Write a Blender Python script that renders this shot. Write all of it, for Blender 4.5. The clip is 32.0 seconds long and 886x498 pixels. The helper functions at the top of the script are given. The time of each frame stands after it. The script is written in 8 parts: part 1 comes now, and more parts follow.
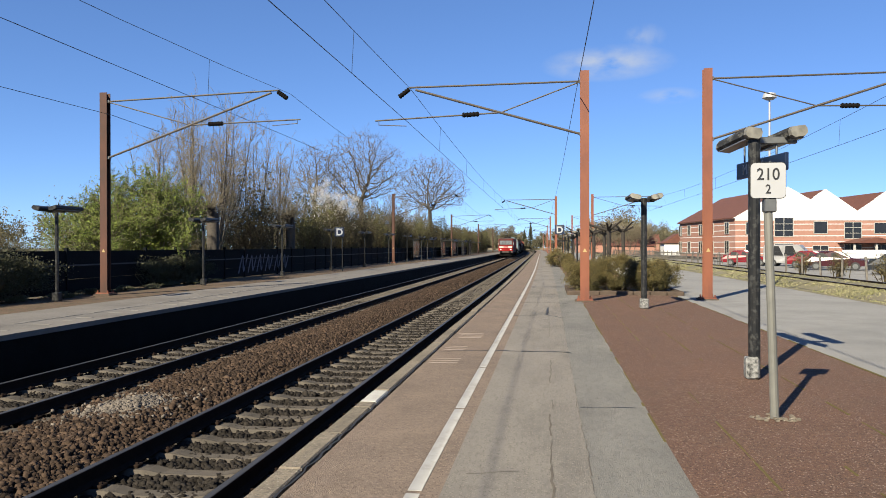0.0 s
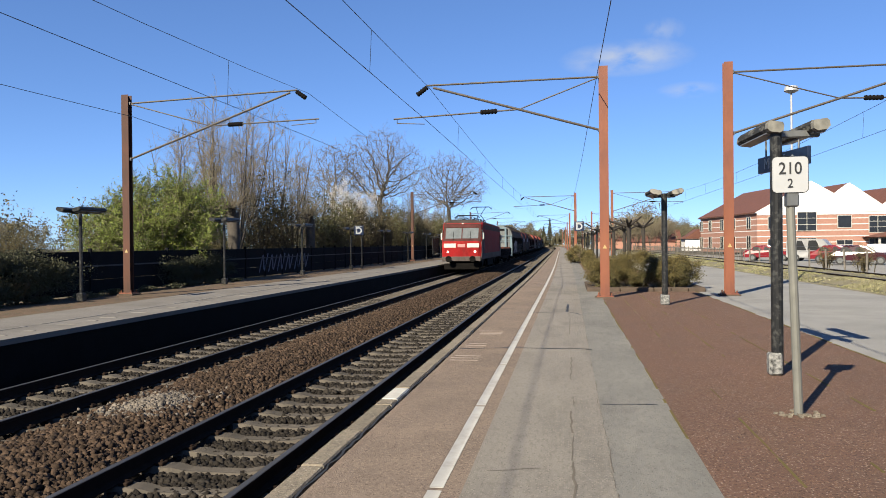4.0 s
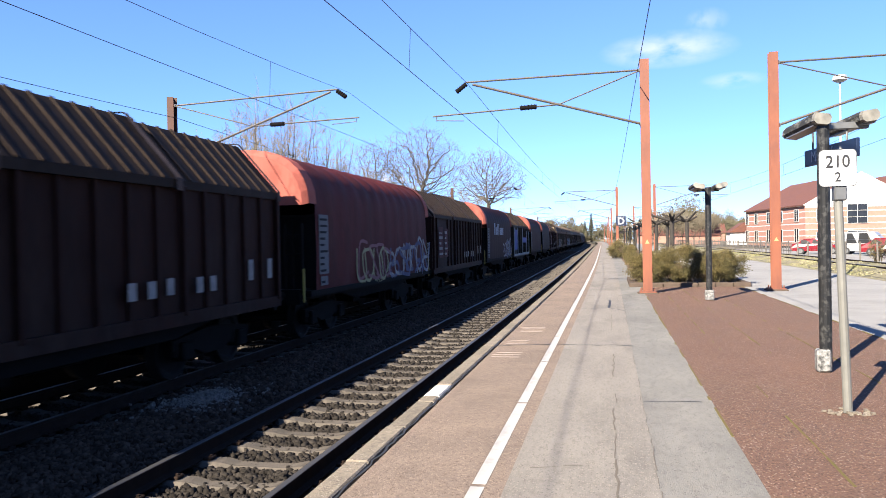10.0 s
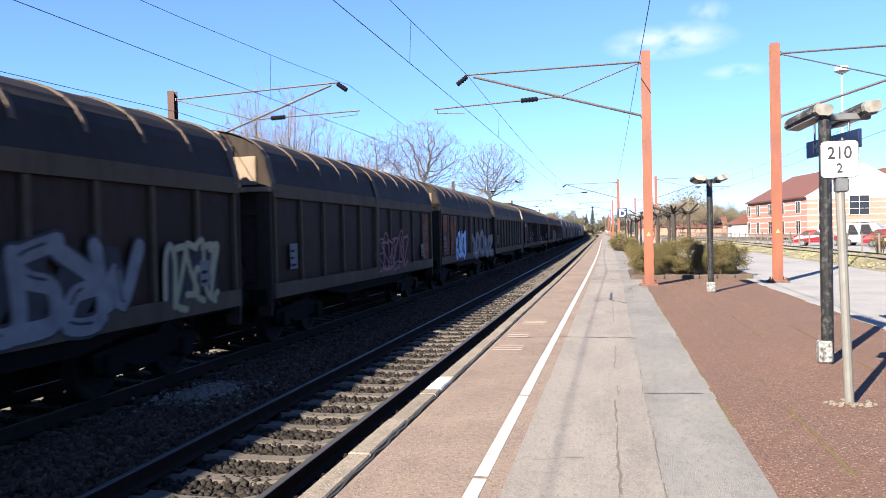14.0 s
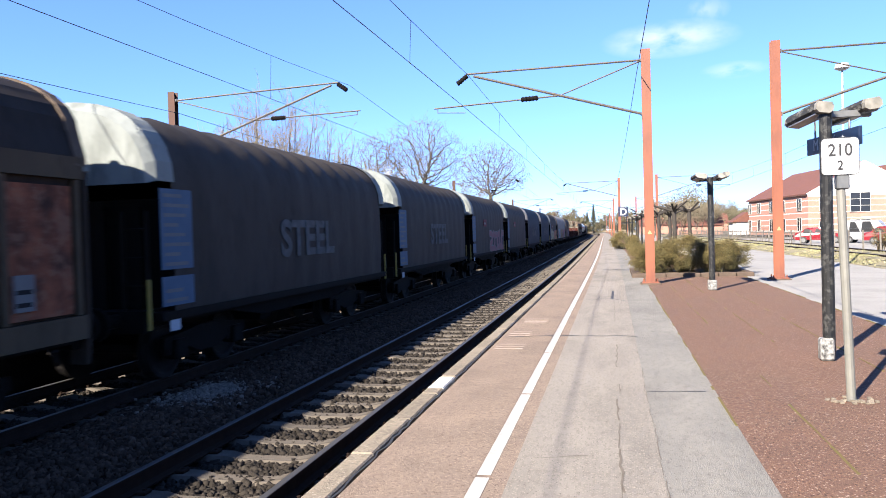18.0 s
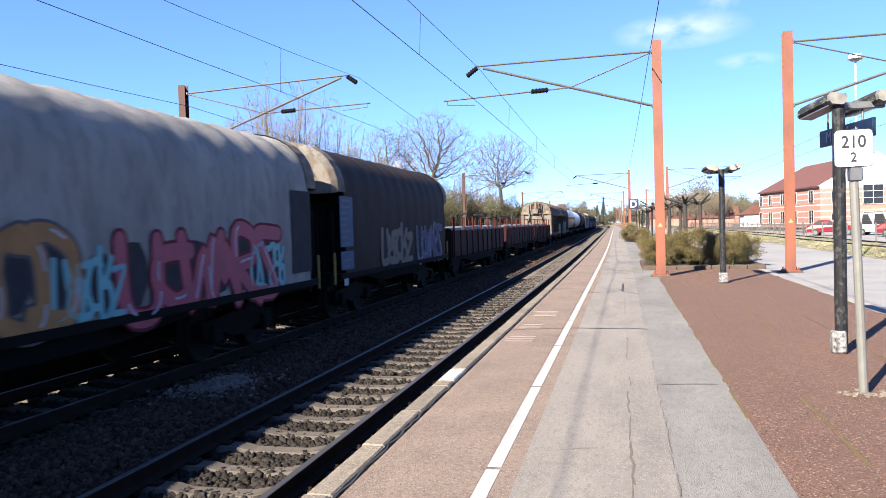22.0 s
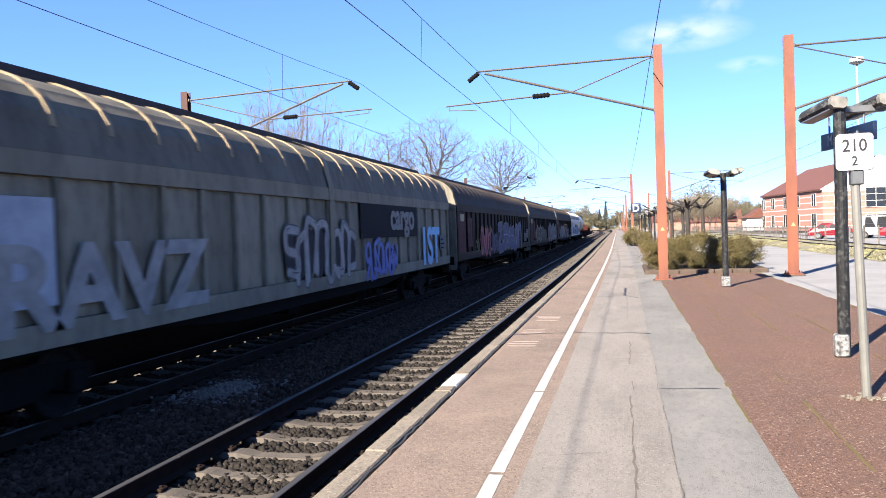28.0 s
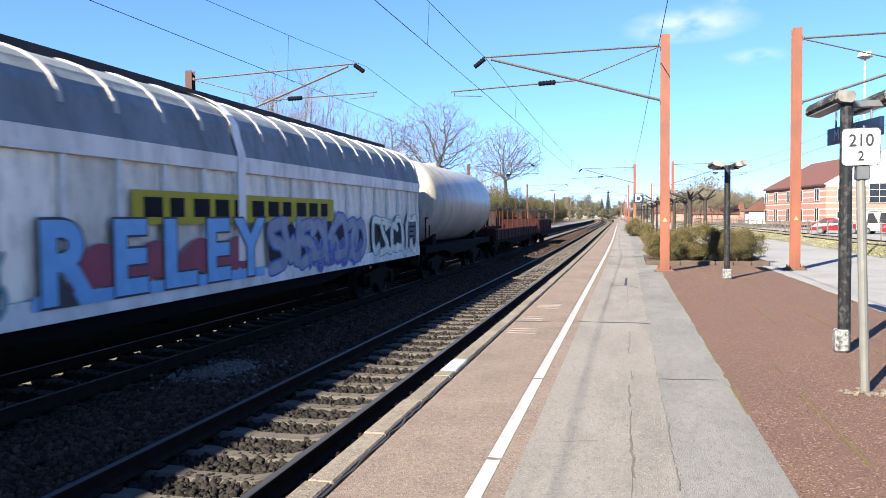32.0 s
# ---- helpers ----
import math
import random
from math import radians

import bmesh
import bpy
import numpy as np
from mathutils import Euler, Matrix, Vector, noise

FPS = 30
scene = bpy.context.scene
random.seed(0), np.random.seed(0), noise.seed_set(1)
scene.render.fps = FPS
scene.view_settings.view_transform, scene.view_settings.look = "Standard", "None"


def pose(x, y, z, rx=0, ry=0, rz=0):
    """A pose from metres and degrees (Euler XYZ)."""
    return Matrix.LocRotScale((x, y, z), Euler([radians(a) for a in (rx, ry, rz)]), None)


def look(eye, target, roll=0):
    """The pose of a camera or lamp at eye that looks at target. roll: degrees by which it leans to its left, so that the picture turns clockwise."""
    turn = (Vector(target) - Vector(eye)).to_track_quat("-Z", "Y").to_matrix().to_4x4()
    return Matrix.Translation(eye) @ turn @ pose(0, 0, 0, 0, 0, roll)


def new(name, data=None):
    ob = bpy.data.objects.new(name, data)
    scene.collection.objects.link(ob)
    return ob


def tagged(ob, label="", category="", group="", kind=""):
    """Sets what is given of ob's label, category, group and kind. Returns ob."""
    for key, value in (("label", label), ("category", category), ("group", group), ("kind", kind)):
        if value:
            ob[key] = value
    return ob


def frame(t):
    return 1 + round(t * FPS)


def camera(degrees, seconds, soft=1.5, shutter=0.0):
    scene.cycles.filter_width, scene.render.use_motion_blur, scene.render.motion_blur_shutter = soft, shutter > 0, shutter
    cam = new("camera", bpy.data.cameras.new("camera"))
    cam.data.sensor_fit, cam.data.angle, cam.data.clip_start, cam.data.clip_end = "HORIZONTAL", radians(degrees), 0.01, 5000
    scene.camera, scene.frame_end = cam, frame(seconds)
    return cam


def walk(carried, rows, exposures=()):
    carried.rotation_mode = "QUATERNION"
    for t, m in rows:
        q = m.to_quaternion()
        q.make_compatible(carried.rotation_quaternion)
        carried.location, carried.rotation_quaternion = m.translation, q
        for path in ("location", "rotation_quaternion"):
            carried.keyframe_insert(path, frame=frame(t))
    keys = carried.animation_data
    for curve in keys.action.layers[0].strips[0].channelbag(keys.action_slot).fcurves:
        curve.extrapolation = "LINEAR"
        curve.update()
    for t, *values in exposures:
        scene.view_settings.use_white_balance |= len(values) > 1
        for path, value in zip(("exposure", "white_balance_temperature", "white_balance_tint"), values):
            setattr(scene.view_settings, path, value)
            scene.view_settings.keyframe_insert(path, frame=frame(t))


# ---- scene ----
# Camera on the platform: it stands still and turns a little.
EYE = (0.0, 0.0, 1.505)
cam = camera(60.5, 32.0, soft=0.9, shutter=0.12)
CAM_ROWS = [
    (0.0, 7.96, -0.17, 0.10, 0.000, 0.000, 0.000), (0.5, 8.01, -0.28, 0.23, 0.005, 0.004, -0.001),
    (1.0, 8.32, -0.19, 0.15, 0.006, 0.004, -0.001), (1.5, 8.41, -0.10, 0.30, 0.006, 0.001, -0.000),
    (2.0, 8.47, -0.05, 0.33, 0.005, -0.002, 0.000), (2.5, 8.58, -0.15, 0.34, 0.004, -0.002, 0.000),
    (3.0, 8.67, -0.23, 0.48, 0.002, -0.005, 0.001), (3.5, 8.99, -0.26, 0.44, -0.000, -0.012, 0.001),
    (4.0, 9.40, -0.34, 0.60, -0.001, -0.012, 0.001), (4.5, 9.70, -0.24, 0.76, -0.002, -0.012, 0.000),
    (6.5, 10.49, -0.56, 0.97, -0.004, -0.040, 0.016), (7.0, 11.61, -0.45, 1.11, -0.002, -0.040, 0.017),
    (7.5, 12.02, -0.32, 1.17, -0.000, -0.042, 0.017), (8.0, 11.97, -0.57, 1.15, 0.003, -0.045, 0.018),
    (8.5, 12.15, -0.49, 1.04, 0.004, -0.050, 0.017), (9.0, 12.58, -0.51, 1.07, 0.005, -0.051, 0.018),
    (9.5, 12.58, -0.57, 1.13, 0.004, -0.053, 0.018), (10.0, 12.44, -0.59, 1.11, 0.004, -0.055, 0.018),
    (10.5, 12.47, -0.72, 1.32, 0.003, -0.056, 0.017), (11.0, 12.51, -0.66, 1.31, 0.005, -0.052, 0.018),
    (11.5, 12.43, -0.74, 1.29, 0.004, -0.052, 0.019), (12.0, 12.41, -0.72, 1.32, 0.005, -0.053, 0.018),
    (12.5, 12.41, -0.85, 1.32, 0.005, -0.051, 0.018), (13.0, 12.41, -0.94, 1.53, 0.004, -0.051, 0.018),
    (13.5, 12.37, -1.02, 1.45, 0.003, -0.054, 0.017), (14.0, 12.54, -1.11, 1.33, 0.004, -0.055, 0.016),
    (14.5, 12.54, -1.15, 1.41, 0.003, -0.053, 0.015), (16.5, 12.57, -1.34, 1.61, 0.002, -0.060, 0.016),
    (17.0, 12.69, -1.26, 1.55, 0.003, -0.059, 0.016), (17.5, 12.66, -1.19, 1.56, 0.003, -0.061, 0.017),
    (18.0, 12.61, -1.15, 1.65, 0.003, -0.062, 0.016), (18.5, 12.57, -1.24, 1.71, 0.002, -0.060, 0.016),
    (19.0, 12.71, -1.25, 1.70, 0.001, -0.061, 0.017), (19.5, 12.83, -1.63, 1.53, -0.001, -0.062, 0.016),
    (20.0, 13.05, -1.80, 1.60, -0.003, -0.060, 0.014), (20.5, 13.05, -1.92, 1.66, -0.003, -0.062, 0.015),
    (21.0, 13.20, -1.74, 1.66, -0.002, -0.064, 0.016), (21.5, 13.08, -1.70, 1.71, -0.003, -0.066, 0.016),
    (22.0, 13.33, -1.69, 1.69, -0.003, -0.069, 0.017), (22.5, 13.18, -1.88, 1.74, -0.002, -0.068, 0.018),
    (23.0, 13.20, -2.03, 1.66, -0.002, -0.066, 0.018), (23.5, 13.31, -1.95, 1.88, -0.002, -0.064, 0.018),
    (24.0, 13.38, -1.96, 1.97, -0.002, -0.065, 0.017), (24.5, 13.40, -2.01, 2.00, -0.001, -0.064, 0.018),
    (25.0, 13.27, -1.97, 1.87, -0.001, -0.066, 0.018), (25.5, 13.32, -1.93, 1.95, -0.001, -0.068, 0.017),
    (27.5, 13.50, -1.21, 1.89, 0.005, -0.080, 0.023), (28.0, 13.51, -1.31, 1.97, 0.004, -0.081, 0.022),
    (28.5, 13.29, -1.32, 2.00, 0.003, -0.080, 0.021), (29.0, 13.17, -1.74, 1.77, 0.002, -0.079, 0.020),
    (29.5, 13.34, -1.88, 1.41, -0.001, -0.081, 0.019), (30.0, 13.45, -1.95, 0.90, -0.004, -0.082, 0.019),
    (30.5, 13.63, -2.27, 0.54, -0.006, -0.081, 0.019), (31.0, 13.69, -2.40, 0.81, -0.008, -0.082, 0.018),
    (31.5, 13.70, -2.28, 0.66, -0.010, -0.084, 0.019), (32.0, 13.64, -2.39, 0.57, -0.009, -0.082, 0.018),
]

EXPOSURES = [(0, 1.38, 6300, 9), (4.5, 1.42, 6300, 10), (6.5, 1.68, 6260, 11), (9, 2.12, 6070, 14), (12, 2.31, 6020, 17), (19, 2.37, 5920, 17), (24, 2.23, 5870, 17), (28, 2.33, 5920, 17), (31, 2.33, 5970, 16), (32, 2.25, 5870, 13)]
walk(cam, [(t, pose(EYE[0] + dx, EYE[1] + dy, EYE[2] + dz, 90 + p, r, y)) for t, y, p, r, dx, dy, dz in CAM_ROWS], EXPOSURES)

# World: clear spring sky, sun behind the camera to the left.
SUN_AZ, SUN_EL = 205.0, 34.5
world = bpy.data.worlds.new("world")
scene.world = world
world.use_nodes = True
wn = world.node_tree.nodes
sky = wn.new("ShaderNodeTexSky")
sky.sky_type = "NISHITA"
sky.sun_disc = False
sky.sun_elevation, sky.sun_rotation = radians(SUN_EL), radians(SUN_AZ)
sky.air_density, sky.dust_density, sky.ozone_density = 0.62, 0.0, 4.0
wn["Background"].inputs["Strength"].default_value = 0.071
tint = wn.new("ShaderNodeMix")
tint.data_type, tint.blend_type = "RGBA", "MULTIPLY"
tint.inputs[0].default_value, tint.inputs[7].default_value = 1.0, (0.745, 0.96, 1.29, 1)
soft_sky = wn.new("ShaderNodeGamma")
soft_sky.inputs["Gamma"].default_value = 0.75
world.node_tree.links.new(sky.outputs[0], soft_sky.inputs["Color"])
world.node_tree.links.new(soft_sky.outputs[0], tint.inputs[6])
world.node_tree.links.new(tint.outputs[2], wn["Background"].inputs["Color"])
sun = new("sun", bpy.data.lights.new("sun", "SUN"))
sun.data.energy, sun.data.angle, sun.data.color = 5.0, radians(0.5), (1.0, 0.88, 0.665)
_a, _e = radians(SUN_AZ), radians(SUN_EL)
SUN_DIR = Vector((math.sin(_a) * math.cos(_e), math.cos(_a) * math.cos(_e), math.sin(_e)))
sun.matrix_world = look(SUN_DIR * 50, (0, 0, 0))

# ---------------------------------------------------------------- plan
RAIL = -0.595                  # top of rail; the platforms are at 0
NEAR, FAR, SIDING = -3.605, -7.64, 10.27
EDGE_R, EDGE_L = -1.82, -9.40


def bend(y):
    """Sideways shift of the line, which curves gently away."""
    a = min(max(y - 20.0, 0.0), 40.0)
    return -a * a / 8400.0 - 0.0095 * max(y - 60.0, 0.0) - max(y - 200.0, 0.0) ** 2 / 9000.0


def lane(y):
    """Heading of the line at y, in degrees."""
    return math.degrees(math.atan((bend(y - 1) - bend(y + 1)) / 2))


STATIONS = [-700, -200, -60, -20, 0, 10, 20, 30, 40, 50, 60, 75, 90, 105, 120, 140, 160, 180, 200, 225, 250, 275, 300, 330, 360,
            400, 450, 500, 550, 600, 700, 800, 900, 1100]


def stations(y0, y1):
    return [y0] + [y for y in STATIONS if y0 + 0.5 < y < y1 - 0.5] + [y1]


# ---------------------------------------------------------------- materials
TONE = 0.40      # common base-colour factor of grounds, plants and fittings, lowered so shade renders darker


def mat(name, c1, c2=None, scale=2.0, rough=0.8, metal=0.0, bump=0.0, bscale=60.0, spots=None, spot_amt=0.0, spot_scale=80.0,
        stretch=(1, 1, 1), random_amt=0.0, stain=None, stain_scale=0.4, stain_amt=0.0, spec=0.5, island=False, chips=()):
    m = bpy.data.materials.new(name)
    m.use_nodes = True
    nt = m.node_tree
    N, L = nt.nodes, nt.links
    b = N["Principled BSDF"]
    b.inputs["Roughness"].default_value, b.inputs["Metallic"].default_value = rough, metal
    b.inputs["Specular IOR Level"].default_value = spec
    c2 = c2 or tuple(v * 0.75 for v in c1)
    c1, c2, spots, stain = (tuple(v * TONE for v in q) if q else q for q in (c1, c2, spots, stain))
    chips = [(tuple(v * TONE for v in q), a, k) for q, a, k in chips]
    tc, mp = N.new("ShaderNodeTexCoord"), N.new("ShaderNodeMapping")
    mp.inputs["Scale"].default_value = stretch
    L.new(tc.outputs["Object"], mp.inputs["Vector"])

    def nz(s, detail=5.0, r=0.6):
        n = N.new("ShaderNodeTexNoise")
        n.inputs["Scale"].default_value, n.inputs["Detail"].default_value, n.inputs["Roughness"].default_value = s, detail, r
        L.new(mp.outputs[0], n.inputs["Vector"])
        return n

    def ramp(src, lo, hi):
        r = N.new("ShaderNodeMapRange")
        r.inputs["From Min"].default_value, r.inputs["From Max"].default_value = lo, hi
        L.new(src, r.inputs["Value"])
        return r.outputs[0]

    def mix(f, a, bb, kind="MIX"):
        x = N.new("ShaderNodeMix")
        x.data_type, x.blend_type = "RGBA", kind
        for sock, v in ((x.inputs[0], f), (x.inputs[6], a), (x.inputs[7], bb)):
            if isinstance(v, bpy.types.NodeSocket):
                L.new(v, sock)
            else:
                sock.default_value = (*v, 1) if isinstance(v, tuple) else v
        return x.outputs[2]

    col = mix(ramp(nz(scale).outputs[0], 0.32, 0.68), tuple(c1), tuple(c2))
    if stain:
        f = N.new("ShaderNodeMath")
        f.operation = "MULTIPLY"
        f.inputs[1].default_value = stain_amt
        L.new(ramp(nz(stain_scale, 8.0, 0.7).outputs[0], 0.48, 0.7), f.inputs[0])
        col = mix(f.outputs[0], col, tuple(stain))
    if spots:
        f = N.new("ShaderNodeMath")
        f.operation = "MULTIPLY"
        f.inputs[1].default_value = spot_amt
        L.new(ramp(nz(spot_scale, 3.0, 0.7).outputs[0], 0.51, 0.60), f.inputs[0])
        col = mix(f.outputs[0], col, tuple(spots))
    for chip_col, density, chip_scale in chips:
        vo = N.new("ShaderNodeTexVoronoi")
        vo.inputs["Scale"].default_value = chip_scale
        L.new(tc.outputs["Object"], vo.inputs["Vector"])
        sx = N.new("ShaderNodeSeparateColor")
        L.new(vo.outputs["Color"], sx.inputs[0])
        f = N.new("ShaderNodeMath")
        f.operation = "MULTIPLY"
        L.new(ramp(sx.outputs[0], 1 - density, 1 - density + 0.08), f.inputs[0])
        L.new(ramp(vo.outputs["Distance"], 0.55, 0.30), f.inputs[1])
        col = mix(f.outputs[0], col, tuple(chip_col))
    if random_amt:
        if island:
            g = N.new("ShaderNodeNewGeometry")
            rnd = g.outputs["Random Per Island"]
        else:
            rnd = N.new("ShaderNodeObjectInfo").outputs["Random"]
        v = N.new("ShaderNodeMapRange")
        v.inputs["To Min"].default_value, v.inputs["To Max"].default_value = 1 - random_amt, 1 + random_amt
        L.new(rnd, v.inputs["Value"])
        hs = N.new("ShaderNodeHueSaturation")
        L.new(v.outputs[0], hs.inputs["Value"])
        L.new(col, hs.inputs["Color"])
        col = hs.outputs[0]
    L.new(col, b.inputs["Base Color"])
    if bump:
        bp = N.new("ShaderNodeBump")
        bp.inputs["Strength"].default_value, bp.inputs["Distance"].default_value = bump, 0.02
        L.new(nz(bscale, 4.0).outputs[0], bp.inputs["Height"])
        L.new(bp.outputs[0], b.inputs["Normal"])
    return m


def glow(name, colour, strength):
    m = bpy.data.materials.new(name)
    m.use_nodes = True
    b = m.node_tree.nodes["Principled BSDF"]
    b.inputs["Base Color"].default_value = (*colour, 1)
    b.inputs["Emission Color"].default_value = (*colour, 1)
    b.inputs["Emission Strength"].default_value = strength
    return m


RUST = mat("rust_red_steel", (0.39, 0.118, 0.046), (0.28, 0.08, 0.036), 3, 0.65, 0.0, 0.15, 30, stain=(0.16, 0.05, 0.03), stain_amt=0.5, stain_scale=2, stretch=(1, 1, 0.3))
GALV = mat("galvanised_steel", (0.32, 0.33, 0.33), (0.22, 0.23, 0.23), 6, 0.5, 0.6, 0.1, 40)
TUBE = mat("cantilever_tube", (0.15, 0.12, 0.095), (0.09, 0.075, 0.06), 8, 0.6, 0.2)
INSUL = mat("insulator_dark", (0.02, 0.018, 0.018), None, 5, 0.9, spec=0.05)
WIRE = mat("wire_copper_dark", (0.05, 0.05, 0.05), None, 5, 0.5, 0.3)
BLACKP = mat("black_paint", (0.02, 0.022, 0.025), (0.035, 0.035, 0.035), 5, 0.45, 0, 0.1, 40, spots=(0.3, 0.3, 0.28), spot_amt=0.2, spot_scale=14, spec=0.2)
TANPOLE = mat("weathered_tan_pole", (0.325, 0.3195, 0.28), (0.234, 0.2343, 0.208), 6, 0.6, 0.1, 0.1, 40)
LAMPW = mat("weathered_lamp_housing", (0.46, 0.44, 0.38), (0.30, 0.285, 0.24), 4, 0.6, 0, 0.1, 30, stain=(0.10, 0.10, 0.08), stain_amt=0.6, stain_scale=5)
# Lamp boxes: body dark, end caps and top strip pale.
LAMPD = mat("dark_lamp_side", (0.085, 0.083, 0.075), (0.05, 0.05, 0.045), 4, 0.7, 0, 0.1, 30, spots=(0.4, 0.39, 0.34), spot_amt=0.6, spot_scale=12, spec=0.15, stretch=(1, 0.4, 1))
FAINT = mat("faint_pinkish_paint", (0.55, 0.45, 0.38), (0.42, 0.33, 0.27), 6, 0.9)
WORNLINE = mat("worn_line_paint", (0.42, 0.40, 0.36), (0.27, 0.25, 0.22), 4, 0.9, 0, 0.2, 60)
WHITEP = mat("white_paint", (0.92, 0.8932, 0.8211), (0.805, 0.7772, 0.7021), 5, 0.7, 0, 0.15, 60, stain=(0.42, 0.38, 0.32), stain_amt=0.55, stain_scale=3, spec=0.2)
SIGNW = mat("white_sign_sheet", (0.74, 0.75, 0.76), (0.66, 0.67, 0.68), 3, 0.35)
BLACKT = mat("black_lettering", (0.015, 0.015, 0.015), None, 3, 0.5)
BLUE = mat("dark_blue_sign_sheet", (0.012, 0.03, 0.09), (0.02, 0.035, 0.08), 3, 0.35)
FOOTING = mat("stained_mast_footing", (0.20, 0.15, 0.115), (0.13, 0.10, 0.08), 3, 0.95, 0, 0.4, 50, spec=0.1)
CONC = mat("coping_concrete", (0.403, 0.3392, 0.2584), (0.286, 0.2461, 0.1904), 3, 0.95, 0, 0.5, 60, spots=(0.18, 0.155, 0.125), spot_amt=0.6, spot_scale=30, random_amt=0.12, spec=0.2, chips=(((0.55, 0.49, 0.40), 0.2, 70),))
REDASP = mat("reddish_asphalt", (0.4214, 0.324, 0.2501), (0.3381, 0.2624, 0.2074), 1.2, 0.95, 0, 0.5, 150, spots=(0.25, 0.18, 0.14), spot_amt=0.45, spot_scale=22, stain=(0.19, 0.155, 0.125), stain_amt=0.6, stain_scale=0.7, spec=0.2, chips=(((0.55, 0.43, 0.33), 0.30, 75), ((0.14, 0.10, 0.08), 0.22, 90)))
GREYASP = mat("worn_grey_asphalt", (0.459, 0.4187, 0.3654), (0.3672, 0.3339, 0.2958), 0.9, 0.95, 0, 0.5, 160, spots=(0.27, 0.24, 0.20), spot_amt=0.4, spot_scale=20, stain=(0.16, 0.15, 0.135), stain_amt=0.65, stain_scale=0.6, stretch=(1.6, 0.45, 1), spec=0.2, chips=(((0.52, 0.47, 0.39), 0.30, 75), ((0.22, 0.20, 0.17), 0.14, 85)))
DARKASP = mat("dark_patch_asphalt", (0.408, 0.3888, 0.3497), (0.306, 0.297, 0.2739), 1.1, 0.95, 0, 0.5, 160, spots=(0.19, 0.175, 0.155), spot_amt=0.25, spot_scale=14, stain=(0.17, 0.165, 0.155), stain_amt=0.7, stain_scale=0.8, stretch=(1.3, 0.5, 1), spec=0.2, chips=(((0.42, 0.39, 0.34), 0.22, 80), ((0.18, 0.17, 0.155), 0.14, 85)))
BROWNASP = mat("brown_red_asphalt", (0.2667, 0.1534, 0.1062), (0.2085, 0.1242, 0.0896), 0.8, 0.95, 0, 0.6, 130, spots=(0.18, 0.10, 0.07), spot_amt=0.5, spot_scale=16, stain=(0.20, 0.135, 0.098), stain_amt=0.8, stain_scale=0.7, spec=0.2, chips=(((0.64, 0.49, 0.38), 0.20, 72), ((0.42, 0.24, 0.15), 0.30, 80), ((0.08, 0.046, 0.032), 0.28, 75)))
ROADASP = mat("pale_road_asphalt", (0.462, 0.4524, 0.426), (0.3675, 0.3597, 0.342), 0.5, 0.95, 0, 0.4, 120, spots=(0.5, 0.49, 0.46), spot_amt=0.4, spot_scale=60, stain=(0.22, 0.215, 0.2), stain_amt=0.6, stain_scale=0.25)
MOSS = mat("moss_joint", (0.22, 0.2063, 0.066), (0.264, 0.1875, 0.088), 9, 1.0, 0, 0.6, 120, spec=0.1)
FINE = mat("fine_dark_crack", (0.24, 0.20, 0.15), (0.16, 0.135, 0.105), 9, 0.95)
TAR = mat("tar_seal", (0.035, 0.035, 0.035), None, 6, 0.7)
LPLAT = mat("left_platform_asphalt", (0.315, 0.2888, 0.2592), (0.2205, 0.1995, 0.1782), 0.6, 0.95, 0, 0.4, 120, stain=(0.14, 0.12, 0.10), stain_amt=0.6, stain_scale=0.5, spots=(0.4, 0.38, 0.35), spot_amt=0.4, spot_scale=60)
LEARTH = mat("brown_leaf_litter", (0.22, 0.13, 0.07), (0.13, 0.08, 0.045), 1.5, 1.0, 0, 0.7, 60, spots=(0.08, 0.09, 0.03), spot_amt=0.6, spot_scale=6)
# Concrete coloured near black for the shade under the platform edges.
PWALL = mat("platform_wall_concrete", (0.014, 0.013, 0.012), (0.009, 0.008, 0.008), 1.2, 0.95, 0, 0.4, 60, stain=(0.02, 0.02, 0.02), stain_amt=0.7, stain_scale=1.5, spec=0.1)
# Bed colour lowered towards black for the train's shadow over it.
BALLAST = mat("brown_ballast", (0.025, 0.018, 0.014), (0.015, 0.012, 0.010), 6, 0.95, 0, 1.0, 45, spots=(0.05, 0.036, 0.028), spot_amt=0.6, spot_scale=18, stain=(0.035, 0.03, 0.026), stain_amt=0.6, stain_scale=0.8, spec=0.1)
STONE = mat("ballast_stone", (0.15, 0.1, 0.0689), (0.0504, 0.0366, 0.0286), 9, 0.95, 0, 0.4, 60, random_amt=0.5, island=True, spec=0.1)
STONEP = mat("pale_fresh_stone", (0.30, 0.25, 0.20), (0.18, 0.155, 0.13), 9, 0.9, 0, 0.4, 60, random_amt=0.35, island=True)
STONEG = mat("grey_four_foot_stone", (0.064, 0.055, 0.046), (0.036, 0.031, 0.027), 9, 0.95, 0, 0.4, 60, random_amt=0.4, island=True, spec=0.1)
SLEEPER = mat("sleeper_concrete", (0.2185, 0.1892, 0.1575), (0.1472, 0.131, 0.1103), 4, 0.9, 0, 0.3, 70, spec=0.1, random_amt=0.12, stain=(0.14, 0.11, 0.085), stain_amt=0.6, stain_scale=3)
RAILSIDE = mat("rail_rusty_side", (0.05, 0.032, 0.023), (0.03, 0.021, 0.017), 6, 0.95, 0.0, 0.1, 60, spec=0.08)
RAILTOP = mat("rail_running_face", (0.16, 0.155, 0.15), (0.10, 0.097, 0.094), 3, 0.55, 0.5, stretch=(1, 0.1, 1))
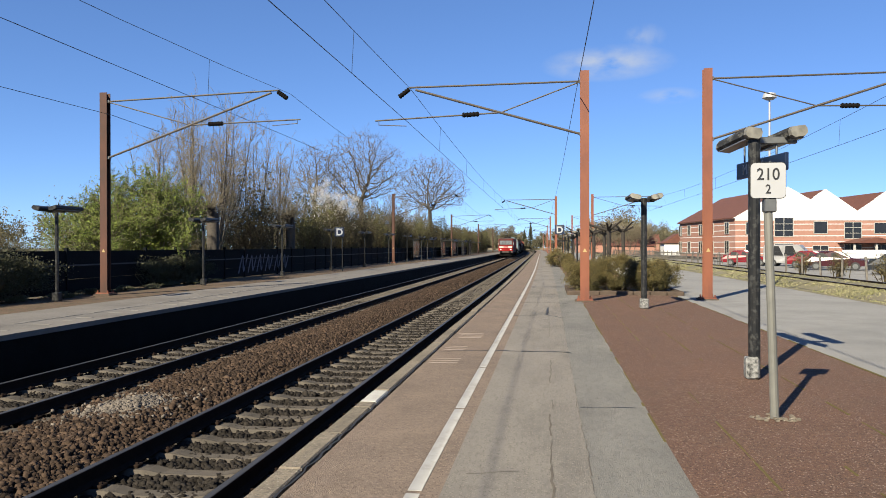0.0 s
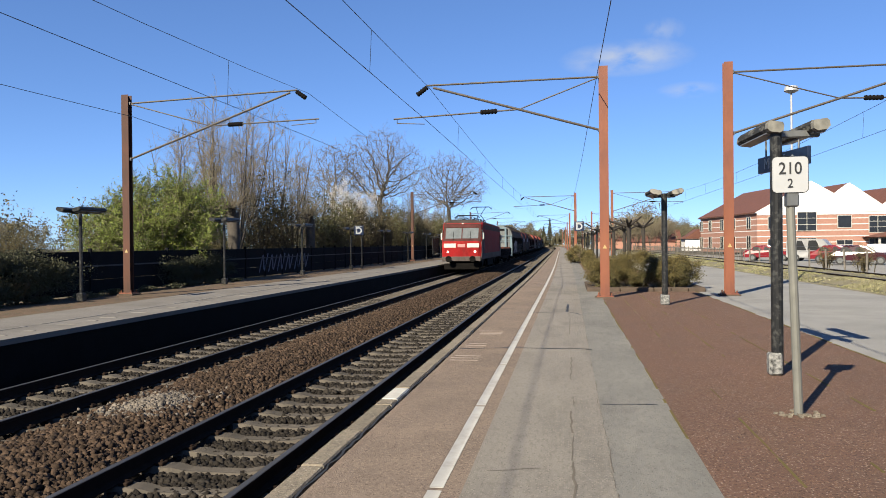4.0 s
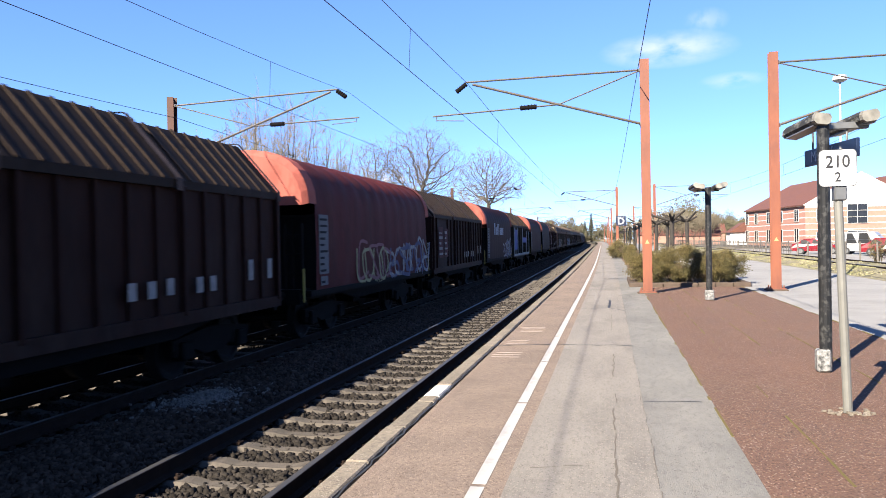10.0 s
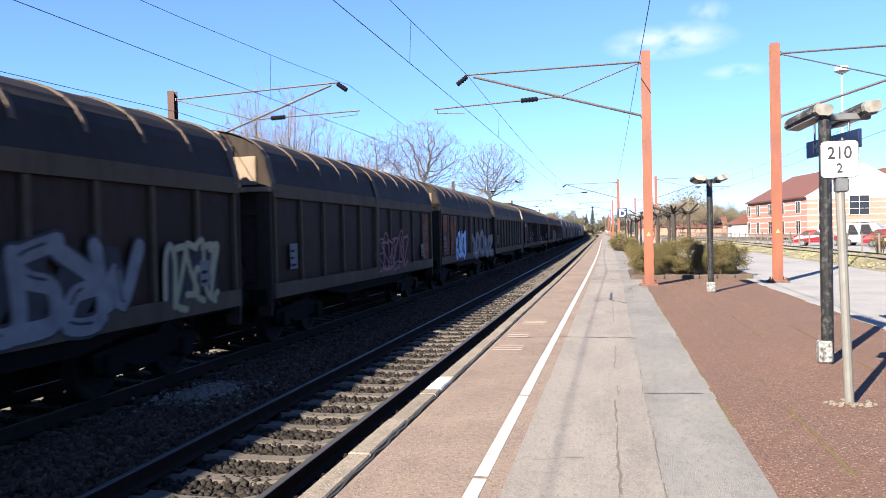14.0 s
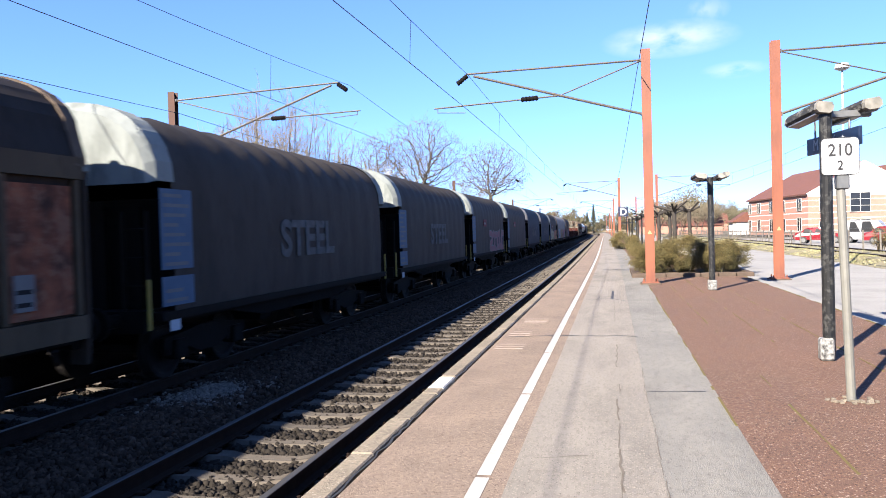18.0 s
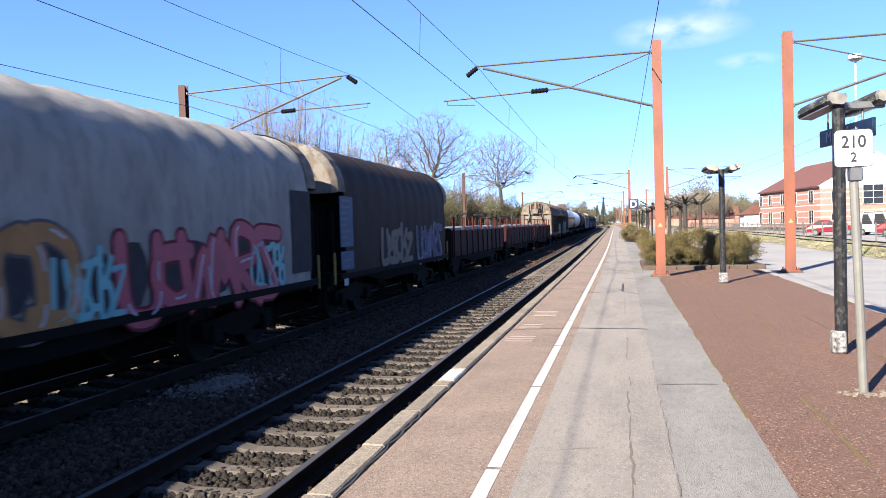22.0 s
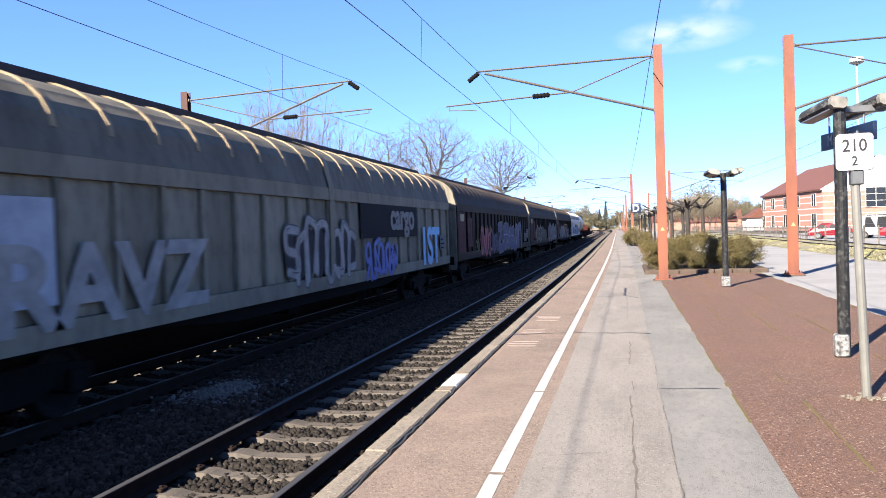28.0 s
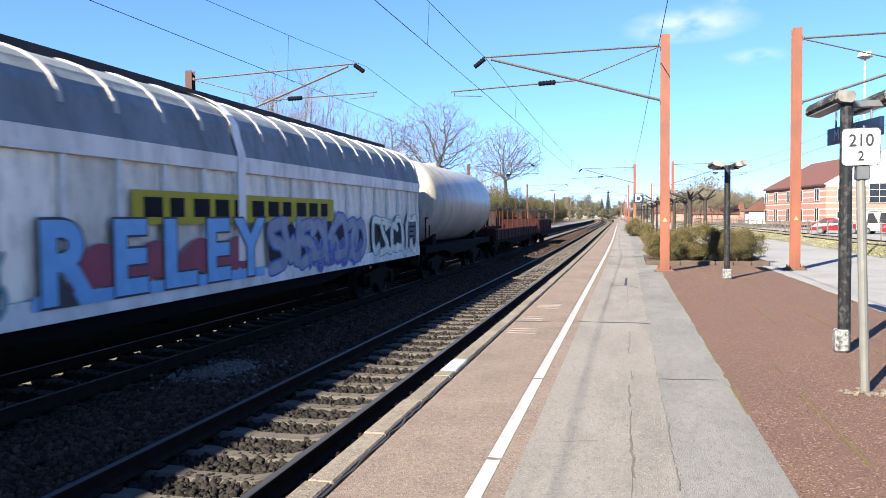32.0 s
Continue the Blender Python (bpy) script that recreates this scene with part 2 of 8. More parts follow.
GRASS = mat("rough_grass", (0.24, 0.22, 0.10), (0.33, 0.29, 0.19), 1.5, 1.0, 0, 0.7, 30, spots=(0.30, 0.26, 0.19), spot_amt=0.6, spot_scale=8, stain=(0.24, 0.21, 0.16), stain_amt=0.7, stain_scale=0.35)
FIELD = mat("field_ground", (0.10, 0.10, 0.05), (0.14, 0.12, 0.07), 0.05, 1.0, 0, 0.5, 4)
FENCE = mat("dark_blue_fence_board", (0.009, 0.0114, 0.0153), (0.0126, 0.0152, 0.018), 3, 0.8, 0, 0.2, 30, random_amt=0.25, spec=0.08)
# Darker copy of the mast rust, with the flanges' shade in its colour.
RUSTSHADE = mat("dark_brown_rusted_steel", (0.16, 0.055, 0.028), (0.09, 0.035, 0.02), 3, 0.8, 0.0, 0.15, 30, stain=(0.06, 0.028, 0.02), stain_amt=0.7, stain_scale=2, stretch=(1, 1, 0.3))
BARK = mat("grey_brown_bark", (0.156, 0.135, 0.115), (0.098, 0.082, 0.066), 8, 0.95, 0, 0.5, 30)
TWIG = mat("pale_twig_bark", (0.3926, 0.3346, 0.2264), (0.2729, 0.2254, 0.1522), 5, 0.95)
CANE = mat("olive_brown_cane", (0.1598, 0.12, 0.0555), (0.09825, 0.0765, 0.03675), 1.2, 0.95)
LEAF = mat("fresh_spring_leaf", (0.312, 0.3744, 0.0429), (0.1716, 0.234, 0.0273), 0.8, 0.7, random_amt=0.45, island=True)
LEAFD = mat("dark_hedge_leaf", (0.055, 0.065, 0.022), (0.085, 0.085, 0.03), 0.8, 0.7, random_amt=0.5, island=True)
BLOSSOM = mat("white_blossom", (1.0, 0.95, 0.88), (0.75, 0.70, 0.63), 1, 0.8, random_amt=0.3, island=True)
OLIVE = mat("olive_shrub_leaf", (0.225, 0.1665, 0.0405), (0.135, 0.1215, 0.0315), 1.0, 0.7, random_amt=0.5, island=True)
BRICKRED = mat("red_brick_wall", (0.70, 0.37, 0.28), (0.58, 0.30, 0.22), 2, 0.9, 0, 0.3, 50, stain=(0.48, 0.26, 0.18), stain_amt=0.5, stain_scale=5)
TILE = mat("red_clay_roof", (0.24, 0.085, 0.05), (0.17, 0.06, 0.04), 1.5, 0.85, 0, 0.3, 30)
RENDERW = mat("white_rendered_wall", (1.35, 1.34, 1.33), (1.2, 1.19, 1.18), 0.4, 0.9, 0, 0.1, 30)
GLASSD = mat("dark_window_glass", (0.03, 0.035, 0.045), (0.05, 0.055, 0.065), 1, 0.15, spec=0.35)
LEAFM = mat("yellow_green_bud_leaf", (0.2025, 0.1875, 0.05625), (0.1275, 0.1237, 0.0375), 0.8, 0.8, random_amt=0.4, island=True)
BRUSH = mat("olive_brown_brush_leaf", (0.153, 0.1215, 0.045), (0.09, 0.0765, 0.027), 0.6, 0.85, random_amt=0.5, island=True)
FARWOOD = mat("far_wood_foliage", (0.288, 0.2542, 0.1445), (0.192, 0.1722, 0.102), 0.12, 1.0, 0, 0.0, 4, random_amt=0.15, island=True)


# ---------------------------------------------------------------- mesh helpers
def mesh_of(name, bm, material, smooth=False):
    me = bpy.data.meshes.new(name)
    bmesh.ops.recalc_face_normals(bm, faces=bm.faces)
    bm.to_mesh(me)
    bm.free()
    for m in (material if isinstance(material, (list, tuple)) else [material]):
        me.materials.append(m)
    if smooth:
        for p in me.polygons:
            p.use_smooth = True
    return me


def raw_mesh(name, verts, faces, material, smooth=False):
    me = bpy.data.meshes.new(name)
    me.from_pydata(verts, [], faces)
    me.materials.append(material)
    if smooth:
        me.polygons.foreach_set("use_smooth", [True] * len(me.polygons))
    me.update()
    return me


def part(name, bm, material, parent=None, label="", smooth=False, at=None):
    me = bm if isinstance(bm, bpy.types.Mesh) else mesh_of(name, bm, material, smooth)
    ob = new(name, me)
    if parent:
        ob.parent = parent
    if at is not None:
        ob.matrix_basis = at if isinstance(at, Matrix) else Matrix.Translation(at)
    if label:
        ob["label"] = label
    return ob


def thing(name, label, category, group="", at=(0, 0, 0), kind=""):
    ob = new(name)
    ob.empty_display_size = 0.2
    ob.matrix_basis = at if isinstance(at, Matrix) else Matrix.Translation(at)
    return tagged(ob, label, category, group, kind)


def struct(name, bm, material, label, smooth=False):
    return tagged(part(name, bm, material, None, "", smooth), label, kind="structure")


def B():
    return bmesh.new()


def box(bm, x0, x1, y0, y1, z0, z1, bevel=0.0, mi=0):
    r = bmesh.ops.create_cube(bm, size=1.0, matrix=Matrix.Translation(((x0 + x1) / 2, (y0 + y1) / 2, (z0 + z1) / 2)) @ Matrix.Diagonal((x1 - x0, y1 - y0, z1 - z0, 1)))
    fs = {f for v in r["verts"] for f in v.link_faces}
    for f in fs:
        f.material_index = mi
    if bevel:
        es = list({e for v in r["verts"] for e in v.link_edges})
        bmesh.ops.bevel(bm, geom=es, offset=bevel, segments=1, affect="EDGES")
    return bm


def rod(bm, p0, p1, r, n=8, r2=None, mi=0):
    p0, p1 = Vector(p0), Vector(p1)
    d = p1 - p0
    m = Matrix.Translation((p0 + p1) / 2) @ d.to_track_quat("Z", "Y").to_matrix().to_4x4()
    q = bmesh.ops.create_cone(bm, cap_ends=True, segments=n, radius1=r, radius2=r if r2 is None else r2, depth=d.length, matrix=m)
    for f in {f for v in q["verts"] for f in v.link_faces}:
        f.material_index = mi
    return bm


def loft(bm, rings, closed=True, caps=True, mi=0):
    """Rings of equal length, joined one to the next."""
    vs = [[bm.verts.new(p) for p in ring] for ring in rings]
    n = len(rings[0])
    for a, b in zip(vs, vs[1:]):
        for i in range(n if closed else n - 1):
            f = bm.faces.new((a[i], a[(i + 1) % n], b[(i + 1) % n], b[i]))
            f.material_index = mi
    if closed and caps:
        for ring in (vs[0], vs[-1]):
            f = bm.faces.new(ring)
            f.material_index = mi
    return bm


def extrude_y(bm, prof, y0, y1, mi=0, caps=True):
    return loft(bm, [[(x, y0, z) for x, z in prof], [(x, y1, z) for x, z in prof]], True, caps, mi)


def sweep(bm, prof, ys, closed=True, caps=True, x0=0.0):
    """A section carried along the bending line."""
    return loft(bm, [[(x + x0 + bend(y), y, z) for x, z in prof] for y in ys], closed, caps)


def lettering(body, size, extrude=0.004, fat=0.0):
    cu = bpy.data.curves.new("letters", "FONT")
    cu.body, cu.size, cu.extrude, cu.align_x, cu.align_y = body, size, extrude, "CENTER", "CENTER"
    cu.offset = fat
    ob = bpy.data.objects.new("letters", cu)
    me = bpy.data.meshes.new_from_object(ob)
    bpy.data.objects.remove(ob)
    return me


UP = pose(0, 0, 0, 90, 0, 0)        # lettering that faces -y
SIDE = pose(0, 0, 0, 90, 0, 90)     # lettering that faces +x

# ---------------------------------------------------------------- ground, platforms, road
ys = stations(-700, 1100)
bm = B()
sweep(bm, [(-900, -0.12), (-60, -0.12), (-16, -0.10), (-9.75, -0.10), (-9.70, -1.0), (-1.55, -1.0), (-1.5, -0.10), (8.0, -0.12), (9.0, 0.1), (11.8, 0.1), (14, -0.38), (60, -0.42), (900, -0.42)], ys, False, False)
struct("ground", bm, FIELD, "rough open ground beside the railway")

ys = stations(-14, 330)


def flat_strip(name, x0, x1, z0, z1, material, label, y0=-14, y1=330, follow=True):
    bm = B()
    if follow:
        sweep(bm, [(x0, z0), (x0, z1), (x1, z1), (x1, z0)], stations(y0, y1))
    else:
        box(bm, x0, x1, y0, y1, z0, z1)
    return struct(name, bm, material, label)


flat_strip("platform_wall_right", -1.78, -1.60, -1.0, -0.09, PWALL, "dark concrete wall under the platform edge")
flat_strip("pavement_red_band", -1.61, -0.66, -0.09, 0.0, REDASP, "worn reddish asphalt along the platform edge")
flat_strip("pavement_grey_band", -0.66, 0.27, -0.09, 0.0, GREYASP, "worn pale grey asphalt platform surface")
flat_strip("pavement_dark_band", 0.27, 0.89, -0.09, -0.002, DARKASP, "darker grey asphalt platform strip")
flat_strip("pavement_brown", 0.89, 3.80, -0.09, -0.004, BROWNASP, "brown red asphalt platform with pale chippings", -14, 330)
flat_strip("road", 3.80, 8.45, -0.09, -0.012, ROADASP, "pale worn asphalt service road")
bm = B()
sweep(bm, [(8.45, -0.1), (8.45, -0.005), (8.7, 0.03), (9.2, 0.20), (9.5, 0.235), (11.1, 0.235), (11.7, 0.16), (11.7, -0.1)], ys)
struct("grass_verge", bm, GRASS, "thin dry grass verge and weedy gravel bed of the siding")
flat_strip("verge_far", 11.7, 14.5, -0.4, -0.10, GRASS, "rough grass beside the fence")
flat_strip("car_park", 15.5, 60.0, -0.5, -0.30, ROADASP, "grey asphalt car park", 20, 110)

# moss lines and joints in the paving
for x, w, a, b in ((0.885, 0.020, 2, 60), (1.42, 0.016, 2, 24), (2.0, 0.018, 3, 24), (2.65, 0.014, 3, 24), (3.80, 0.03, 2, 60)):
    bm = B()
    rnd = random.Random(int(x * 100))
    y = a
    while y < b:
        ln = rnd.uniform(0.15, 0.7)
        if rnd.random() < (0.8 if w > 0.03 else 0.5):
            k = w * rnd.uniform(0.5, 1.3)
            box(bm, x - k / 2 + rnd.uniform(-0.006, 0.006), x + k / 2, y, y + ln, -0.01, 0.0005 + rnd.uniform(0, 0.003))
        y += ln
    struct("moss_joint", bm, MOSS, "moss growing in a paving joint")


def crack(points, width, seed, material=TAR):
    rnd = random.Random(seed)
    bm = B()
    pts = []
    for (x0, y0), (x1, y1) in zip(points, points[1:]):
        n = max(2, int(math.hypot(x1 - x0, y1 - y0) / 0.12))
        for i in range(n):
            f = i / n
            pts.append((x0 + (x1 - x0) * f + rnd.uniform(-0.012, 0.012), y0 + (y1 - y0) * f + rnd.uniform(-0.015, 0.015)))
    pts.append(points[-1])
    prev = None
    for i, (x, y) in enumerate(pts):
        a, b = pts[max(0, i - 1)], pts[min(len(pts) - 1, i + 1)]
        t = Vector((b[0] - a[0], b[1] - a[1], 0)).normalized()
        w = width * rnd.uniform(0.5, 1.2) / 2
        cur = [bm.verts.new((x - t.y * w, y + t.x * w, 0.003)), bm.verts.new((x + t.y * w, y - t.x * w, 0.003))]
        if prev:
            bm.faces.new((prev[0], prev[1], cur[1], cur[0]))
        prev = cur
    struct("crack", bm, material, "dark sealed crack in the asphalt")


crack([(-1.6, 10.8), (-0.9, 11.0), (-0.2, 10.95), (0.05, 11.0), (0.3, 10.9)], 0.05, 1)
crack([(-1.2, 16.6), (-0.5, 16.65), (-0.05, 16.9), (0.27, 16.2)], 0.035, 2)
crack([(-0.05, 16.9), (-0.04, 18.9)], 0.06, 3)
crack([(-0.75, 20.5), (0.1, 20.6), (0.5, 20.2)], 0.04, 4)
crack([(-1.4, 24.2), (0.2, 24.0)], 0.04, 5)
crack([(0.27, 7.2), (0.8, 7.25)], 0.015, 6)
rnd = random.Random(77)
for x, a, b, w in ((0.015, 2.6, 11, 0.013), (0.27, 2.5, 19, 0.006), (0.0, 12, 16, 0.01)):
    y = a
    while y < b:
        ln = rnd.uniform(0.25, 0.9)
        if rnd.random() < 0.72:
            crack([(x + rnd.uniform(-0.012, 0.012), y), (x + rnd.uniform(-0.012, 0.012), y + ln)], w * rnd.uniform(0.5, 1.3), rnd.randint(0, 9999), FINE)
        y += ln * rnd.uniform(0.9, 1.3)
crack([(-0.55, 5.0), (-0.2, 5.1)], 0.010, 10, FINE)
crack([(-1.635, 2.0), (-1.64, 12.0), (-1.63, 20.0)], 0.020, 11)

# the white line: long painted dashes
line = thing("platform_line", "worn white safety line painted along the platform", "line marking", kind="structure")
y = 2.19
rnd = random.Random(4)
while y < 160:
    ln = 2.36
    bm = B()
    sweep(bm, [(-0.868, 0.0005), (-0.868, 0.004), (-0.780, 0.004), (-0.780, 0.0005)], stations(y, y + ln) if y > 18 else [y, y + ln])
    part("dash", bm, WHITEP, line)
    y += ln + 0.06
for x, yy_, w, n in ((-1.35, 9.75, 0.34, 3), (-1.36, 11.0, 0.26, 3), (-1.32, 12.5, 0.40, 4)):
    for i in range(n):
        bm = B()
        box(bm, x - w / 2 + rnd.uniform(-0.05, 0.05), x + w / 2, yy_ + i * 0.19, yy_ + i * 0.19 + 0.035, 0.0, 0.003)
        part("mark", bm, FAINT, line)

# coping stones on both platform edges
coping = thing("platform_coping", "weathered concrete coping stones along the platform edge", "kerb", kind="structure")
bm = B()
box(bm, -1.82, -1.655, 0, 0.985, -0.10, 0.012, 0.012)
stone_me = mesh_of("coping_stone", bm, CONC)
bm = B()
box(bm, -1.82, -1.655, 0, 0.56, -0.10, 0.014, 0.012)
pale_me = mesh_of("painted_stone", bm, WHITEP)
y = -2.0
while y < 120:
    pale = 7.3 < y < 8.1
    if y < 7.16 <= y + 1.0:
        ln = 7.16 - y
        part("coping_stone", stone_me, None, coping, at=Matrix.Translation((bend(y), y, 0)) @ Matrix.Diagonal((1, ln, 1, 1)))
        part("painted_stone", pale_me, None, coping, "white painted coping stone", at=(bend(y), 7.17, 0))
        y = 7.78
        continue
    part("coping_stone", stone_me, None, coping, at=pose(bend(y) + rnd.uniform(-0.006, 0.006), y, rnd.uniform(-0.004, 0.003), 0, 0, lane(y) + rnd.uniform(-0.15, 0.15)))
    y += 0.992
flat_strip("coping_far", -1.82, -1.655, -0.10, 0.010, CONC, "concrete coping along the far platform edge", 120, 330)

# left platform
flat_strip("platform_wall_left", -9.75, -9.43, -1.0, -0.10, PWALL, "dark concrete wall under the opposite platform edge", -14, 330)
flat_strip("platform_left", -12.3, -9.40, -0.12, -0.02, LPLAT, "grey asphalt surface of the opposite platform", -14, 330)
flat_strip("platform_left_back", -15.6, -12.3, -0.12, -0.03, LEARTH, "brown leaf-strewn back strip of the opposite platform", -14, 330)
y = 6.0
line2 = thing("opposite_platform_line", "worn white dashes painted on the opposite platform", "line marking", kind="structure")
while y < 120:
    bm = B()
    sweep(bm, [(-10.62, -0.02), (-10.62, -0.014), (-10.52, -0.014), (-10.52, -0.02)], [y, y + 2.2])
    part("dash", bm, WORNLINE, line2)
    if y < 24:
        for k in range(3):
            bm = B()
            box(bm, -10.1 + rnd.uniform(-0.1, 0.1), -9.8, y + k * 0.7, y + k * 0.7 + 0.08, -0.02, -0.014)
            part("mark", bm, WORNLINE, line2)
    y += 2.6

# ---------------------------------------------------------------- tracks
bm = B()
prof = [(-9.43, -0.86), (-8.9, -0.84), (-8.4, -0.84), (-7.6, -0.85), (-6.9, -0.84), (-6.45, -0.80), (-6.1, -0.72), (-5.7, -0.68), (-5.2, -0.70), (-4.85, -0.79), (-4.4, -0.84), (-3.6, -0.85), (-2.8, -0.84), (-1.75, -0.86)]
sweep(bm, prof, stations(-60, 900), False, False)
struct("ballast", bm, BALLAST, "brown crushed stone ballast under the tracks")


def rail_section(x):
    r = [(-0.07, -0.172), (-0.07, -0.16), (-0.012, -0.135), (-0.010, -0.045), (-0.036, -0.035), (-0.036, -0.004)]
    return [(x + a, RAIL + b) for a, b in r] + [(x - a, RAIL + b) for a, b in reversed(r)]


def build_track(name, centre, label, y0, y1, z=0.0, n_single=150, spacing=0.64, start=-12.5, rail_light=True):
    tr = thing(name, label, "railway track", kind="structure")
    yy = stations(y0, y1)
    for sx in (-0.7525, 0.7525):
        bm = B()
        sweep(bm, [(x, q + z) for x, q in rail_section(centre + sx)], yy)
        r = part("rail", bm, RAILSIDE, tr)
        bm = B()
        sweep(bm, [(centre + sx + a, RAIL + z + b) for a, b in ((-0.034, -0.004), (-0.028, 0.001), (0.028, 0.001), (0.034, -0.004))], yy)
        part("running_face", bm, RAILTOP, r, "bright worn running face")
    bm = B()
    h, w = RAIL - 0.178, 0.13
    # a concrete sleeper with a dished waist
    loft(bm, [[(x, -b, h - 0.10), (x, -a, h + dz), (x, a, h + dz), (x, b, h - 0.10)] for x, a, b, dz in
              ((-1.24, 0.09, 0.13, -0.01), (-1.20, 0.10, 0.14, 0.0), (-0.45, 0.10, 0.14, 0.0), (-0.3, 0.09, 0.12, -0.03), (0.3, 0.09, 0.12, -0.03), (0.45, 0.10, 0.14, 0.0), (1.20, 0.10, 0.14, 0.0), (1.24, 0.09, 0.13, -0.01))])
    sl = mesh_of("sleeper", bm, SLEEPER)
    bm = B()
    for sx in (-0.7525, 0.7525):
        for s in (-1, 1):
            box(bm, sx + s * 0.12 - 0.05, sx + s * 0.12 + 0.05, -0.06, 0.06, h, h + 0.035, 0.008)
            rod(bm, (sx + s * 0.13, 0, h), (sx + s * 0.13, 0, h + 0.05), 0.018, 6)
    clip = mesh_of("rail_clips", bm, RAILSIDE)
    y, n = start, 0
    rnd = random.Random(int(centre * 10) + 7)
    verts, faces = [], []
    while y < min(y1, 400):
        m = pose(centre + bend(y), y, z + rnd.uniform(-0.006, 0.004), 0, 0, lane(y) + rnd.uniform(-0.4, 0.4))
        if n < n_single:
            s = part("sleeper", sl, None, tr, at=m)
            if n < 75:
                part("rail_clips", clip, None, s, "rusty rail clips and bolts")
        else:
            k = len(verts)
            verts += [m @ v.co for v in sl.vertices]
            faces += [[k + i for i in p.vertices] for p in sl.polygons]
        n += 1
        y += spacing
    if verts:
        tagged(part("sleepers_far", raw_mesh("sleepers_far", verts, faces, SLEEPER), None, tr), kind="stuff")
    return tr


build_track("track_near", NEAR, "near railway track with concrete sleepers and rusty rails", -60, 700)
build_track("track_far", FAR, "far railway track with concrete sleepers and rusty rails", -60, 900)
build_track("track_siding", SIDING, "disused siding track in weedy gravel", -60, 500, z=0.895, n_single=60, start=18.0)


# ---------------------------------------------------------------- loose stones
def rocks(name, n, place, size, material, seed, label, jitter=0.4):
    rng = np.random.default_rng(seed)
    base = np.array([[-1, -1, -1], [1, -1, -1], [1, 1, -1], [-1, 1, -1], [-1, -1, 1], [1, -1, 1], [1, 1, 1], [-1, 1, 1]], float) * 0.5
    quads = np.array([[0, 3, 2, 1], [4, 5, 6, 7], [0, 1, 5, 4], [1, 2, 6, 5], [2, 3, 7, 6], [3, 0, 4, 7]])
    p = place(rng, n)
    n = len(p)
    s = rng.uniform(size[0], size[1], (n, 1, 1)) * rng.uniform(0.6, 1.3, (n, 1, 3))
    v = base[None] * (1 + rng.uniform(-jitter, jitter, (n, 8, 3))) * s
    q = rng.normal(size=(n, 4))
    q /= np.linalg.norm(q, axis=1)[:, None]
    w, x, y, z = q.T
    R = np.stack([1 - 2 * (y * y + z * z), 2 * (x * y - z * w), 2 * (x * z + y * w), 2 * (x * y + z * w), 1 - 2 * (x * x + z * z), 2 * (y * z - x * w),
                  2 * (x * z - y * w), 2 * (y * z + x * w), 1 - 2 * (x * x + y * y)], 1).reshape(n, 3, 3)
    v = np.einsum("nij,nkj->nki", R, v) + p[:, None, :]
    f = (quads[None] + (np.arange(n) * 8)[:, None, None]).reshape(-1, 4)
    me = bpy.data.meshes.new(name)
    me.vertices.add(n * 8)
    me.vertices.foreach_set("co", v.reshape(-1))
    me.loops.add(n * 24)
    me.loops.foreach_set("vertex_index", f.reshape(-1).astype(np.int32))
    me.polygons.add(n * 6)
    me.polygons.foreach_set("loop_start", np.arange(0, n * 24, 4, dtype=np.int32))
    me.update(calc_edges=True)
    me.materials.append(material)
    return tagged(new(name, me), label, "stones", kind="stuff")


def bed(x0, x1, y0, y1, z, power=1.7):
    def f(rng, n):
        y = y0 + (y1 - y0) * rng.random(n) ** power
        x = x0 + (x1 - x0) * rng.random(n)
        b = np.array([bend(v) for v in y])
        zz = np.interp(x, [a for a, _ in prof], [c for _, c in prof])
        return np.stack([x + b, y, zz + z + rng.uniform(-0.012, 0.022, n)], 1)
    return f


rocks("ballast_stones", 46000, bed(-6.7, -4.45, 3.0, 42, 0.0), (0.03, 0.065), STONE, 1, "loose brown ballast stones between the tracks")
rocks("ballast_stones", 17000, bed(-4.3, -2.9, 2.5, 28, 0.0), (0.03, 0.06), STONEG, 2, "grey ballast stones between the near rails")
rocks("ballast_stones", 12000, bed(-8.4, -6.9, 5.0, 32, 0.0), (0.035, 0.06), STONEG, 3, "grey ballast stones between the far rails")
rocks("ballast_stones", 16000, bed(-6.6, -4.5, 40, 130, 0.01, 1.4), (0.07, 0.12), STONE, 6, "brown ballast stones between the tracks")
rocks("ballast_stones", 8000, bed(-4.3, -2.9, 27, 80, -0.02, 1.3), (0.05, 0.075), STONEG, 7, "grey ballast stones between the near rails")
rocks("ballast_stones", 3500, bed(-2.8, -1.85, 2.5, 20, 0.0), (0.03, 0.06), STONE, 5, "ballast stones below the platform edge")


def heap(rng, n):
    a = rng.normal(size=(n, 2)) * np.array([0.33, 0.55])
    z = 0.10 * np.exp(-(a[:, 0] / 0.35) ** 2 - (a[:, 1] / 0.6) ** 2)
    return np.stack([-5.68 + a[:, 0] * 0.7, 9.75 + a[:, 1] * 0.9, -0.69 + z], 1)


rocks("pale_stone_heap", 1500, heap, (0.025, 0.055), STONEP, 4, "small heap of pale fresh stones between the tracks")


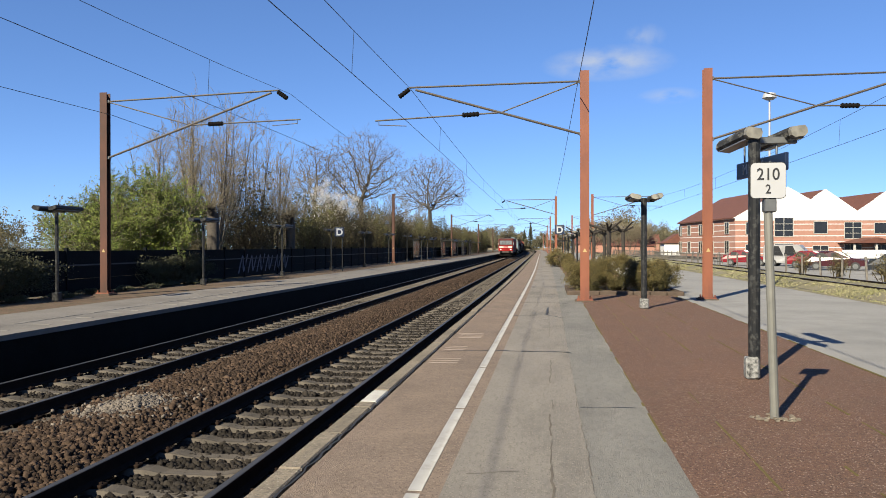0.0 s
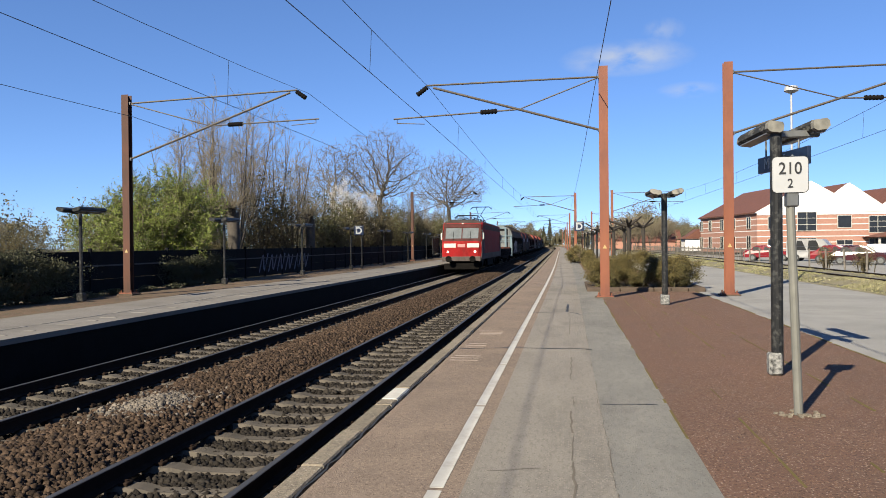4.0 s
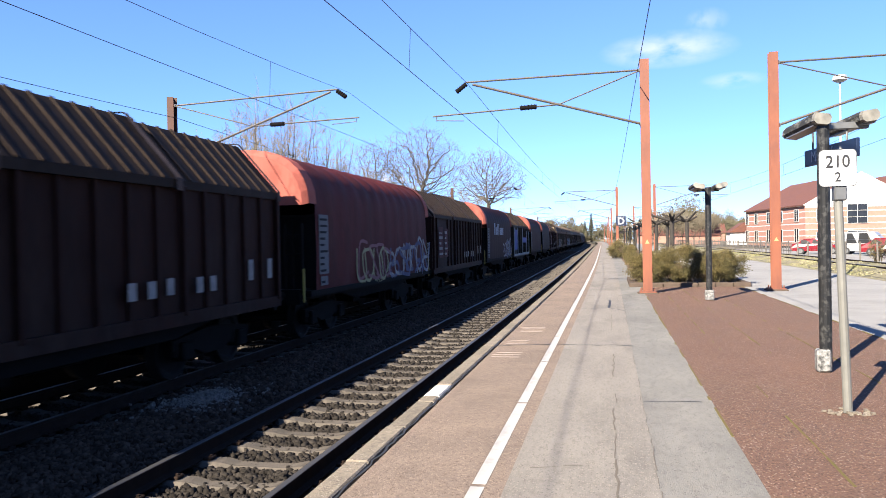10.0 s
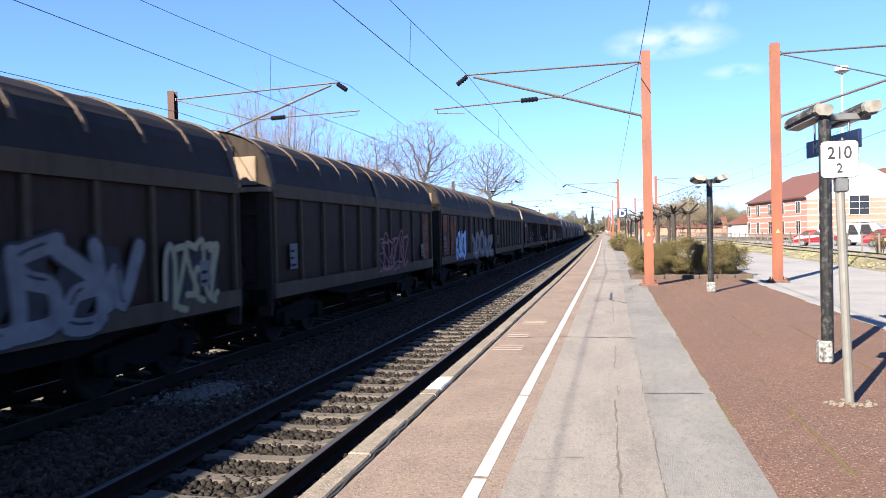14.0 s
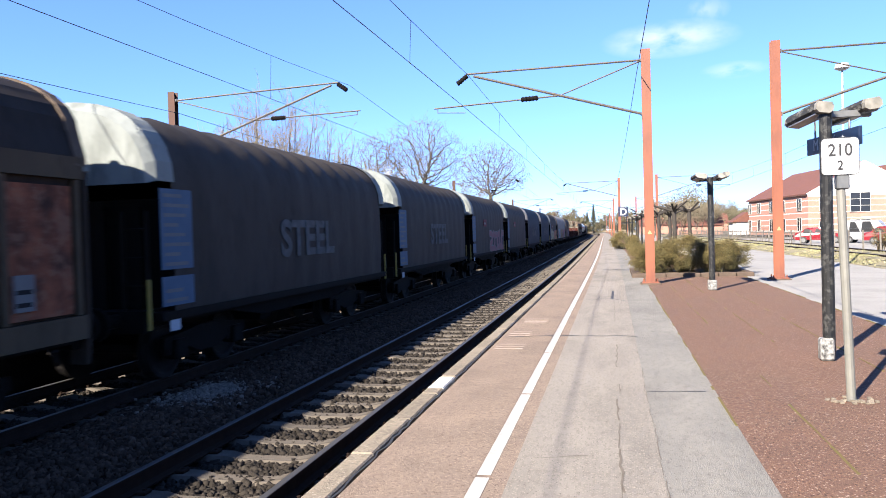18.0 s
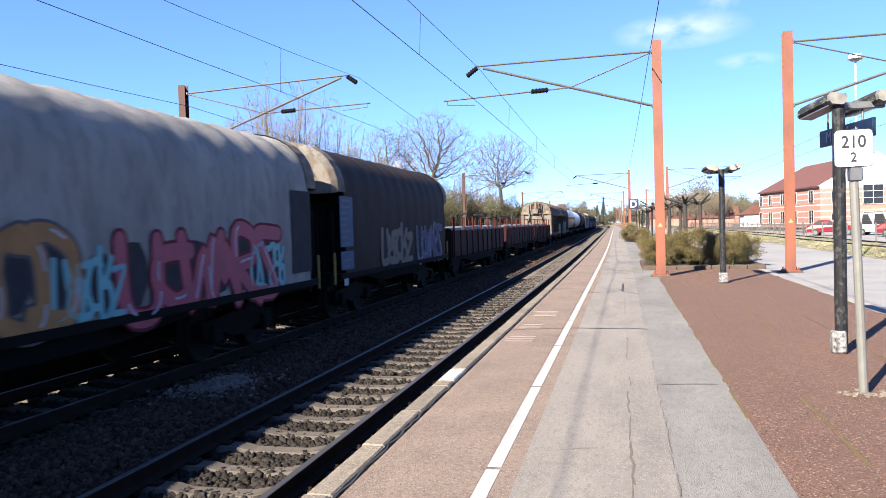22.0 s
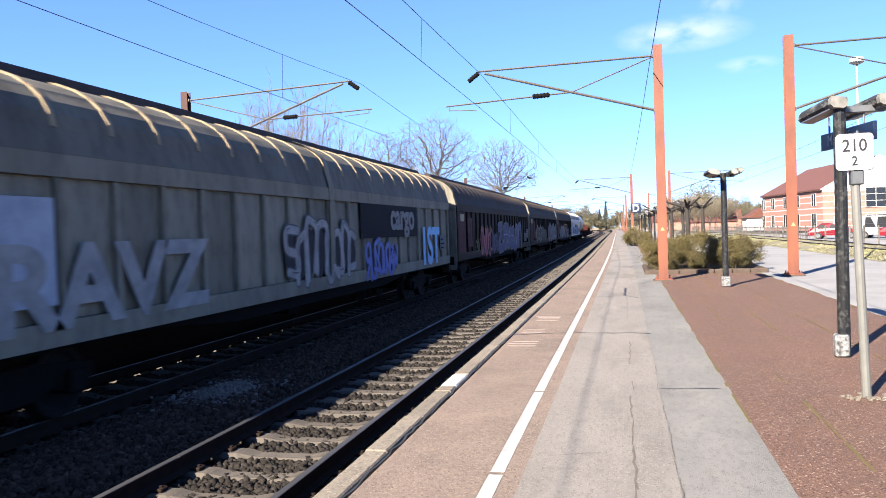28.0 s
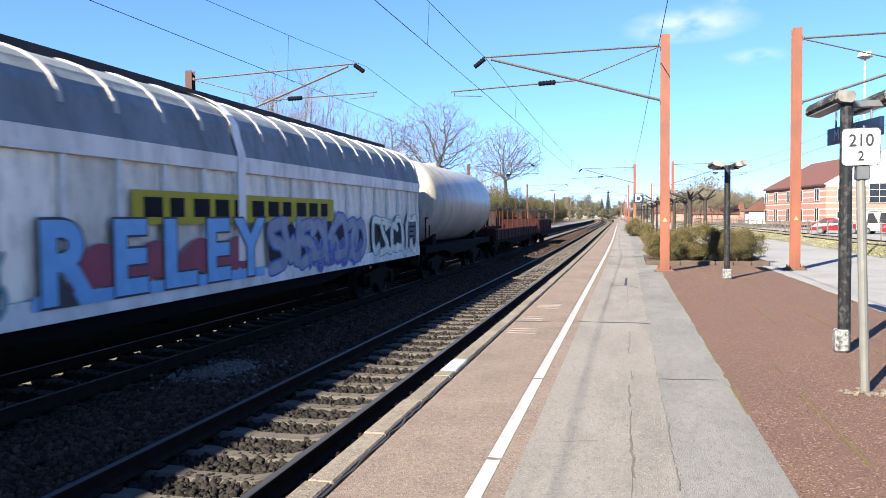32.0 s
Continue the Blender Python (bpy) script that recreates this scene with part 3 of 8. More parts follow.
# ---------------------------------------------------------------- masts and overhead wires
def mast(x, y, h, reach, side, drop, label, z0=0.0, z_tip=6.0, jf=0.5, reg=(5, 5), steel=None):
    """A rust-red steel mast; its bracket reaches over a track on the given side."""
    t = thing("catenary_mast", label, "mast", "overhead line masts", at=(x + bend(y), y, z0))
    bm = B()
    hs = [(-0.12, -0.11), (0.12, -0.11), (0.12, -0.095), (0.008, -0.092), (0.008, 0.092), (0.12, 0.095), (0.12, 0.11), (-0.12, 0.11), (-0.12, 0.095), (-0.008, 0.092), (-0.008, -0.092), (-0.12, -0.095)]
    loft(bm, [[(px, py, zv) for px, py in hs] for zv in (0.06, h)])
    part("column", bm, steel or RUST, t)
    bm = B()
    box(bm, -0.22, 0.22, -0.2, 0.2, 0.025, 0.06)
    for sx in (-0.17, 0.17):
        for sy in (-0.15, 0.15):
            rod(bm, (sx, sy, 0.0), (sx, sy, 0.13), 0.02, 6)
    part("base_plate", bm, RUST, t)
    bm = B()
    box(bm, -0.27, 0.27, -0.25, 0.25, -0.15, 0.025, 0.015)
    part("foundation", bm, FOOTING, t)
    S = 1 if side > 0 else -1
    R = reach

    def tube(name, a, b, r, material=TUBE):
        bm = B()
        rod(bm, (S * a[0], -0.02, a[1]), (S * b[0], -0.02, b[1]), r, 8)
        return part(name, bm, material, t)
    top, tip = h - 0.28, z_tip - 0.02
    low = h - 0.28 - drop
    tube("top_tube", (0.12, top), (R, tip + 0.02), 0.027)
    tube("diagonal_tube", (0.12, low), (R * 0.96, tip - 0.05), 0.034)
    jx = R * jf
    jz = low + (tip - 0.05 - low) * (jx - 0.12) / (R * 0.96 - 0.12)
    tube("brace", (0.14, top - 0.02), (jx, jz), 0.018)
    rx, rz = reg
    tube("registration_arm", (jx, jz), (rx, rz), 0.022)
    tube("steady_arm", (rx - 0.1, rz - 0.12), (rx - 0.9, rz - 0.17), 0.012)
    tube("steady_hanger", (rx - 0.1, rz + 0.02), (rx - 0.1, rz - 0.14), 0.010)
    ia = Vector((jx, jz)).lerp(Vector((rx, rz)), 0.17)
    ib = Vector((jx, jz)).lerp(Vector((rx, rz)), 0.30)
    for nm, a, b in (("insulator", ia, ib), ("insulator", (R - 0.02, tip - 0.02), (R + 0.28, tip - 0.24))):
        bm = B()
        p, q = Vector((S * a[0], -0.02, a[1])), Vector((S * b[0], -0.02, b[1]))
        rod(bm, p, q, 0.062, 10)
        for k in range(5):
            c = p.lerp(q, (k + 0.5) / 5)
            d = (q - p).normalized() * 0.012
            rod(bm, c - d, c + d, 0.076, 12)
        part(nm, bm, INSUL, t, "dark ribbed insulator")
    for zz in (top, low):
        bm = B()
        box(bm, S * 0.11 - 0.03, S * 0.11 + 0.06, -0.07, 0.07, zz - 0.05, zz + 0.05, 0.01)
        part("hinge", bm, GALV, t)
    bm = B()
    v = [bm.verts.new(p) for p in ((-0.06, -0.117, 1.35), (0.06, -0.117, 1.35), (0, -0.117, 1.46))]
    bm.faces.new(v)
    part("warning_plate", bm, mat_yellow, t, "small yellow warning triangle")
    return t


mat_yellow = mat("yellow_plate", (0.75, 0.55, 0.25), (0.7, 0.5, 0.2), 4, 0.5)
R_MASTS = [21.3, 74.0, 123.5, 176, 228, 285]
L_MASTS = [22.64, 69.5, 115.5, 165, 215]
S_MASTS = [22.4, 74.5, 124, 178]
for i, y in enumerate(R_MASTS):
    mast(0.97, y, 6.34, 4.92, -1, 1.45, "rust red steel mast carrying the near track's wire bracket", z_tip=6.03, jf=0.47, reg=(5.89, 5.11))
for y in L_MASTS:
    mast(-14.1, y, 6.45, 5.8, 1, 1.80, "rust red steel mast behind the opposite platform", z_tip=6.36, jf=0.50, reg=(6.5, 5.44), steel=RUSTSHADE)
for y in S_MASTS:
    mast(4.45, y, 6.54, 5.75, 1, 1.72, "rust red steel mast beside the service road", z_tip=6.28, jf=0.51, reg=(6.6, 5.33))


def span_wire(name, pts, r, label):
    """A sagging wire through the points given, each bay with its own sag."""
    bm = B()
    line_pts = []
    for (p, q, sag) in pts:
        n = 10
        for i in range(n + 1):
            f = i / n
            v = Vector(p).lerp(Vector(q), f)
            v.z -= sag * 4 * f * (1 - f)
            if not line_pts or (line_pts[-1] - v).length > 0.01:
                line_pts.append(v)
    rings = []
    for i, v in enumerate(line_pts):
        rr = r * (1 + 0.0035 * max(0, v.y - 25))
        rings.append([v + Vector((rr * math.cos(a), 0, rr * math.sin(a))) for a in (0.5, 2.1, 3.7, 5.2)])
    loft(bm, rings)
    ob = part(name, bm, WIRE)
    return tagged(ob, label, "cable", "overhead wires")


def overhead(masts, centre, z_msg, z_con, label, sag):
    ys2 = [masts[0] - 2 * (masts[1] - masts[0]), masts[0] - (masts[1] - masts[0])] + masts
    X = lambda y, s: centre + bend(y) + s
    msg, con = [], []
    for k, (a, b) in enumerate(zip(ys2, ys2[1:])):
        s0, s1 = (0.06, -0.06) if k % 2 else (-0.06, 0.06)
        msg.append(((X(a, 0), a, z_msg), (X(b, 0), b, z_msg), sag))
        con.append(((X(a, s0), a, z_con), (X(b, s1), b, z_con), 0.05))
    w = span_wire("messenger_wire", msg, 0.0072, label + " messenger wire")
    c = span_wire("contact_wire", con, 0.0078, label + " contact wire")
    for k, (a, b) in enumerate(zip(ys2, ys2[1:])):
        if b > 130 or b < 0:
            continue
        for f in (0.12, 0.3, 0.5, 0.7, 0.88):
            p0 = Vector(msg[k][0]).lerp(Vector(msg[k][1]), f)
            p0.z -= sag * 4 * f * (1 - f)
            p1 = Vector(con[k][0]).lerp(Vector(con[k][1]), f)
            p1.z -= 0.05 * 4 * f * (1 - f)
            bm = B()
            rod(bm, p0, p1, 0.005, 4)
            part("dropper", bm, WIRE, c)


overhead(R_MASTS, NEAR - 0.3, 6.0, 5.04, "near track overhead", 0.30)
overhead(L_MASTS, FAR - 0.3, 6.25, 4.92, "far track overhead", 0.75)
overhead(S_MASTS, SIDING, 6.2, 5.1, "disused siding track", 0.5)
for masts, x, z in ((R_MASTS, 0.74, 5.78), (L_MASTS, -13.87, 5.74)):
    y2 = [masts[0] - 100, masts[0] - 50] + masts
    span_wire("return_wire", [((x + bend(a), a, z), (x + bend(b), b, z), 0.35) for a, b in zip(y2, y2[1:])], 0.011, "return wire carried along the masts")


# ---------------------------------------------------------------- lamps and signs of the near platform
def lamp_box(t, x, z, y0, y1, tilt, turn, w=0.19, h=0.13, shell=None):
    """A long weathered lamp box that runs along the platform."""
    bm = B()
    a, b = w / 2, h / 2
    pr = [(-a, -b * 0.5), (-a, b * 0.4), (-a * 0.75, b), (a * 0.75, b), (a, b * 0.4), (a, -b * 0.5), (a * 0.6, -b), (-a * 0.6, -b)]
    loft(bm, [[(px * k, yv, pz * k) for px, pz in pr] for yv, k in ((y0, 0.86), (y0 + 0.03, 1), (y1 - 0.03, 1), (y1, 0.86))])
    hd = part("lamp_box", bm, shell or LAMPD, t, "long lamp box" if shell else "grimy dark lamp box", at=pose(x, 0, z, 0, tilt, turn))
    for s in () if shell else (0, 1):
        bm = B()
        ya, yb = ((y0 - 0.014, y0 + 0.05), (y1 - 0.05, y1 + 0.014))[s]
        loft(bm, [[(px * 1.03 * k, yv, pz * 1.03 * k) for px, pz in pr] for yv, k in ((ya, 0.9 if s == 0 else 1), (yb, 1 if s == 0 else 0.9))])
        part("end_cap", bm, LAMPW, hd, "weathered pale end cap")
    bm = B()
    box(bm, -a * 0.6, a * 0.6, y0 + 0.1, y1 - 0.1, b - 0.004, b + 0.006)
    if not shell:
        part("top_cover", bm, LAMPW, hd, "weathered pale top cover")
    else:
        bm.free()
    bm = B()
    box(bm, -a * 0.7, a * 0.7, y0 + 0.08, y1 - 0.08, -b - 0.012, -b + 0.004)
    part("diffuser", bm, mat_lens, hd, "dull lamp diffuser")


mat_lens = mat("dull_diffuser", (0.30, 0.29, 0.26), (0.2, 0.19, 0.17), 4, 0.4)


def lamp_post(x, y, h, label, group="platform lamps", turn=0, spread=0.25, r=0.07, shell=None):
    t = thing("platform_lamp", label, "lamp post", group, at=pose(x + bend(y), y, 0, 0, 0, lane(y) + turn))
    bm = B()
    rod(bm, (0, 0, 0), (0, 0, h), r, 12)
    part("post", bm, BLACKP, t)
    bm = B()
    box(bm, -0.10, 0.10, -0.10, 0.10, 0.0, 0.24, 0.02)
    part("post_foot", bm, BLACKP if shell else mat_flake, t, "scuffed foot of the post" if shell else "flaking white paint on the post's foot")
    bm = B()
    box(bm, -spread, spread, -0.03, 0.03, h - 0.10, h - 0.03, 0.01)
    part("cross_arm", bm, BLACKP, t)
    for s in (-1, 1):
        lamp_box(t, s * spread, h + 0.01, -0.55, 0.7, -13 * s, 0, 0.27, 0.12, shell)
    return t


mat_flake = mat("flaking_white_on_black", (0.60, 0.60, 0.57), (0.02, 0.02, 0.02), 22, 0.6, 0, 0.3, 30)


def station_lamp(x, y):
    """The lamp with two long boxes along the platform and the name board below."""
    t = thing("platform_lamp", "black lamp post with two lamp boxes and a name board", "lamp post", "platform lamps", at=(x, y, 0))
    bm = B()
    rod(bm, (0, 0, 0), (0, 0, 2.78), 0.065, 14)
    part("post", bm, BLACKP, t)
    bm = B()
    box(bm, -0.105, 0.04, -0.085, 0.065, 0.0, 0.25, 0.02)
    part("post_foot", bm, mat_flake, t, "flaking white paint on the post's foot")
    bm = B()
    box(bm, -0.05, 0.50, 0.10, 0.18, 2.68, 2.76, 0.01)
    part("cross_arm", bm, GALV, t)
    lamp_box(t, -0.03, 2.78, -0.10, 1.18, 8, 2.5)
    lamp_box(t, 0.45, 2.79, -0.10, 1.18, -8, 2.5)
    bm = B()
    box(bm, -0.02, 0.02, -0.10, 1.20, -0.10, 0.10, 0.006)
    board = part("name_board", bm, BLUE, t, "dark blue station name board with pale lettering", at=pose(0.31, 0, 2.46, 0, 0, 10))
    me = lettering("Middelfart", 0.19, 0.002)
    me.materials.append(SIGNW)
    part("station_name", me, None, board, "pale station name", at=pose(-0.0235, 0.62, 0.0, 90, 0, -90))
    for yv in (0.15, 1.0):
        bm = B()
        rod(bm, (0, yv, 0.1), (0, yv, 0.30), 0.012, 6)
        part("hanger", bm, GALV, board)
    return t


station_lamp(2.31, 9.05)
lamp_post(2.28, 18.95, 2.68, "black platform lamp post with two tilted lamp boxes")
for y in (59, 69, 79, 90):
    lamp_post(2.3, y, 2.62, "black platform lamp post with two tilted lamp boxes")

# antenna far behind the lamp
t = thing("light_mast", "slender pale mast with a round lamp on top", "mast", at=(8.21, 30.0, 0))
bm = B()
rod(bm, (0, 0, 0), (0, 0, 7.0), 0.05, 8, 0.035)
part("pole", bm, SIGNW, t)
bm = B()
rod(bm, (0, 0, 7.0), (0, 0, 7.08), 0.12, 12, 0.26)
rod(bm, (0, 0, 7.08), (0, 0, 7.24), 0.26, 12, 0.22)
part("lamp_head", bm, SIGNW, t)


def rounded_plate(w, h, r, y0, y1, n=5):
    pts = []
    for cx, cz, a0 in ((w / 2 - r, h / 2 - r, 0), (-w / 2 + r, h / 2 - r, 90), (-w / 2 + r, -h / 2 + r, 180), (w / 2 - r, -h / 2 + r, 270)):
        for i in range(n + 1):
            a = radians(a0 + 90 * i / n)
            pts.append((cx + r * math.cos(a), cz + r * math.sin(a)))
    return loft(B(), [[(x, y0, z) for x, z in pts], [(x, y1, z) for x, z in pts]])


t = thing("distance_sign", "white rounded sign reading 210 and 2 on a grey post", "sign", at=(1.905, 6.97, 0))
bm = B()
rod(bm, (0.045, 0, 0), (-0.015, 0, 1.95), 0.038, 12)
part("post", bm, TANPOLE, t)
plate = part("plate", rounded_plate(0.285, 0.305, 0.035, -0.055, -0.045), SIGNW, t, at=pose(-0.02, 0, 2.075, 0, 0, -4))
ring = part("plate_edge", rounded_plate(0.297, 0.317, 0.04, -0.046, -0.040), BLACKP, plate)
for body, size, dz in (("210", 0.136, 0.050), ("2", 0.104, -0.078)):
    me = lettering(body, size, 0.002, size * 0.006)
    me.materials.append(BLACKT)
    o = part("numeral", me, None, plate, "black numeral", at=Matrix.Translation((0, -0.058, dz)) @ UP @ Matrix.Diagonal((0.93, 1.06, 1, 1)))
bm = B()
box(bm, -0.05, 0.05, -0.05, 0.05, 1.80, 1.92, 0.01)
part("clamp", bm, GALV, t)
bm = B()
for k in range(40):
    a, d = random.uniform(0, 6.28), random.uniform(0.03, 0.22)
    box(bm, 0.045 + d * math.cos(a), 0.045 + d * math.cos(a) + 0.03, d * math.sin(a) * 0.7, d * math.sin(a) * 0.7 + 0.03, 0, random.uniform(0.006, 0.02))
tagged(part("cement_crumbs", bm, CONC, t, "broken cement round the post"), kind="stuff")


def letter_sign(x, y, z, w, label, rot=0):
    t = thing("letter_sign", label, "sign", "platform section signs", at=pose(x + bend(y), y, 0, 0, 0, rot))
    bm = B()
    rod(bm, (w * 0.3, 0.08, 0), (w * 0.3, 0.08, z + w * 0.5), 0.035, 8)
    part("post", bm, BLACKP, t)
    bm = B()
    box(bm, -w / 2, w / 2, -0.04, 0.04, z - w * 0.5, z + w * 0.5, 0.01)
    part("plate", bm, BLUE, t, "dark blue sign plate")
    me = lettering("D", w * 0.95, 0.004, w * 0.03)
    me.materials.append(SIGNW)
    part("letter", me, None, t, "white letter D", at=Matrix.Translation((0, -0.047, z - w * 0.06)) @ UP)
    bm = B()
    box(bm, -w * 0.35, w * 0.35, -0.046, -0.041, z + w * 0.36, z + w * 0.41)
    part("text_bar", bm, SIGNW, t)
    return t


letter_sign(1.0, 60, 2.82, 0.74, "dark blue section sign with a white letter D")
letter_sign(-12.95, 46.3, 2.45, 0.60, "dark blue section sign with a white letter D", rot=15)


for i in range(14):
    lamp_post(-13.7, 19.63 + 9.15 * i, 2.58, "dark lamp post with two long boxes on the opposite platform", "opposite platform lamps", r=0.047, shell=BLACKP)


# ---------------------------------------------------------------- fence behind the opposite platform
fence = thing("fence", "dark blue board fence with posts behind the opposite platform", "fence", kind="structure")
bm = B()
box(bm, -0.05, 0.05, -0.05, 0.05, -0.1, 1.5, 0.006)
post_me = mesh_of("post", bm, FENCE)
bm = B()
box(bm, -0.02, 0.02, 0.05, 2.35, 0, 0.452, 0.004)
board_me = mesh_of("board", bm, FENCE)
bm = B()
box(bm, -0.035, 0.035, 0.06, 2.34, 0, 0.05)
bar_me = mesh_of("bar", bm, mat("fence_bar", (0.07, 0.075, 0.085), None, 4, 0.7))
y = 8.0
while y < 150:
    m = pose(-15.3 + bend(y), y, 0, 0, 0, lane(y))
    part("post", post_me, None, fence, at=m)
    for k in range(3):
        part("board", board_me, None, fence, at=m @ Matrix.Translation((0, 0, 0.02 + k * 0.46)))
    part("bar", bar_me, None, fence, at=m @ Matrix.Translation((0.03, 0, 0.9)))
    y += 2.4


# ---------------------------------------------------------------- plants
def tubes(name, segs, material, sides=4):
    """Tapered tubes from a list of (p, q, r0, r1)."""
    a = np.array([s[0] for s in segs], float)
    b = np.array([s[1] for s in segs], float)
    r0 = np.array([s[2] for s in segs])[:, None, None]
    r1 = np.array([s[3] for s in segs])[:, None, None]
    d = b - a
    d /= np.linalg.norm(d, axis=1)[:, None] + 1e-9
    ref = np.where(np.abs(d[:, 2:3]) > 0.9, np.array([[1.0, 0, 0]]), np.array([[0, 0, 1.0]]))
    u = np.cross(d, ref)
    u /= np.linalg.norm(u, axis=1)[:, None]
    v = np.cross(d, u)
    ang = np.arange(sides) * 2 * np.pi / sides
    ringv = u[:, None] * np.cos(ang)[None, :, None] + v[:, None] * np.sin(ang)[None, :, None]
    V = np.concatenate([a[:, None] + ringv * r0, b[:, None] + ringv * r1], 1).reshape(-1, 3)
    n = len(segs)
    q = np.array([[i, (i + 1) % sides, sides + (i + 1) % sides, sides + i] for i in range(sides)])
    f = (q[None] + (np.arange(n) * 2 * sides)[:, None, None]).reshape(-1, 4)
    return quads_mesh(name, V, f, material)


def quads_mesh(name, V, f, material):
    me = bpy.data.meshes.new(name)
    me.vertices.add(len(V))
    me.vertices.foreach_set("co", np.asarray(V, float).reshape(-1))
    me.loops.add(len(f) * 4)
    me.loops.foreach_set("vertex_index", np.asarray(f).reshape(-1).astype(np.int32))
    me.polygons.add(len(f))
    me.polygons.foreach_set("loop_start", np.arange(0, len(f) * 4, 4, dtype=np.int32))
    me.update(calc_edges=True)
    me.materials.append(material)
    return me


def leaves(name, pts, size, material, seed, flat=0.0):
    """Small folded leaves, two faces each, scattered at the points."""
    rng = np.random.default_rng(seed)
    n = len(pts)
    u = rng.normal(size=(n, 3))
    u /= np.linalg.norm(u, axis=1)[:, None]
    v = rng.normal(size=(n, 3))
    v -= u * (u * v).sum(1)[:, None]
    v /= np.linalg.norm(v, axis=1)[:, None]
    s = rng.uniform(size[0], size[1], (n, 1))
    V = np.stack([pts - u * s, pts + v * s * 0.55, pts + u * s, pts - v * s * 0.55], 1).reshape(-1, 3)
    f = np.arange(n * 4).reshape(-1, 4)
    return quads_mesh(name, V, f, material)


def grow(rng, p, d, length, r, level, segs, tips, up=0.15, wander=0.25, kids=(3, 5), ratio=(0.55, 0.75), spread=0.75, thin=0.5):
    n = 4
    pts = [np.array(p, float)]
    d = np.array(d, float)
    for i in range(n):
        d = d + rng.normal(size=3) * wander / n * 1.6 + np.array([0, 0, up / n])
        d /= np.linalg.norm(d)
        pts.append(pts[-1] + d * length / n)
    rr = np.linspace(r, r * thin, n + 1)
    for i in range(n):
        segs.append((pts[i], pts[i + 1], rr[i], rr[i + 1]))
    tips.append(pts[-1])
    if level <= 0:
        return
    for k in range(rng.integers(kids[0], kids[1] + 1)):
        f = rng.uniform(0.3, 1.0)
        i = min(n - 1, int(f * n))
        q = pts[i] + (pts[i + 1] - pts[i]) * (f * n - i)
        side = rng.normal(size=3)
        side -= d * side.dot(d)
        side /= np.linalg.norm(side)
        nd = d * (1 - spread * 0.5) + side * spread
        nd /= np.linalg.norm(nd)
        grow(rng, q, nd, length * rng.uniform(*ratio), r * (0.75 - 0.3 * f) * 0.9, level - 1, segs, tips, up, wander, kids, ratio, spread, thin)


def bare_tree(x, y, h, seed, label, stems=1, levels=4, lean=0.1, trunk=0.3, r=0.16, up=0.35, spread=0.7, kids=(3, 5), z0=-0.1, ratio=(0.55, 0.78), min_r=0.008):
    rng = np.random.default_rng(seed)
    t = thing("tree", label, "tree", at=(x, y, z0))
    segs, tips = [], []
    for s in range(stems):
        d = np.array([rng.normal() * lean, rng.normal() * lean, 1.0])
        b = np.array([rng.normal() * 0.3 * (stems > 1), rng.normal() * 0.3 * (stems > 1), 0])
        grow(rng, b, d, h * trunk, r, levels, segs, tips, up, 0.25, kids, ratio, spread, 0.7)
    top = max(s[1][2] for s in segs)
    k = h / top
    thick = [(a * k, b * k, max(c, min_r), max(e, min_r)) for a, b, c, e in segs if c > r * 0.3]
    thin_ = [(a * k, b * k, max(c, min_r), max(e, min_r)) for a, b, c, e in segs if c <= r * 0.3]
    tips = [q * k for q in tips]
    part("trunk", tubes("trunk", thick, BARK, 6), None, t)
    if thin_:
        tagged(part("twig_work", tubes("twig_work", thin_, TWIG, 3), None, t), kind="stuff")
    return t, np.array(tips)


def blob_points(rng, n, centre, radii, clumps=40, clump_r=0.28, shell=0.55, floor=0.0):
    """Points in many small clumps inside an uneven ellipsoid."""
    c = rng.normal(size=(clumps, 3))
    c /= np.linalg.norm(c, axis=1)[:, None]
    c *= rng.uniform(shell, 1.0, (clumps, 1))
    k = rng.integers(0, clumps, n)
    p = c[k] + rng.normal(size=(n, 3)) * clump_r * rng.uniform(0.5, 1.0, (clumps, 1))[k]
    p = p * np.array(radii) + np.array(centre)
    return p[p[:, 2] > floor]


def shrub(name, x, y, radii, seed, label, n, leaf_mat, size, z0=0.0, clumps=60, clump_r=0.2, shell=0.4, stems=14, category="shrub"):
    rng = np.random.default_rng(seed)
    t = thing(name, label, category, at=(x, y, z0))
    segs, tips = [], []
    for k in range(stems):
        d = np.array([rng.normal() * 0.5 * radii[0] / radii[2], rng.normal() * 0.5 * radii[1] / radii[2], 1.0])
        d /= np.linalg.norm(d)
        b = np.array([rng.normal() * radii[0] * 0.25, rng.normal() * radii[1] * 0.25, 0])
        grow(rng, b, d, radii[2] * 1.0, 0.03, 2, segs, tips, 0.2, 0.3, (3, 4), (0.4, 0.65), 0.8, 0.6)
    segs = [(a, b, max(c, 0.006), max(e, 0.006)) for a, b, c, e in segs
            if (b[0] / radii[0]) ** 2 + (b[1] / radii[1]) ** 2 + ((b[2] - radii[2]) / radii[2]) ** 2 < 1.25]
    tagged(part("branch_work", tubes("branch_work", segs, CANE, 3), None, t), kind="stuff")
    pts = blob_points(rng, n, (0, 0, radii[2]), radii, clumps, clump_r, shell, 0.03)
    part("crown", leaves("crown", pts, size, leaf_mat, seed + 1), None, t)
    return t


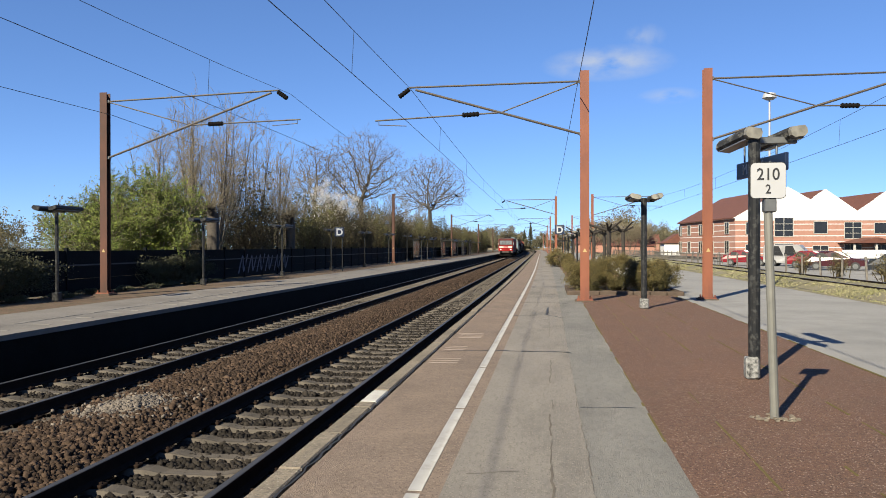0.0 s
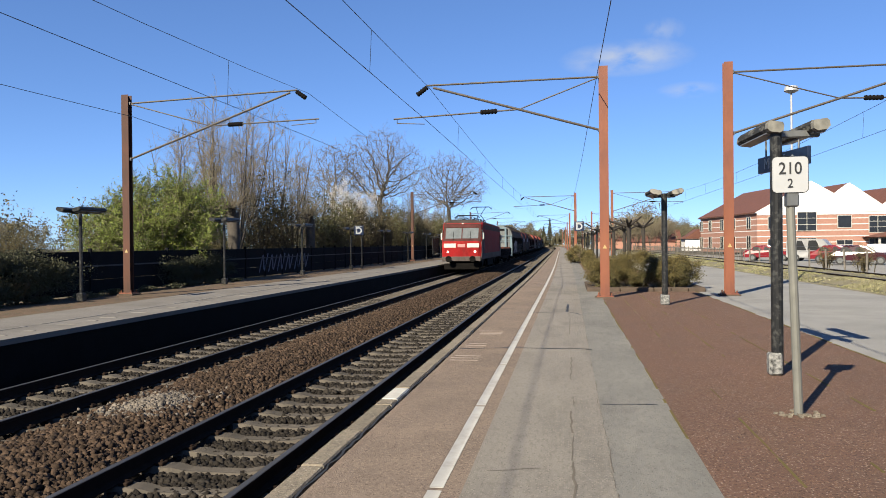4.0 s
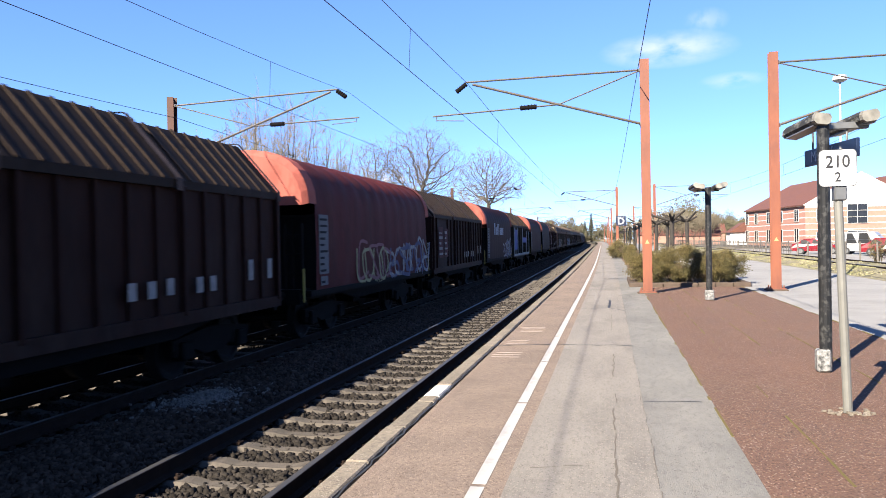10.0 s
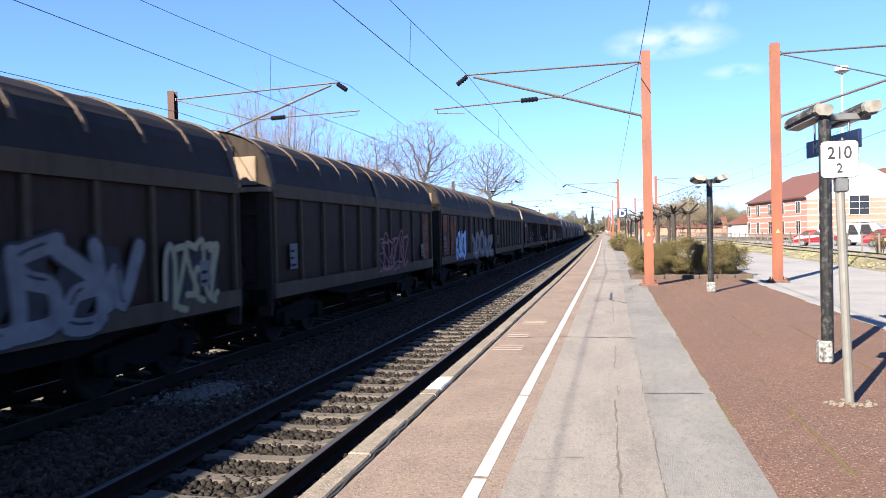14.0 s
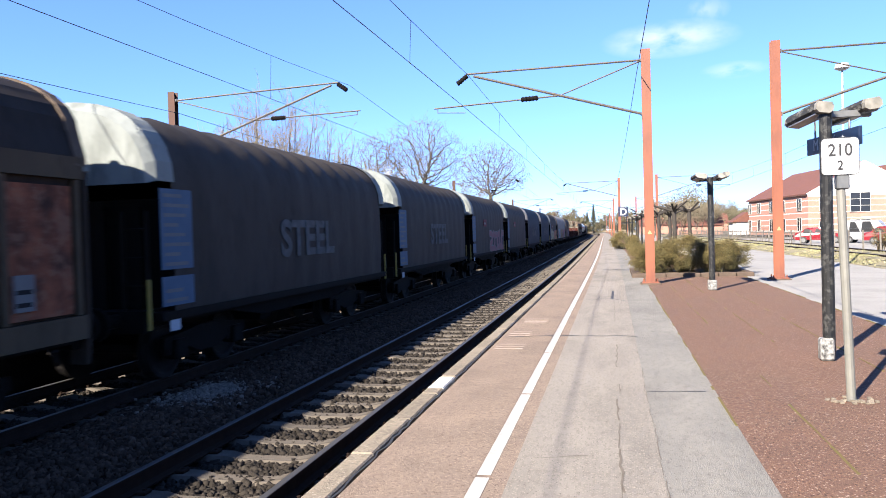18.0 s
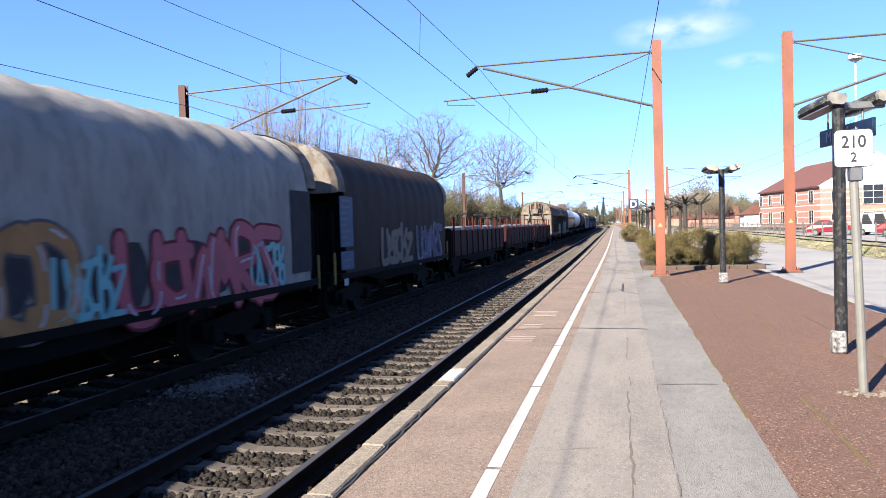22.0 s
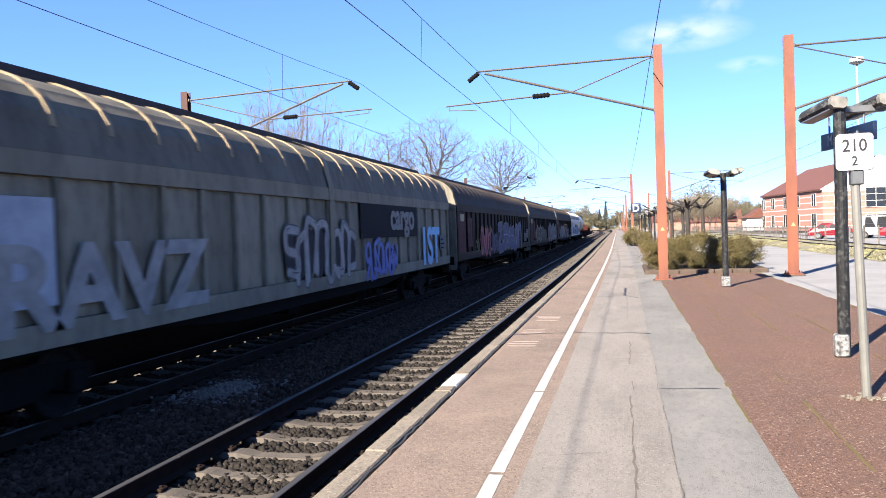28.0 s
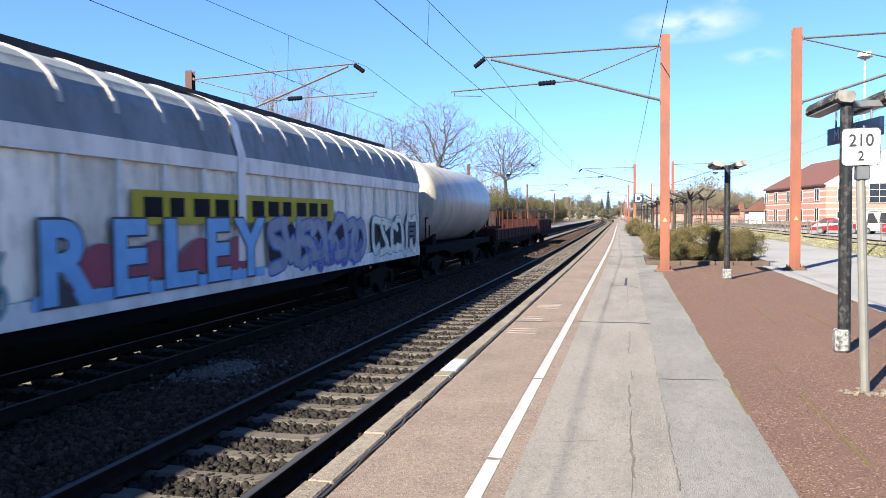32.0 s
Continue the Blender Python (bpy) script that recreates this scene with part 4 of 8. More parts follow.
# planted bushes on the near platform, in a low kerb
bed_k = thing("planting_bed", "low concrete kerb round the bushes on the platform", "planter", kind="structure")
for a in ((0.55, 4.1, 24.0, 24.18), (0.55, 0.72, 24.18, 28), (3.93, 4.1, 24.18, 28)):
    bm = B()
    n = max(1, int((a[1] - a[0]) / 0.5))
    for i in range(n):
        box(bm, a[0] + (a[1] - a[0]) * i / n, a[0] + (a[1] - a[0]) * (i + 0.97) / n, a[2], a[3], -0.05, 0.115, 0.02)
    part("kerb_stone", bm, FOOTING, bed_k)
bm = B()
box(bm, 0.72, 3.93, 24.18, 28, -0.02, 0.08)
part("soil", bm, LEARTH, bed_k)
for x, y, rad, sd in ((1.25, 25.5, (0.78, 0.95, 0.58), 3), (2.2, 25.4, (0.85, 0.9, 0.62), 4), (3.35, 25.3, (0.82, 0.9, 0.54), 5)):
    shrub("bush", x, y, rad, sd, "low rounded olive green bush in a kerbed bed", 46000, OLIVE, (0.009, 0.021), 0.02, 150, 0.13, 0.55, 10, "bush")
for x, y, rad, sd in ((0.75, 58, (0.8, 1.8, 0.65), 6), (1.3, 49, (0.4, 0.9, 0.55), 7)):
    shrub("bush", x + bend(y), y, rad, sd, "low olive green bush beside the platform path", 7000, OLIVE, (0.025, 0.05), 0.0, 60, 0.18, 0.5, 8, "bush")

# green shrubs and trees behind the fence
def wild_shrub(x, y, radii, seed, label, n, leaf_mat, size, boughs=60, z0=-0.1):
    """A tall shrub: arching boughs from the ground, each ending in a ragged spray of small leaves."""
    rng = np.random.default_rng(seed)
    t = thing("large_shrub", label, "shrub", at=(x, y, z0))
    segs, sprays = [], []
    for k in range(boughs):
        c = rng.normal(size=3)
        c /= np.linalg.norm(c)
        c[2] = abs(c[2]) * 1.25 - 0.22
        q = c * rng.uniform(0.55, 1.0) * np.array(radii) + np.array([0, 0, radii[2]])
        p = np.array([q[0] * 0.25, q[1] * 0.25, 0.0])
        m = p * 0.45 + q * 0.55 + np.array([0, 0, 0.22 * radii[2]])
        pts = [p * (1 - u) ** 2 + m * 2 * u * (1 - u) + q * u * u for u in np.linspace(0, 1, 7)]
        for i in range(6):
            r = 0.035 * (1 - i / 7)
            segs.append((pts[i], pts[i + 1], r, r * 0.85))
        for i in range(2, 7):
            for j in range(5):
                d = rng.normal(size=3) * 0.7 + np.array([0, 0, 0.45]) + (q - p) / np.linalg.norm(q - p) * 0.7
                d /= np.linalg.norm(d)
                ln = rng.uniform(0.35, 0.95) * radii[2] / 2.6
                e = pts[i] + d * ln
                segs.append((pts[i], e, 0.007, 0.004))
                sprays.append((pts[i], e))
                for h in range(2):
                    g = pts[i] + d * ln * rng.uniform(0.4, 0.9)
                    f = g + (d + rng.normal(size=3) * 0.6) * 0.3
                    segs.append((g, f, 0.004, 0.003))
                    sprays.append((g, f))
    a = np.array([v[0] for v in sprays])
    b = np.array([v[1] for v in sprays])
    w = rng.uniform(0.0, 1.0, len(sprays)) ** 1.5
    k = rng.choice(len(sprays), n, p=w / w.sum())
    u = rng.random((n, 1)) ** 0.7
    pts = a[k] + (b[k] - a[k]) * u + rng.normal(size=(n, 3)) * 0.055
    pts = pts[pts[:, 2] > 0.15]
    tagged(part("branch_work", tubes("branch_work", segs, TWIG, 3), None, t), kind="stuff")
    part("crown", leaves("crown", pts, size, leaf_mat, seed + 1), None, t)
    return t


wild_shrub(-17.4, 30.5, (2.9, 2.2, 2.35), 11, "large shrub in fresh pale green leaf behind the fence", 110000, LEAF, (0.022, 0.050), 110)
wild_shrub(-20.4, 31.5, (2.0, 2.0, 1.75), 12, "large shrub in fresh pale green leaf behind the fence", 40000, LEAF, (0.022, 0.048), 55)
for k, (bx, by, br) in enumerate(((-19.0, 17.5, 1.5), (-20.5, 22.0, 1.75), (-23.5, 26.5, 1.9), (-26.5, 30.0, 2.0), (-22.0, 19.0, 1.6), (-29.0, 36.0, 2.0))):
    shrub("bramble", bx, by, (2.3, 2.0, br * 0.8), 320 + k, "tangled brown brambles behind the fence", 15000, OLIVE if k % 2 else BRUSH, (0.012, 0.028), -0.1, 120, 0.13, 0.3, 100)
shrub("hedge_plant", -14.95, 18.2, (0.6, 3.4, 0.74), 13, "dark leafy undergrowth spilling over the fence", 30000, LEAFD, (0.018, 0.04), 0, 160, 0.14, 0.4, 30)
# Dark leaf colour stands in for the fence's shade on this hedge.
shrub("hedge_plant", -15.05, 29.5, (0.24, 3.6, 0.62), 14, "leafy undergrowth growing against the fence", 16000, LEAFD, (0.016, 0.035), 0, 120, 0.14, 0.4, 30)
shrub("hedge_plant", -14.95, 13.0, (0.6, 3.0, 0.74), 15, "dark leafy undergrowth spilling over the fence", 26000, LEAFD, (0.02, 0.045), 0, 120, 0.14, 0.4, 24)
for k in range(9):
    shrub("weed_tuft", -14.75 + 0.12 * (k % 3), 17.5 + 1.75 * k, (0.28, 0.7, 0.10), 400 + k, "low green weeds at the foot of the fence", 1500, LEAFD, (0.015, 0.035), -0.03, 40, 0.16, 0.3, 4)

def stem_tree(x, y, h, seed, label, stems=14, spread=1.6, z0=-0.1):
    """A bare thicket tree: slender straight stems from one stool, with steep fine twigs."""
    rng = np.random.default_rng(seed)
    t = thing("tree", label, "tree", at=(x, y, z0))
    stem_segs, twig_segs = [], []
    mr = 0.0035 + y * 0.00008
    for k in range(stems):
        a = rng.uniform(0, 2 * math.pi)
        out = np.array([math.cos(a), math.sin(a), 0.0])
        b = out * rng.uniform(0.05, 0.5)
        hh = h * rng.uniform(0.62, 1.0)
        e = out * spread * rng.uniform(0.2, 1.0) + np.array([0, 0, hh])
        bow = out * rng.uniform(0.1, 0.5) + rng.normal(size=3) * 0.12
        pts = [b + (e - b) * u + bow * math.sin(math.pi * u) for u in np.linspace(0, 1, 9)]
        r0 = rng.uniform(0.035, 0.075)
        for i in range(8):
            stem_segs.append((pts[i], pts[i + 1], max(mr, r0 * (1 - i / 8.6)), max(mr, r0 * (1 - (i + 1) / 8.6))))
        for j in range(15):
            u = rng.uniform(0.25, 0.97)
            i = min(7, int(u * 8))
            p = pts[i] + (pts[i + 1] - pts[i]) * (u * 8 - i)
            d = np.array([rng.normal() * 0.62, rng.normal() * 0.62, 1.0])
            d /= np.linalg.norm(d)
            ln = rng.uniform(0.14, 0.30) * h * (1.15 - u * 0.75)
            q = p + d * ln * 0.5 + rng.normal(size=3) * 0.05
            f = q + (d + np.array([0, 0, 0.25])) * ln * 0.5
            twig_segs.append((p, q, max(mr, 0.014), max(mr, 0.009)))
            twig_segs.append((q, f, max(mr, 0.009), mr))
            for g in range(5):
                v = rng.uniform(0.2, 1.0)
                o = p + (f - p) * v
                d2 = d + rng.normal(size=3) * 0.42
                e2 = o + d2 * ln * rng.uniform(0.2, 0.5)
                twig_segs.append((o, e2, mr, mr * 0.8))
                twig_segs.append((o * 0.4 + e2 * 0.6, e2 + rng.normal(size=3) * ln * 0.14, mr * 0.8, mr * 0.7))
    part("trunk", tubes("trunk", stem_segs, BARK, 5), None, t)
    tagged(part("twig_work", tubes("twig_work", twig_segs, TWIG, 3), None, t), kind="stuff")
    return t


for x, y, h, sd, stems, sp in ((-18.8, 35.5, 8.0, 21, 12, 2.6), (-18.1, 38.5, 9.4, 22, 14, 2.9), (-19.5, 41.5, 10.2, 23, 16, 3.2), (-18.6, 45.5, 9.8, 24, 14, 3.0),
                               (-18.6, 50.0, 8.4, 28, 12, 2.8), (-19.5, 57.0, 8.0, 29, 12, 2.6), (-18.8, 71.0, 8.0, 30, 12, 3.0), (-18.3, 84.0, 8.4, 31, 12, 3.0),
                               (-18.8, 97.0, 8.4, 32, 12, 3.2), (-19.3, 112.0, 8.8, 33, 12, 3.4)):
    stem_tree(x + bend(y), y, h, sd, "bare many-stemmed tree behind the fence", stems, sp)


def crown_tree(x, y, h, rx, base, fork, seed, label, n=750, r=0.34, z0=-0.1):
    """A bare tree whose limbs reach for points strewn through a domed crown from base to h."""
    rng = np.random.default_rng(seed)
    t = thing("tree", label, "tree", at=(x, y, z0))
    v = rng.normal(size=(n, 3))
    v /= np.linalg.norm(v, axis=1)[:, None]
    v *= rng.random((n, 1)) ** 0.42
    v[:, 2] = np.where(v[:, 2] < 0, v[:, 2] * 0.6, v[:, 2])
    mid = base + (h - base) * 0.40
    goal = v * np.array([rx, rx, h - mid]) + np.array([0, 0, mid])
    step = h / 42
    nodes = [np.array([0.0, 0.0, step * i]) + np.array([rng.normal(), rng.normal(), 0]) * 0.05 for i in range(int(fork / step) + 1)]
    parent = [max(0, i - 1) for i in range(len(nodes))]
    near = np.full(n, 1e9)
    who = np.zeros(n, int)
    fresh, alive = list(range(len(nodes))), np.ones(n, bool)
    for turn in range(90):
        for i in fresh:
            d = np.linalg.norm(goal - nodes[i], axis=1)
            m = d < near
            near[m], who[m] = d[m], i
        alive &= near > step * 1.3
        if not alive.any():
            break
        fresh = []
        for i in np.unique(who[alive]):
            g = goal[alive & (who == i)] - nodes[i]
            d = (g / np.linalg.norm(g, axis=1)[:, None]).mean(0) + rng.normal(size=3) * 0.16
            d /= np.linalg.norm(d) + 1e-9
            q = nodes[i] + d * step
            nodes.append(q)
            parent.append(int(i))
            fresh.append(len(nodes) - 1)
    load = np.zeros(len(nodes))
    kids = np.zeros(len(nodes), int)
    for i in range(len(nodes) - 1, 0, -1):
        load[i] += 1.0
        load[parent[i]] += load[i]
        kids[parent[i]] += 1
    rad = r * (load / load[1]) ** 0.46
    mr = 0.003 + y * 0.00007
    thick, fine = [], []
    for i in range(1, len(nodes)):
        seg = (nodes[parent[i]], nodes[i], max(mr, rad[i]) * 1.05, max(mr, rad[i]))
        (thick if rad[i] > 0.035 else fine).append(seg)
        if rad[i] < 0.05:
            for k in range(5 if kids[i] == 0 else 2):
                d = (nodes[i] - nodes[parent[i]]) / step + rng.normal(size=3) * 0.6 + np.array([0, 0, 0.12])
                e = nodes[i] + d * step * rng.uniform(0.6, 1.5)
                fine.append((nodes[i], e, mr, mr * 0.7))
                if kids[i] == 0:
                    fine.append((e, e + (d + rng.normal(size=3) * 0.5) * step * 0.7, mr * 0.8, mr * 0.6))
                    fine.append((e, e + (d + rng.normal(size=3) * 0.7) * step * 0.6, mr * 0.8, mr * 0.6))
    part("trunk", tubes("trunk", thick, BARKDK, 6), None, t)
    tagged(part("twig_work", tubes("twig_work", fine, TWIGD, 3), None, t), kind="stuff")
    return t


TWIGD = mat("grey_twig_bark", (0.2969, 0.2468, 0.1736), (0.2011, 0.1673, 0.1166), 5, 0.95)
BARKDK = mat("dark_grey_bark", (0.20, 0.175, 0.14), (0.12, 0.105, 0.085), 8, 0.95, 0, 0.5, 30)
crown_tree(-20.6, 82.0, 14.5, 5.0, 6.2, 6.0, 25, "tall bare tree with a wide branching crown", 1150, 0.30)
crown_tree(-25.3, 80.0, 13.0, 3.4, 6.0, 5.5, 26, "bare tree with a fine branching crown", 600, 0.2)
crown_tree(-19.6, 125.0, 16.6, 6.2, 7.0, 6.5, 27, "tall bare tree with a rounded crown", 1150, 0.33)


def pollard(x, y, h, seed, label, r=0.28, shoots=70, shoot=1.2, z0=-0.1, bark=None, arms=4):
    rng = np.random.default_rng(seed)
    t = thing("pollard_tree", label, "tree", at=(x + bend(y), y, z0))
    segs, tw = [], []
    heads = [np.array([0, 0, h])]
    segs.append((np.zeros(3), np.array([0.03, 0, h * 0.5]), r, r * 0.85))
    segs.append((np.array([0.03, 0, h * 0.5]), heads[0], r * 0.85, r * 0.9))
    for k in range(arms):
        d = np.array([rng.normal(), rng.normal(), 0.5 if arms == 4 else 0.25])
        d /= np.linalg.norm(d)
        q = heads[0] + d * rng.uniform(0.4, 0.9 if arms == 4 else 1.5)
        segs.append((heads[0] - np.array([0, 0, 0.2]), q, r * 0.55, r * 0.4))
        heads.append(q)
    for k in range(shoots):
        hd = heads[rng.integers(0, len(heads))]
        d = np.array([rng.normal() * 0.7, rng.normal() * 0.7, rng.uniform(-0.1, 1.0)])
        d /= np.linalg.norm(d)
        ln = shoot * rng.uniform(0.3, 1.0)
        m = hd + d * ln * 0.5 + rng.normal(size=3) * 0.05
        tw.append((hd, m, 0.02, 0.014))
        tw.append((m, hd + d * ln + np.array([0, 0, 0.1]), 0.014, 0.009))
    part("trunk", tubes("trunk", segs, bark or BARK, 8), None, t)
    tagged(part("shoot_mass", tubes("shoot_mass", tw, TWIG, 3), None, t), kind="stuff")
    return t


BARKD = mat("dark_knobbly_bark", (0.075, 0.062, 0.05), (0.045, 0.038, 0.03), 8, 0.95, 0, 0.5, 30)
pollard(-16.4, 35.5, 3.3, 41, "thick pollarded trunk with a head of dark shoots", 0.36, 120, 1.6)
pollard(-16.4, 47.0, 3.3, 42, "thick pollarded trunk with a head of dark shoots", 0.36, 120, 1.6)
for i, (x, y) in enumerate(((3.4, 44), (4.6, 48), (3.2, 54), (4.4, 60), (3.0, 66), (3.9, 74), (3.0, 84), (3.4, 95))):
    pollard(x, y, 2.7, 50 + i, "bare pollarded platform tree with knobbly stubs", 0.13, 22, 0.8, bark=BARKD, arms=7)

shrub("blossom_tree", -19.6, 66, (2.7, 2.4, 3.1), 61, "flowering tree covered in white blossom", 26000, BLOSSOM, (0.025, 0.055), 1.7, 200, 0.10, 0.25, 40, "tree")
# undergrowth wall along the fence, further on
rngb = random.Random(8)
for i, y in enumerate((31, 35, 39.5)):
    shrub("undergrowth", -18.6 + rngb.uniform(-0.5, 0.5), y, (1.6, 3.0, 1.15 + 0.2 * i), 300 + i, "dark brambles and ivy behind the fence",
          11000, LEAFD if i != 1 else OLIVE, (0.02, 0.045), -0.1, 130, 0.15, 0.3, 50)
for i, y in enumerate(range(44, 250, 9)):
    hgt = 2.25 + 0.75 * rngb.random() + (y * 0.005 if y < 110 else 0.3)
    green = i % 3 == 1
    shrub("undergrowth", -17.6 + bend(y) + rngb.uniform(-0.5, 0.5), y, (1.7, 5.2, hgt), 70 + i, "tangled undergrowth behind the fence",
          9000, LEAFM if green else BRUSH, (0.035 + y * 0.0001, 0.075 + y * 0.0002), -0.1, 170, 0.15, 0.15, 80 if y < 110 else 24)


# small bare trees beyond the platform and beside the siding
for i, (x, y, h) in enumerate(((6.5, 118, 6), (9.0, 126, 7), (11.5, 135, 7), (14.5, 142, 6.5), (17.5, 150, 7), (20.0, 165, 7.5), (7.5, 150, 6), (12, 170, 7))):
    bare_tree(x, y, h, 200 + i, "slender bare tree beyond the platform's end", 4, 3, 0.16, 0.4, 0.05, 0.35, 0.4, (4, 6), min_r=0.022)
for i, (x, y) in enumerate(((14.6, 41.0), (14.7, 47.0), (14.4, 35.0))):
    shrub("scrub", x, y, (0.5, 0.9, 0.75), 230 + i, "thin brown scrub growing by the wire fence", 900, OLIVE, (0.02, 0.04), -0.1, 40, 0.18, 0.4, 14)


# far woods that close the view
def far_wood(name, pts, n, size, seed, label, heights, depth=8):
    rng = np.random.default_rng(seed)
    P = []
    for (x0, y0), (x1, y1) in zip(pts, pts[1:]):
        ln = math.hypot(x1 - x0, y1 - y0)
        for k in range(max(2, int(ln / 5))):
            f = (k + rng.random()) / max(2, int(ln / 5))
            h = rng.uniform(*heights)
            P.append(blob_points(rng, n, (x0 + (x1 - x0) * f + rng.normal() * depth * 0.4, y0 + (y1 - y0) * f + rng.normal() * depth * 0.4, h * 0.5), (h * 0.45, h * 0.45, h * 0.55), 30, 0.2, 0.3, -0.2))
    P = np.concatenate(P)
    me = leaves(name, P, size, FARWOOD, seed)
    return tagged(new(name, me), label, "wood", kind="stuff")


far_wood("far_wood", [(-140, 420), (-60, 470), (40, 500), (140, 430)], 4200, (0.2, 0.42), 5, "distant spring woodland on the horizon", (9, 15), 20)
far_wood("far_wood", [(-34, 130), (-60, 260), (-80, 380)], 1500, (0.12, 0.3), 6, "woodland behind the opposite platform", (5, 9), 14)
far_wood("far_wood", [(16, 170), (40, 300), (30, 400)], 1500, (0.1, 0.28), 7, "trees beyond the end of the platform", (6, 11), 10)
far_wood("far_wood", [(-60, 36), (-38, 56), (-31, 78)], 2200, (0.04, 0.1), 12, "brambles and thickets behind the fence", (2.6, 4.6), 6)
far_wood("far_wood", [(-75, 20), (-45, 60), (-40, 120)], 1500, (0.06, 0.16), 9, "hedges and trees behind the fence", (3, 5.5), 10)
far_wood("far_wood", [(-75, 330), (-40, 385), (34, 392)], 2600, (0.16, 0.34), 13, "low trees and scrub far along the line", (4, 7), 5)
far_wood("far_wood", [(62, 150), (120, 120), (200, 60)], 1500, (0.2, 0.4), 10, "trees behind the brick building", (6, 10), 14)

# low bridge parapet across the line's end
bm = B()
box(bm, -70, 30, 398, 399, -0.4, 0.9)
for k in range(12):
    box(bm, -68 + k * 8, -67.2 + k * 8, 397.6, 398, -0.4, 1.1)
struct("backdrop_parapet", bm, CONC, "pale parapet far along the line")


# satellite dishes and an aerial on poles behind the brambles
for x, y, z, tilt in ((-27.2, 29.4, 2.35, 24), (-25.4, 31.0, 2.40, 20)):
    t = thing("satellite_dish", "grey satellite dish on a pole behind the fence", "satellite dish", "satellite dishes", at=(x, y, -0.1))
    bm = B()
    rod(bm, (0, 0, 0), (0, 0, z), 0.04, 8)
    part("pole", bm, GALV, t)
    bm = B()
    loft(bm, [[(r * math.cos(i * math.pi / 10), d, r * math.sin(i * math.pi / 10)) for i in range(20)] for r, d in ((0.05, 0.12), (0.28, 0.09), (0.48, 0.0), (0.50, -0.01), (0.48, 0.02), (0.28, 0.11), (0.05, 0.14))], True, True)
    part("dish", bm, LAMPD, t, "weathered grey dish", smooth=True, at=pose(0, -0.08, z, -tilt, 0, 150))
    bm = B()
    rod(bm, (0, 0, z - 0.35), (-0.2, -0.5, z - 0.1), 0.015, 6)
    box(bm, -0.26, -0.16, -0.58, -0.46, z - 0.14, z - 0.04, 0.01)
    part("receiver_arm", bm, GALV, t)
t = thing("aerial", "thin television aerial on a pole behind the fence", "aerial", at=(-26.0, 30.4, -0.1))
bm = B()
rod(bm, (0, 0, 0), (0, 0, 4.2), 0.025, 8)
part("pole", bm, GALV, t)
bm = B()
rod(bm, (-1.3, -0.9, 4.15), (0.1, 0.07, 4.15), 0.014, 6)
part("boom", bm, GALV, t)
for k in range(7):
    bm = B()
    x = -1.25 + 0.19 * k
    rod(bm, (x - 0.12, x * 0.69 + 0.17, 4.16), (x + 0.12, x * 0.69 - 0.17, 4.16), 0.007, 5)
    part("element", bm, GALV, t)


def conifer(x, y, h, r, seed):
    rng = np.random.default_rng(seed)
    t = thing("conifer", "dark narrow conifer far along the line", "tree", at=(x, y, -0.2))
    bm = B()
    rod(bm, (0, 0, 0), (0, 0, h * 0.95), 0.25, 8, 0.04)
    part("trunk", bm, BARK, t)
    n = 5200
    u = rng.random(n) ** 0.75
    tier = np.floor((1 - u) * 13) / 13 + rng.random(n) * 0.05
    a = rng.uniform(0, 2 * np.pi, n)
    bough = 0.75 + 0.25 * np.sin(a * 5 + tier * 40)
    d = r * np.clip(1 - tier, 0.03, 1) * rng.random(n) ** 0.5 * bough
    pts = np.stack([d * np.cos(a), d * np.sin(a), h * (0.08 + 0.92 * tier) - d * 0.28], 1)
    part("crown", leaves("crown", pts, (0.15, 0.38), LEAFD, seed), None, t)


conifer(-9.5, 395.0, 14.5, 2.6, 901)
conifer(-13.0, 405.0, 11.0, 2.4, 902)


# ---------------------------------------------------------------- the brick building
def window_unit(parent, x, y, z, w, h, mullions=1, bars=0, axis="x"):
    """A white-framed window; axis tells along which direction the wall runs."""
    o = part("window", B(), WHITEP, parent, at=pose(x, y, z, 0, 0, 0 if axis == "x" else -90))
    bm = B()
    box(bm, -w / 2 + 0.06, w / 2 - 0.06, -0.03, 0.0, 0.06, h - 0.06)
    part("pane", bm, GLASSD, o, "dark window pane")
    bm = B()
    for a in ((-w / 2, -w / 2 + 0.07, 0, h), (w / 2 - 0.07, w / 2, 0, h), (-w / 2, w / 2, 0, 0.07), (-w / 2, w / 2, h - 0.07, h)):
        box(bm, a[0], a[1], -0.07, 0.02, a[2], a[3])
    for k in range(mullions):
        xx = -w / 2 + w * (k + 1) / (mullions + 1)
        box(bm, xx - 0.035, xx + 0.035, -0.06, 0.0, 0, h)
    for k in range(bars):
        zz = h * (k + 1) / (bars + 1)
        box(bm, -w / 2, w / 2, -0.055, 0.0, zz - 0.03, zz + 0.03)
    part("frame", bm, WHITEP, o, "white window frame")
    return o


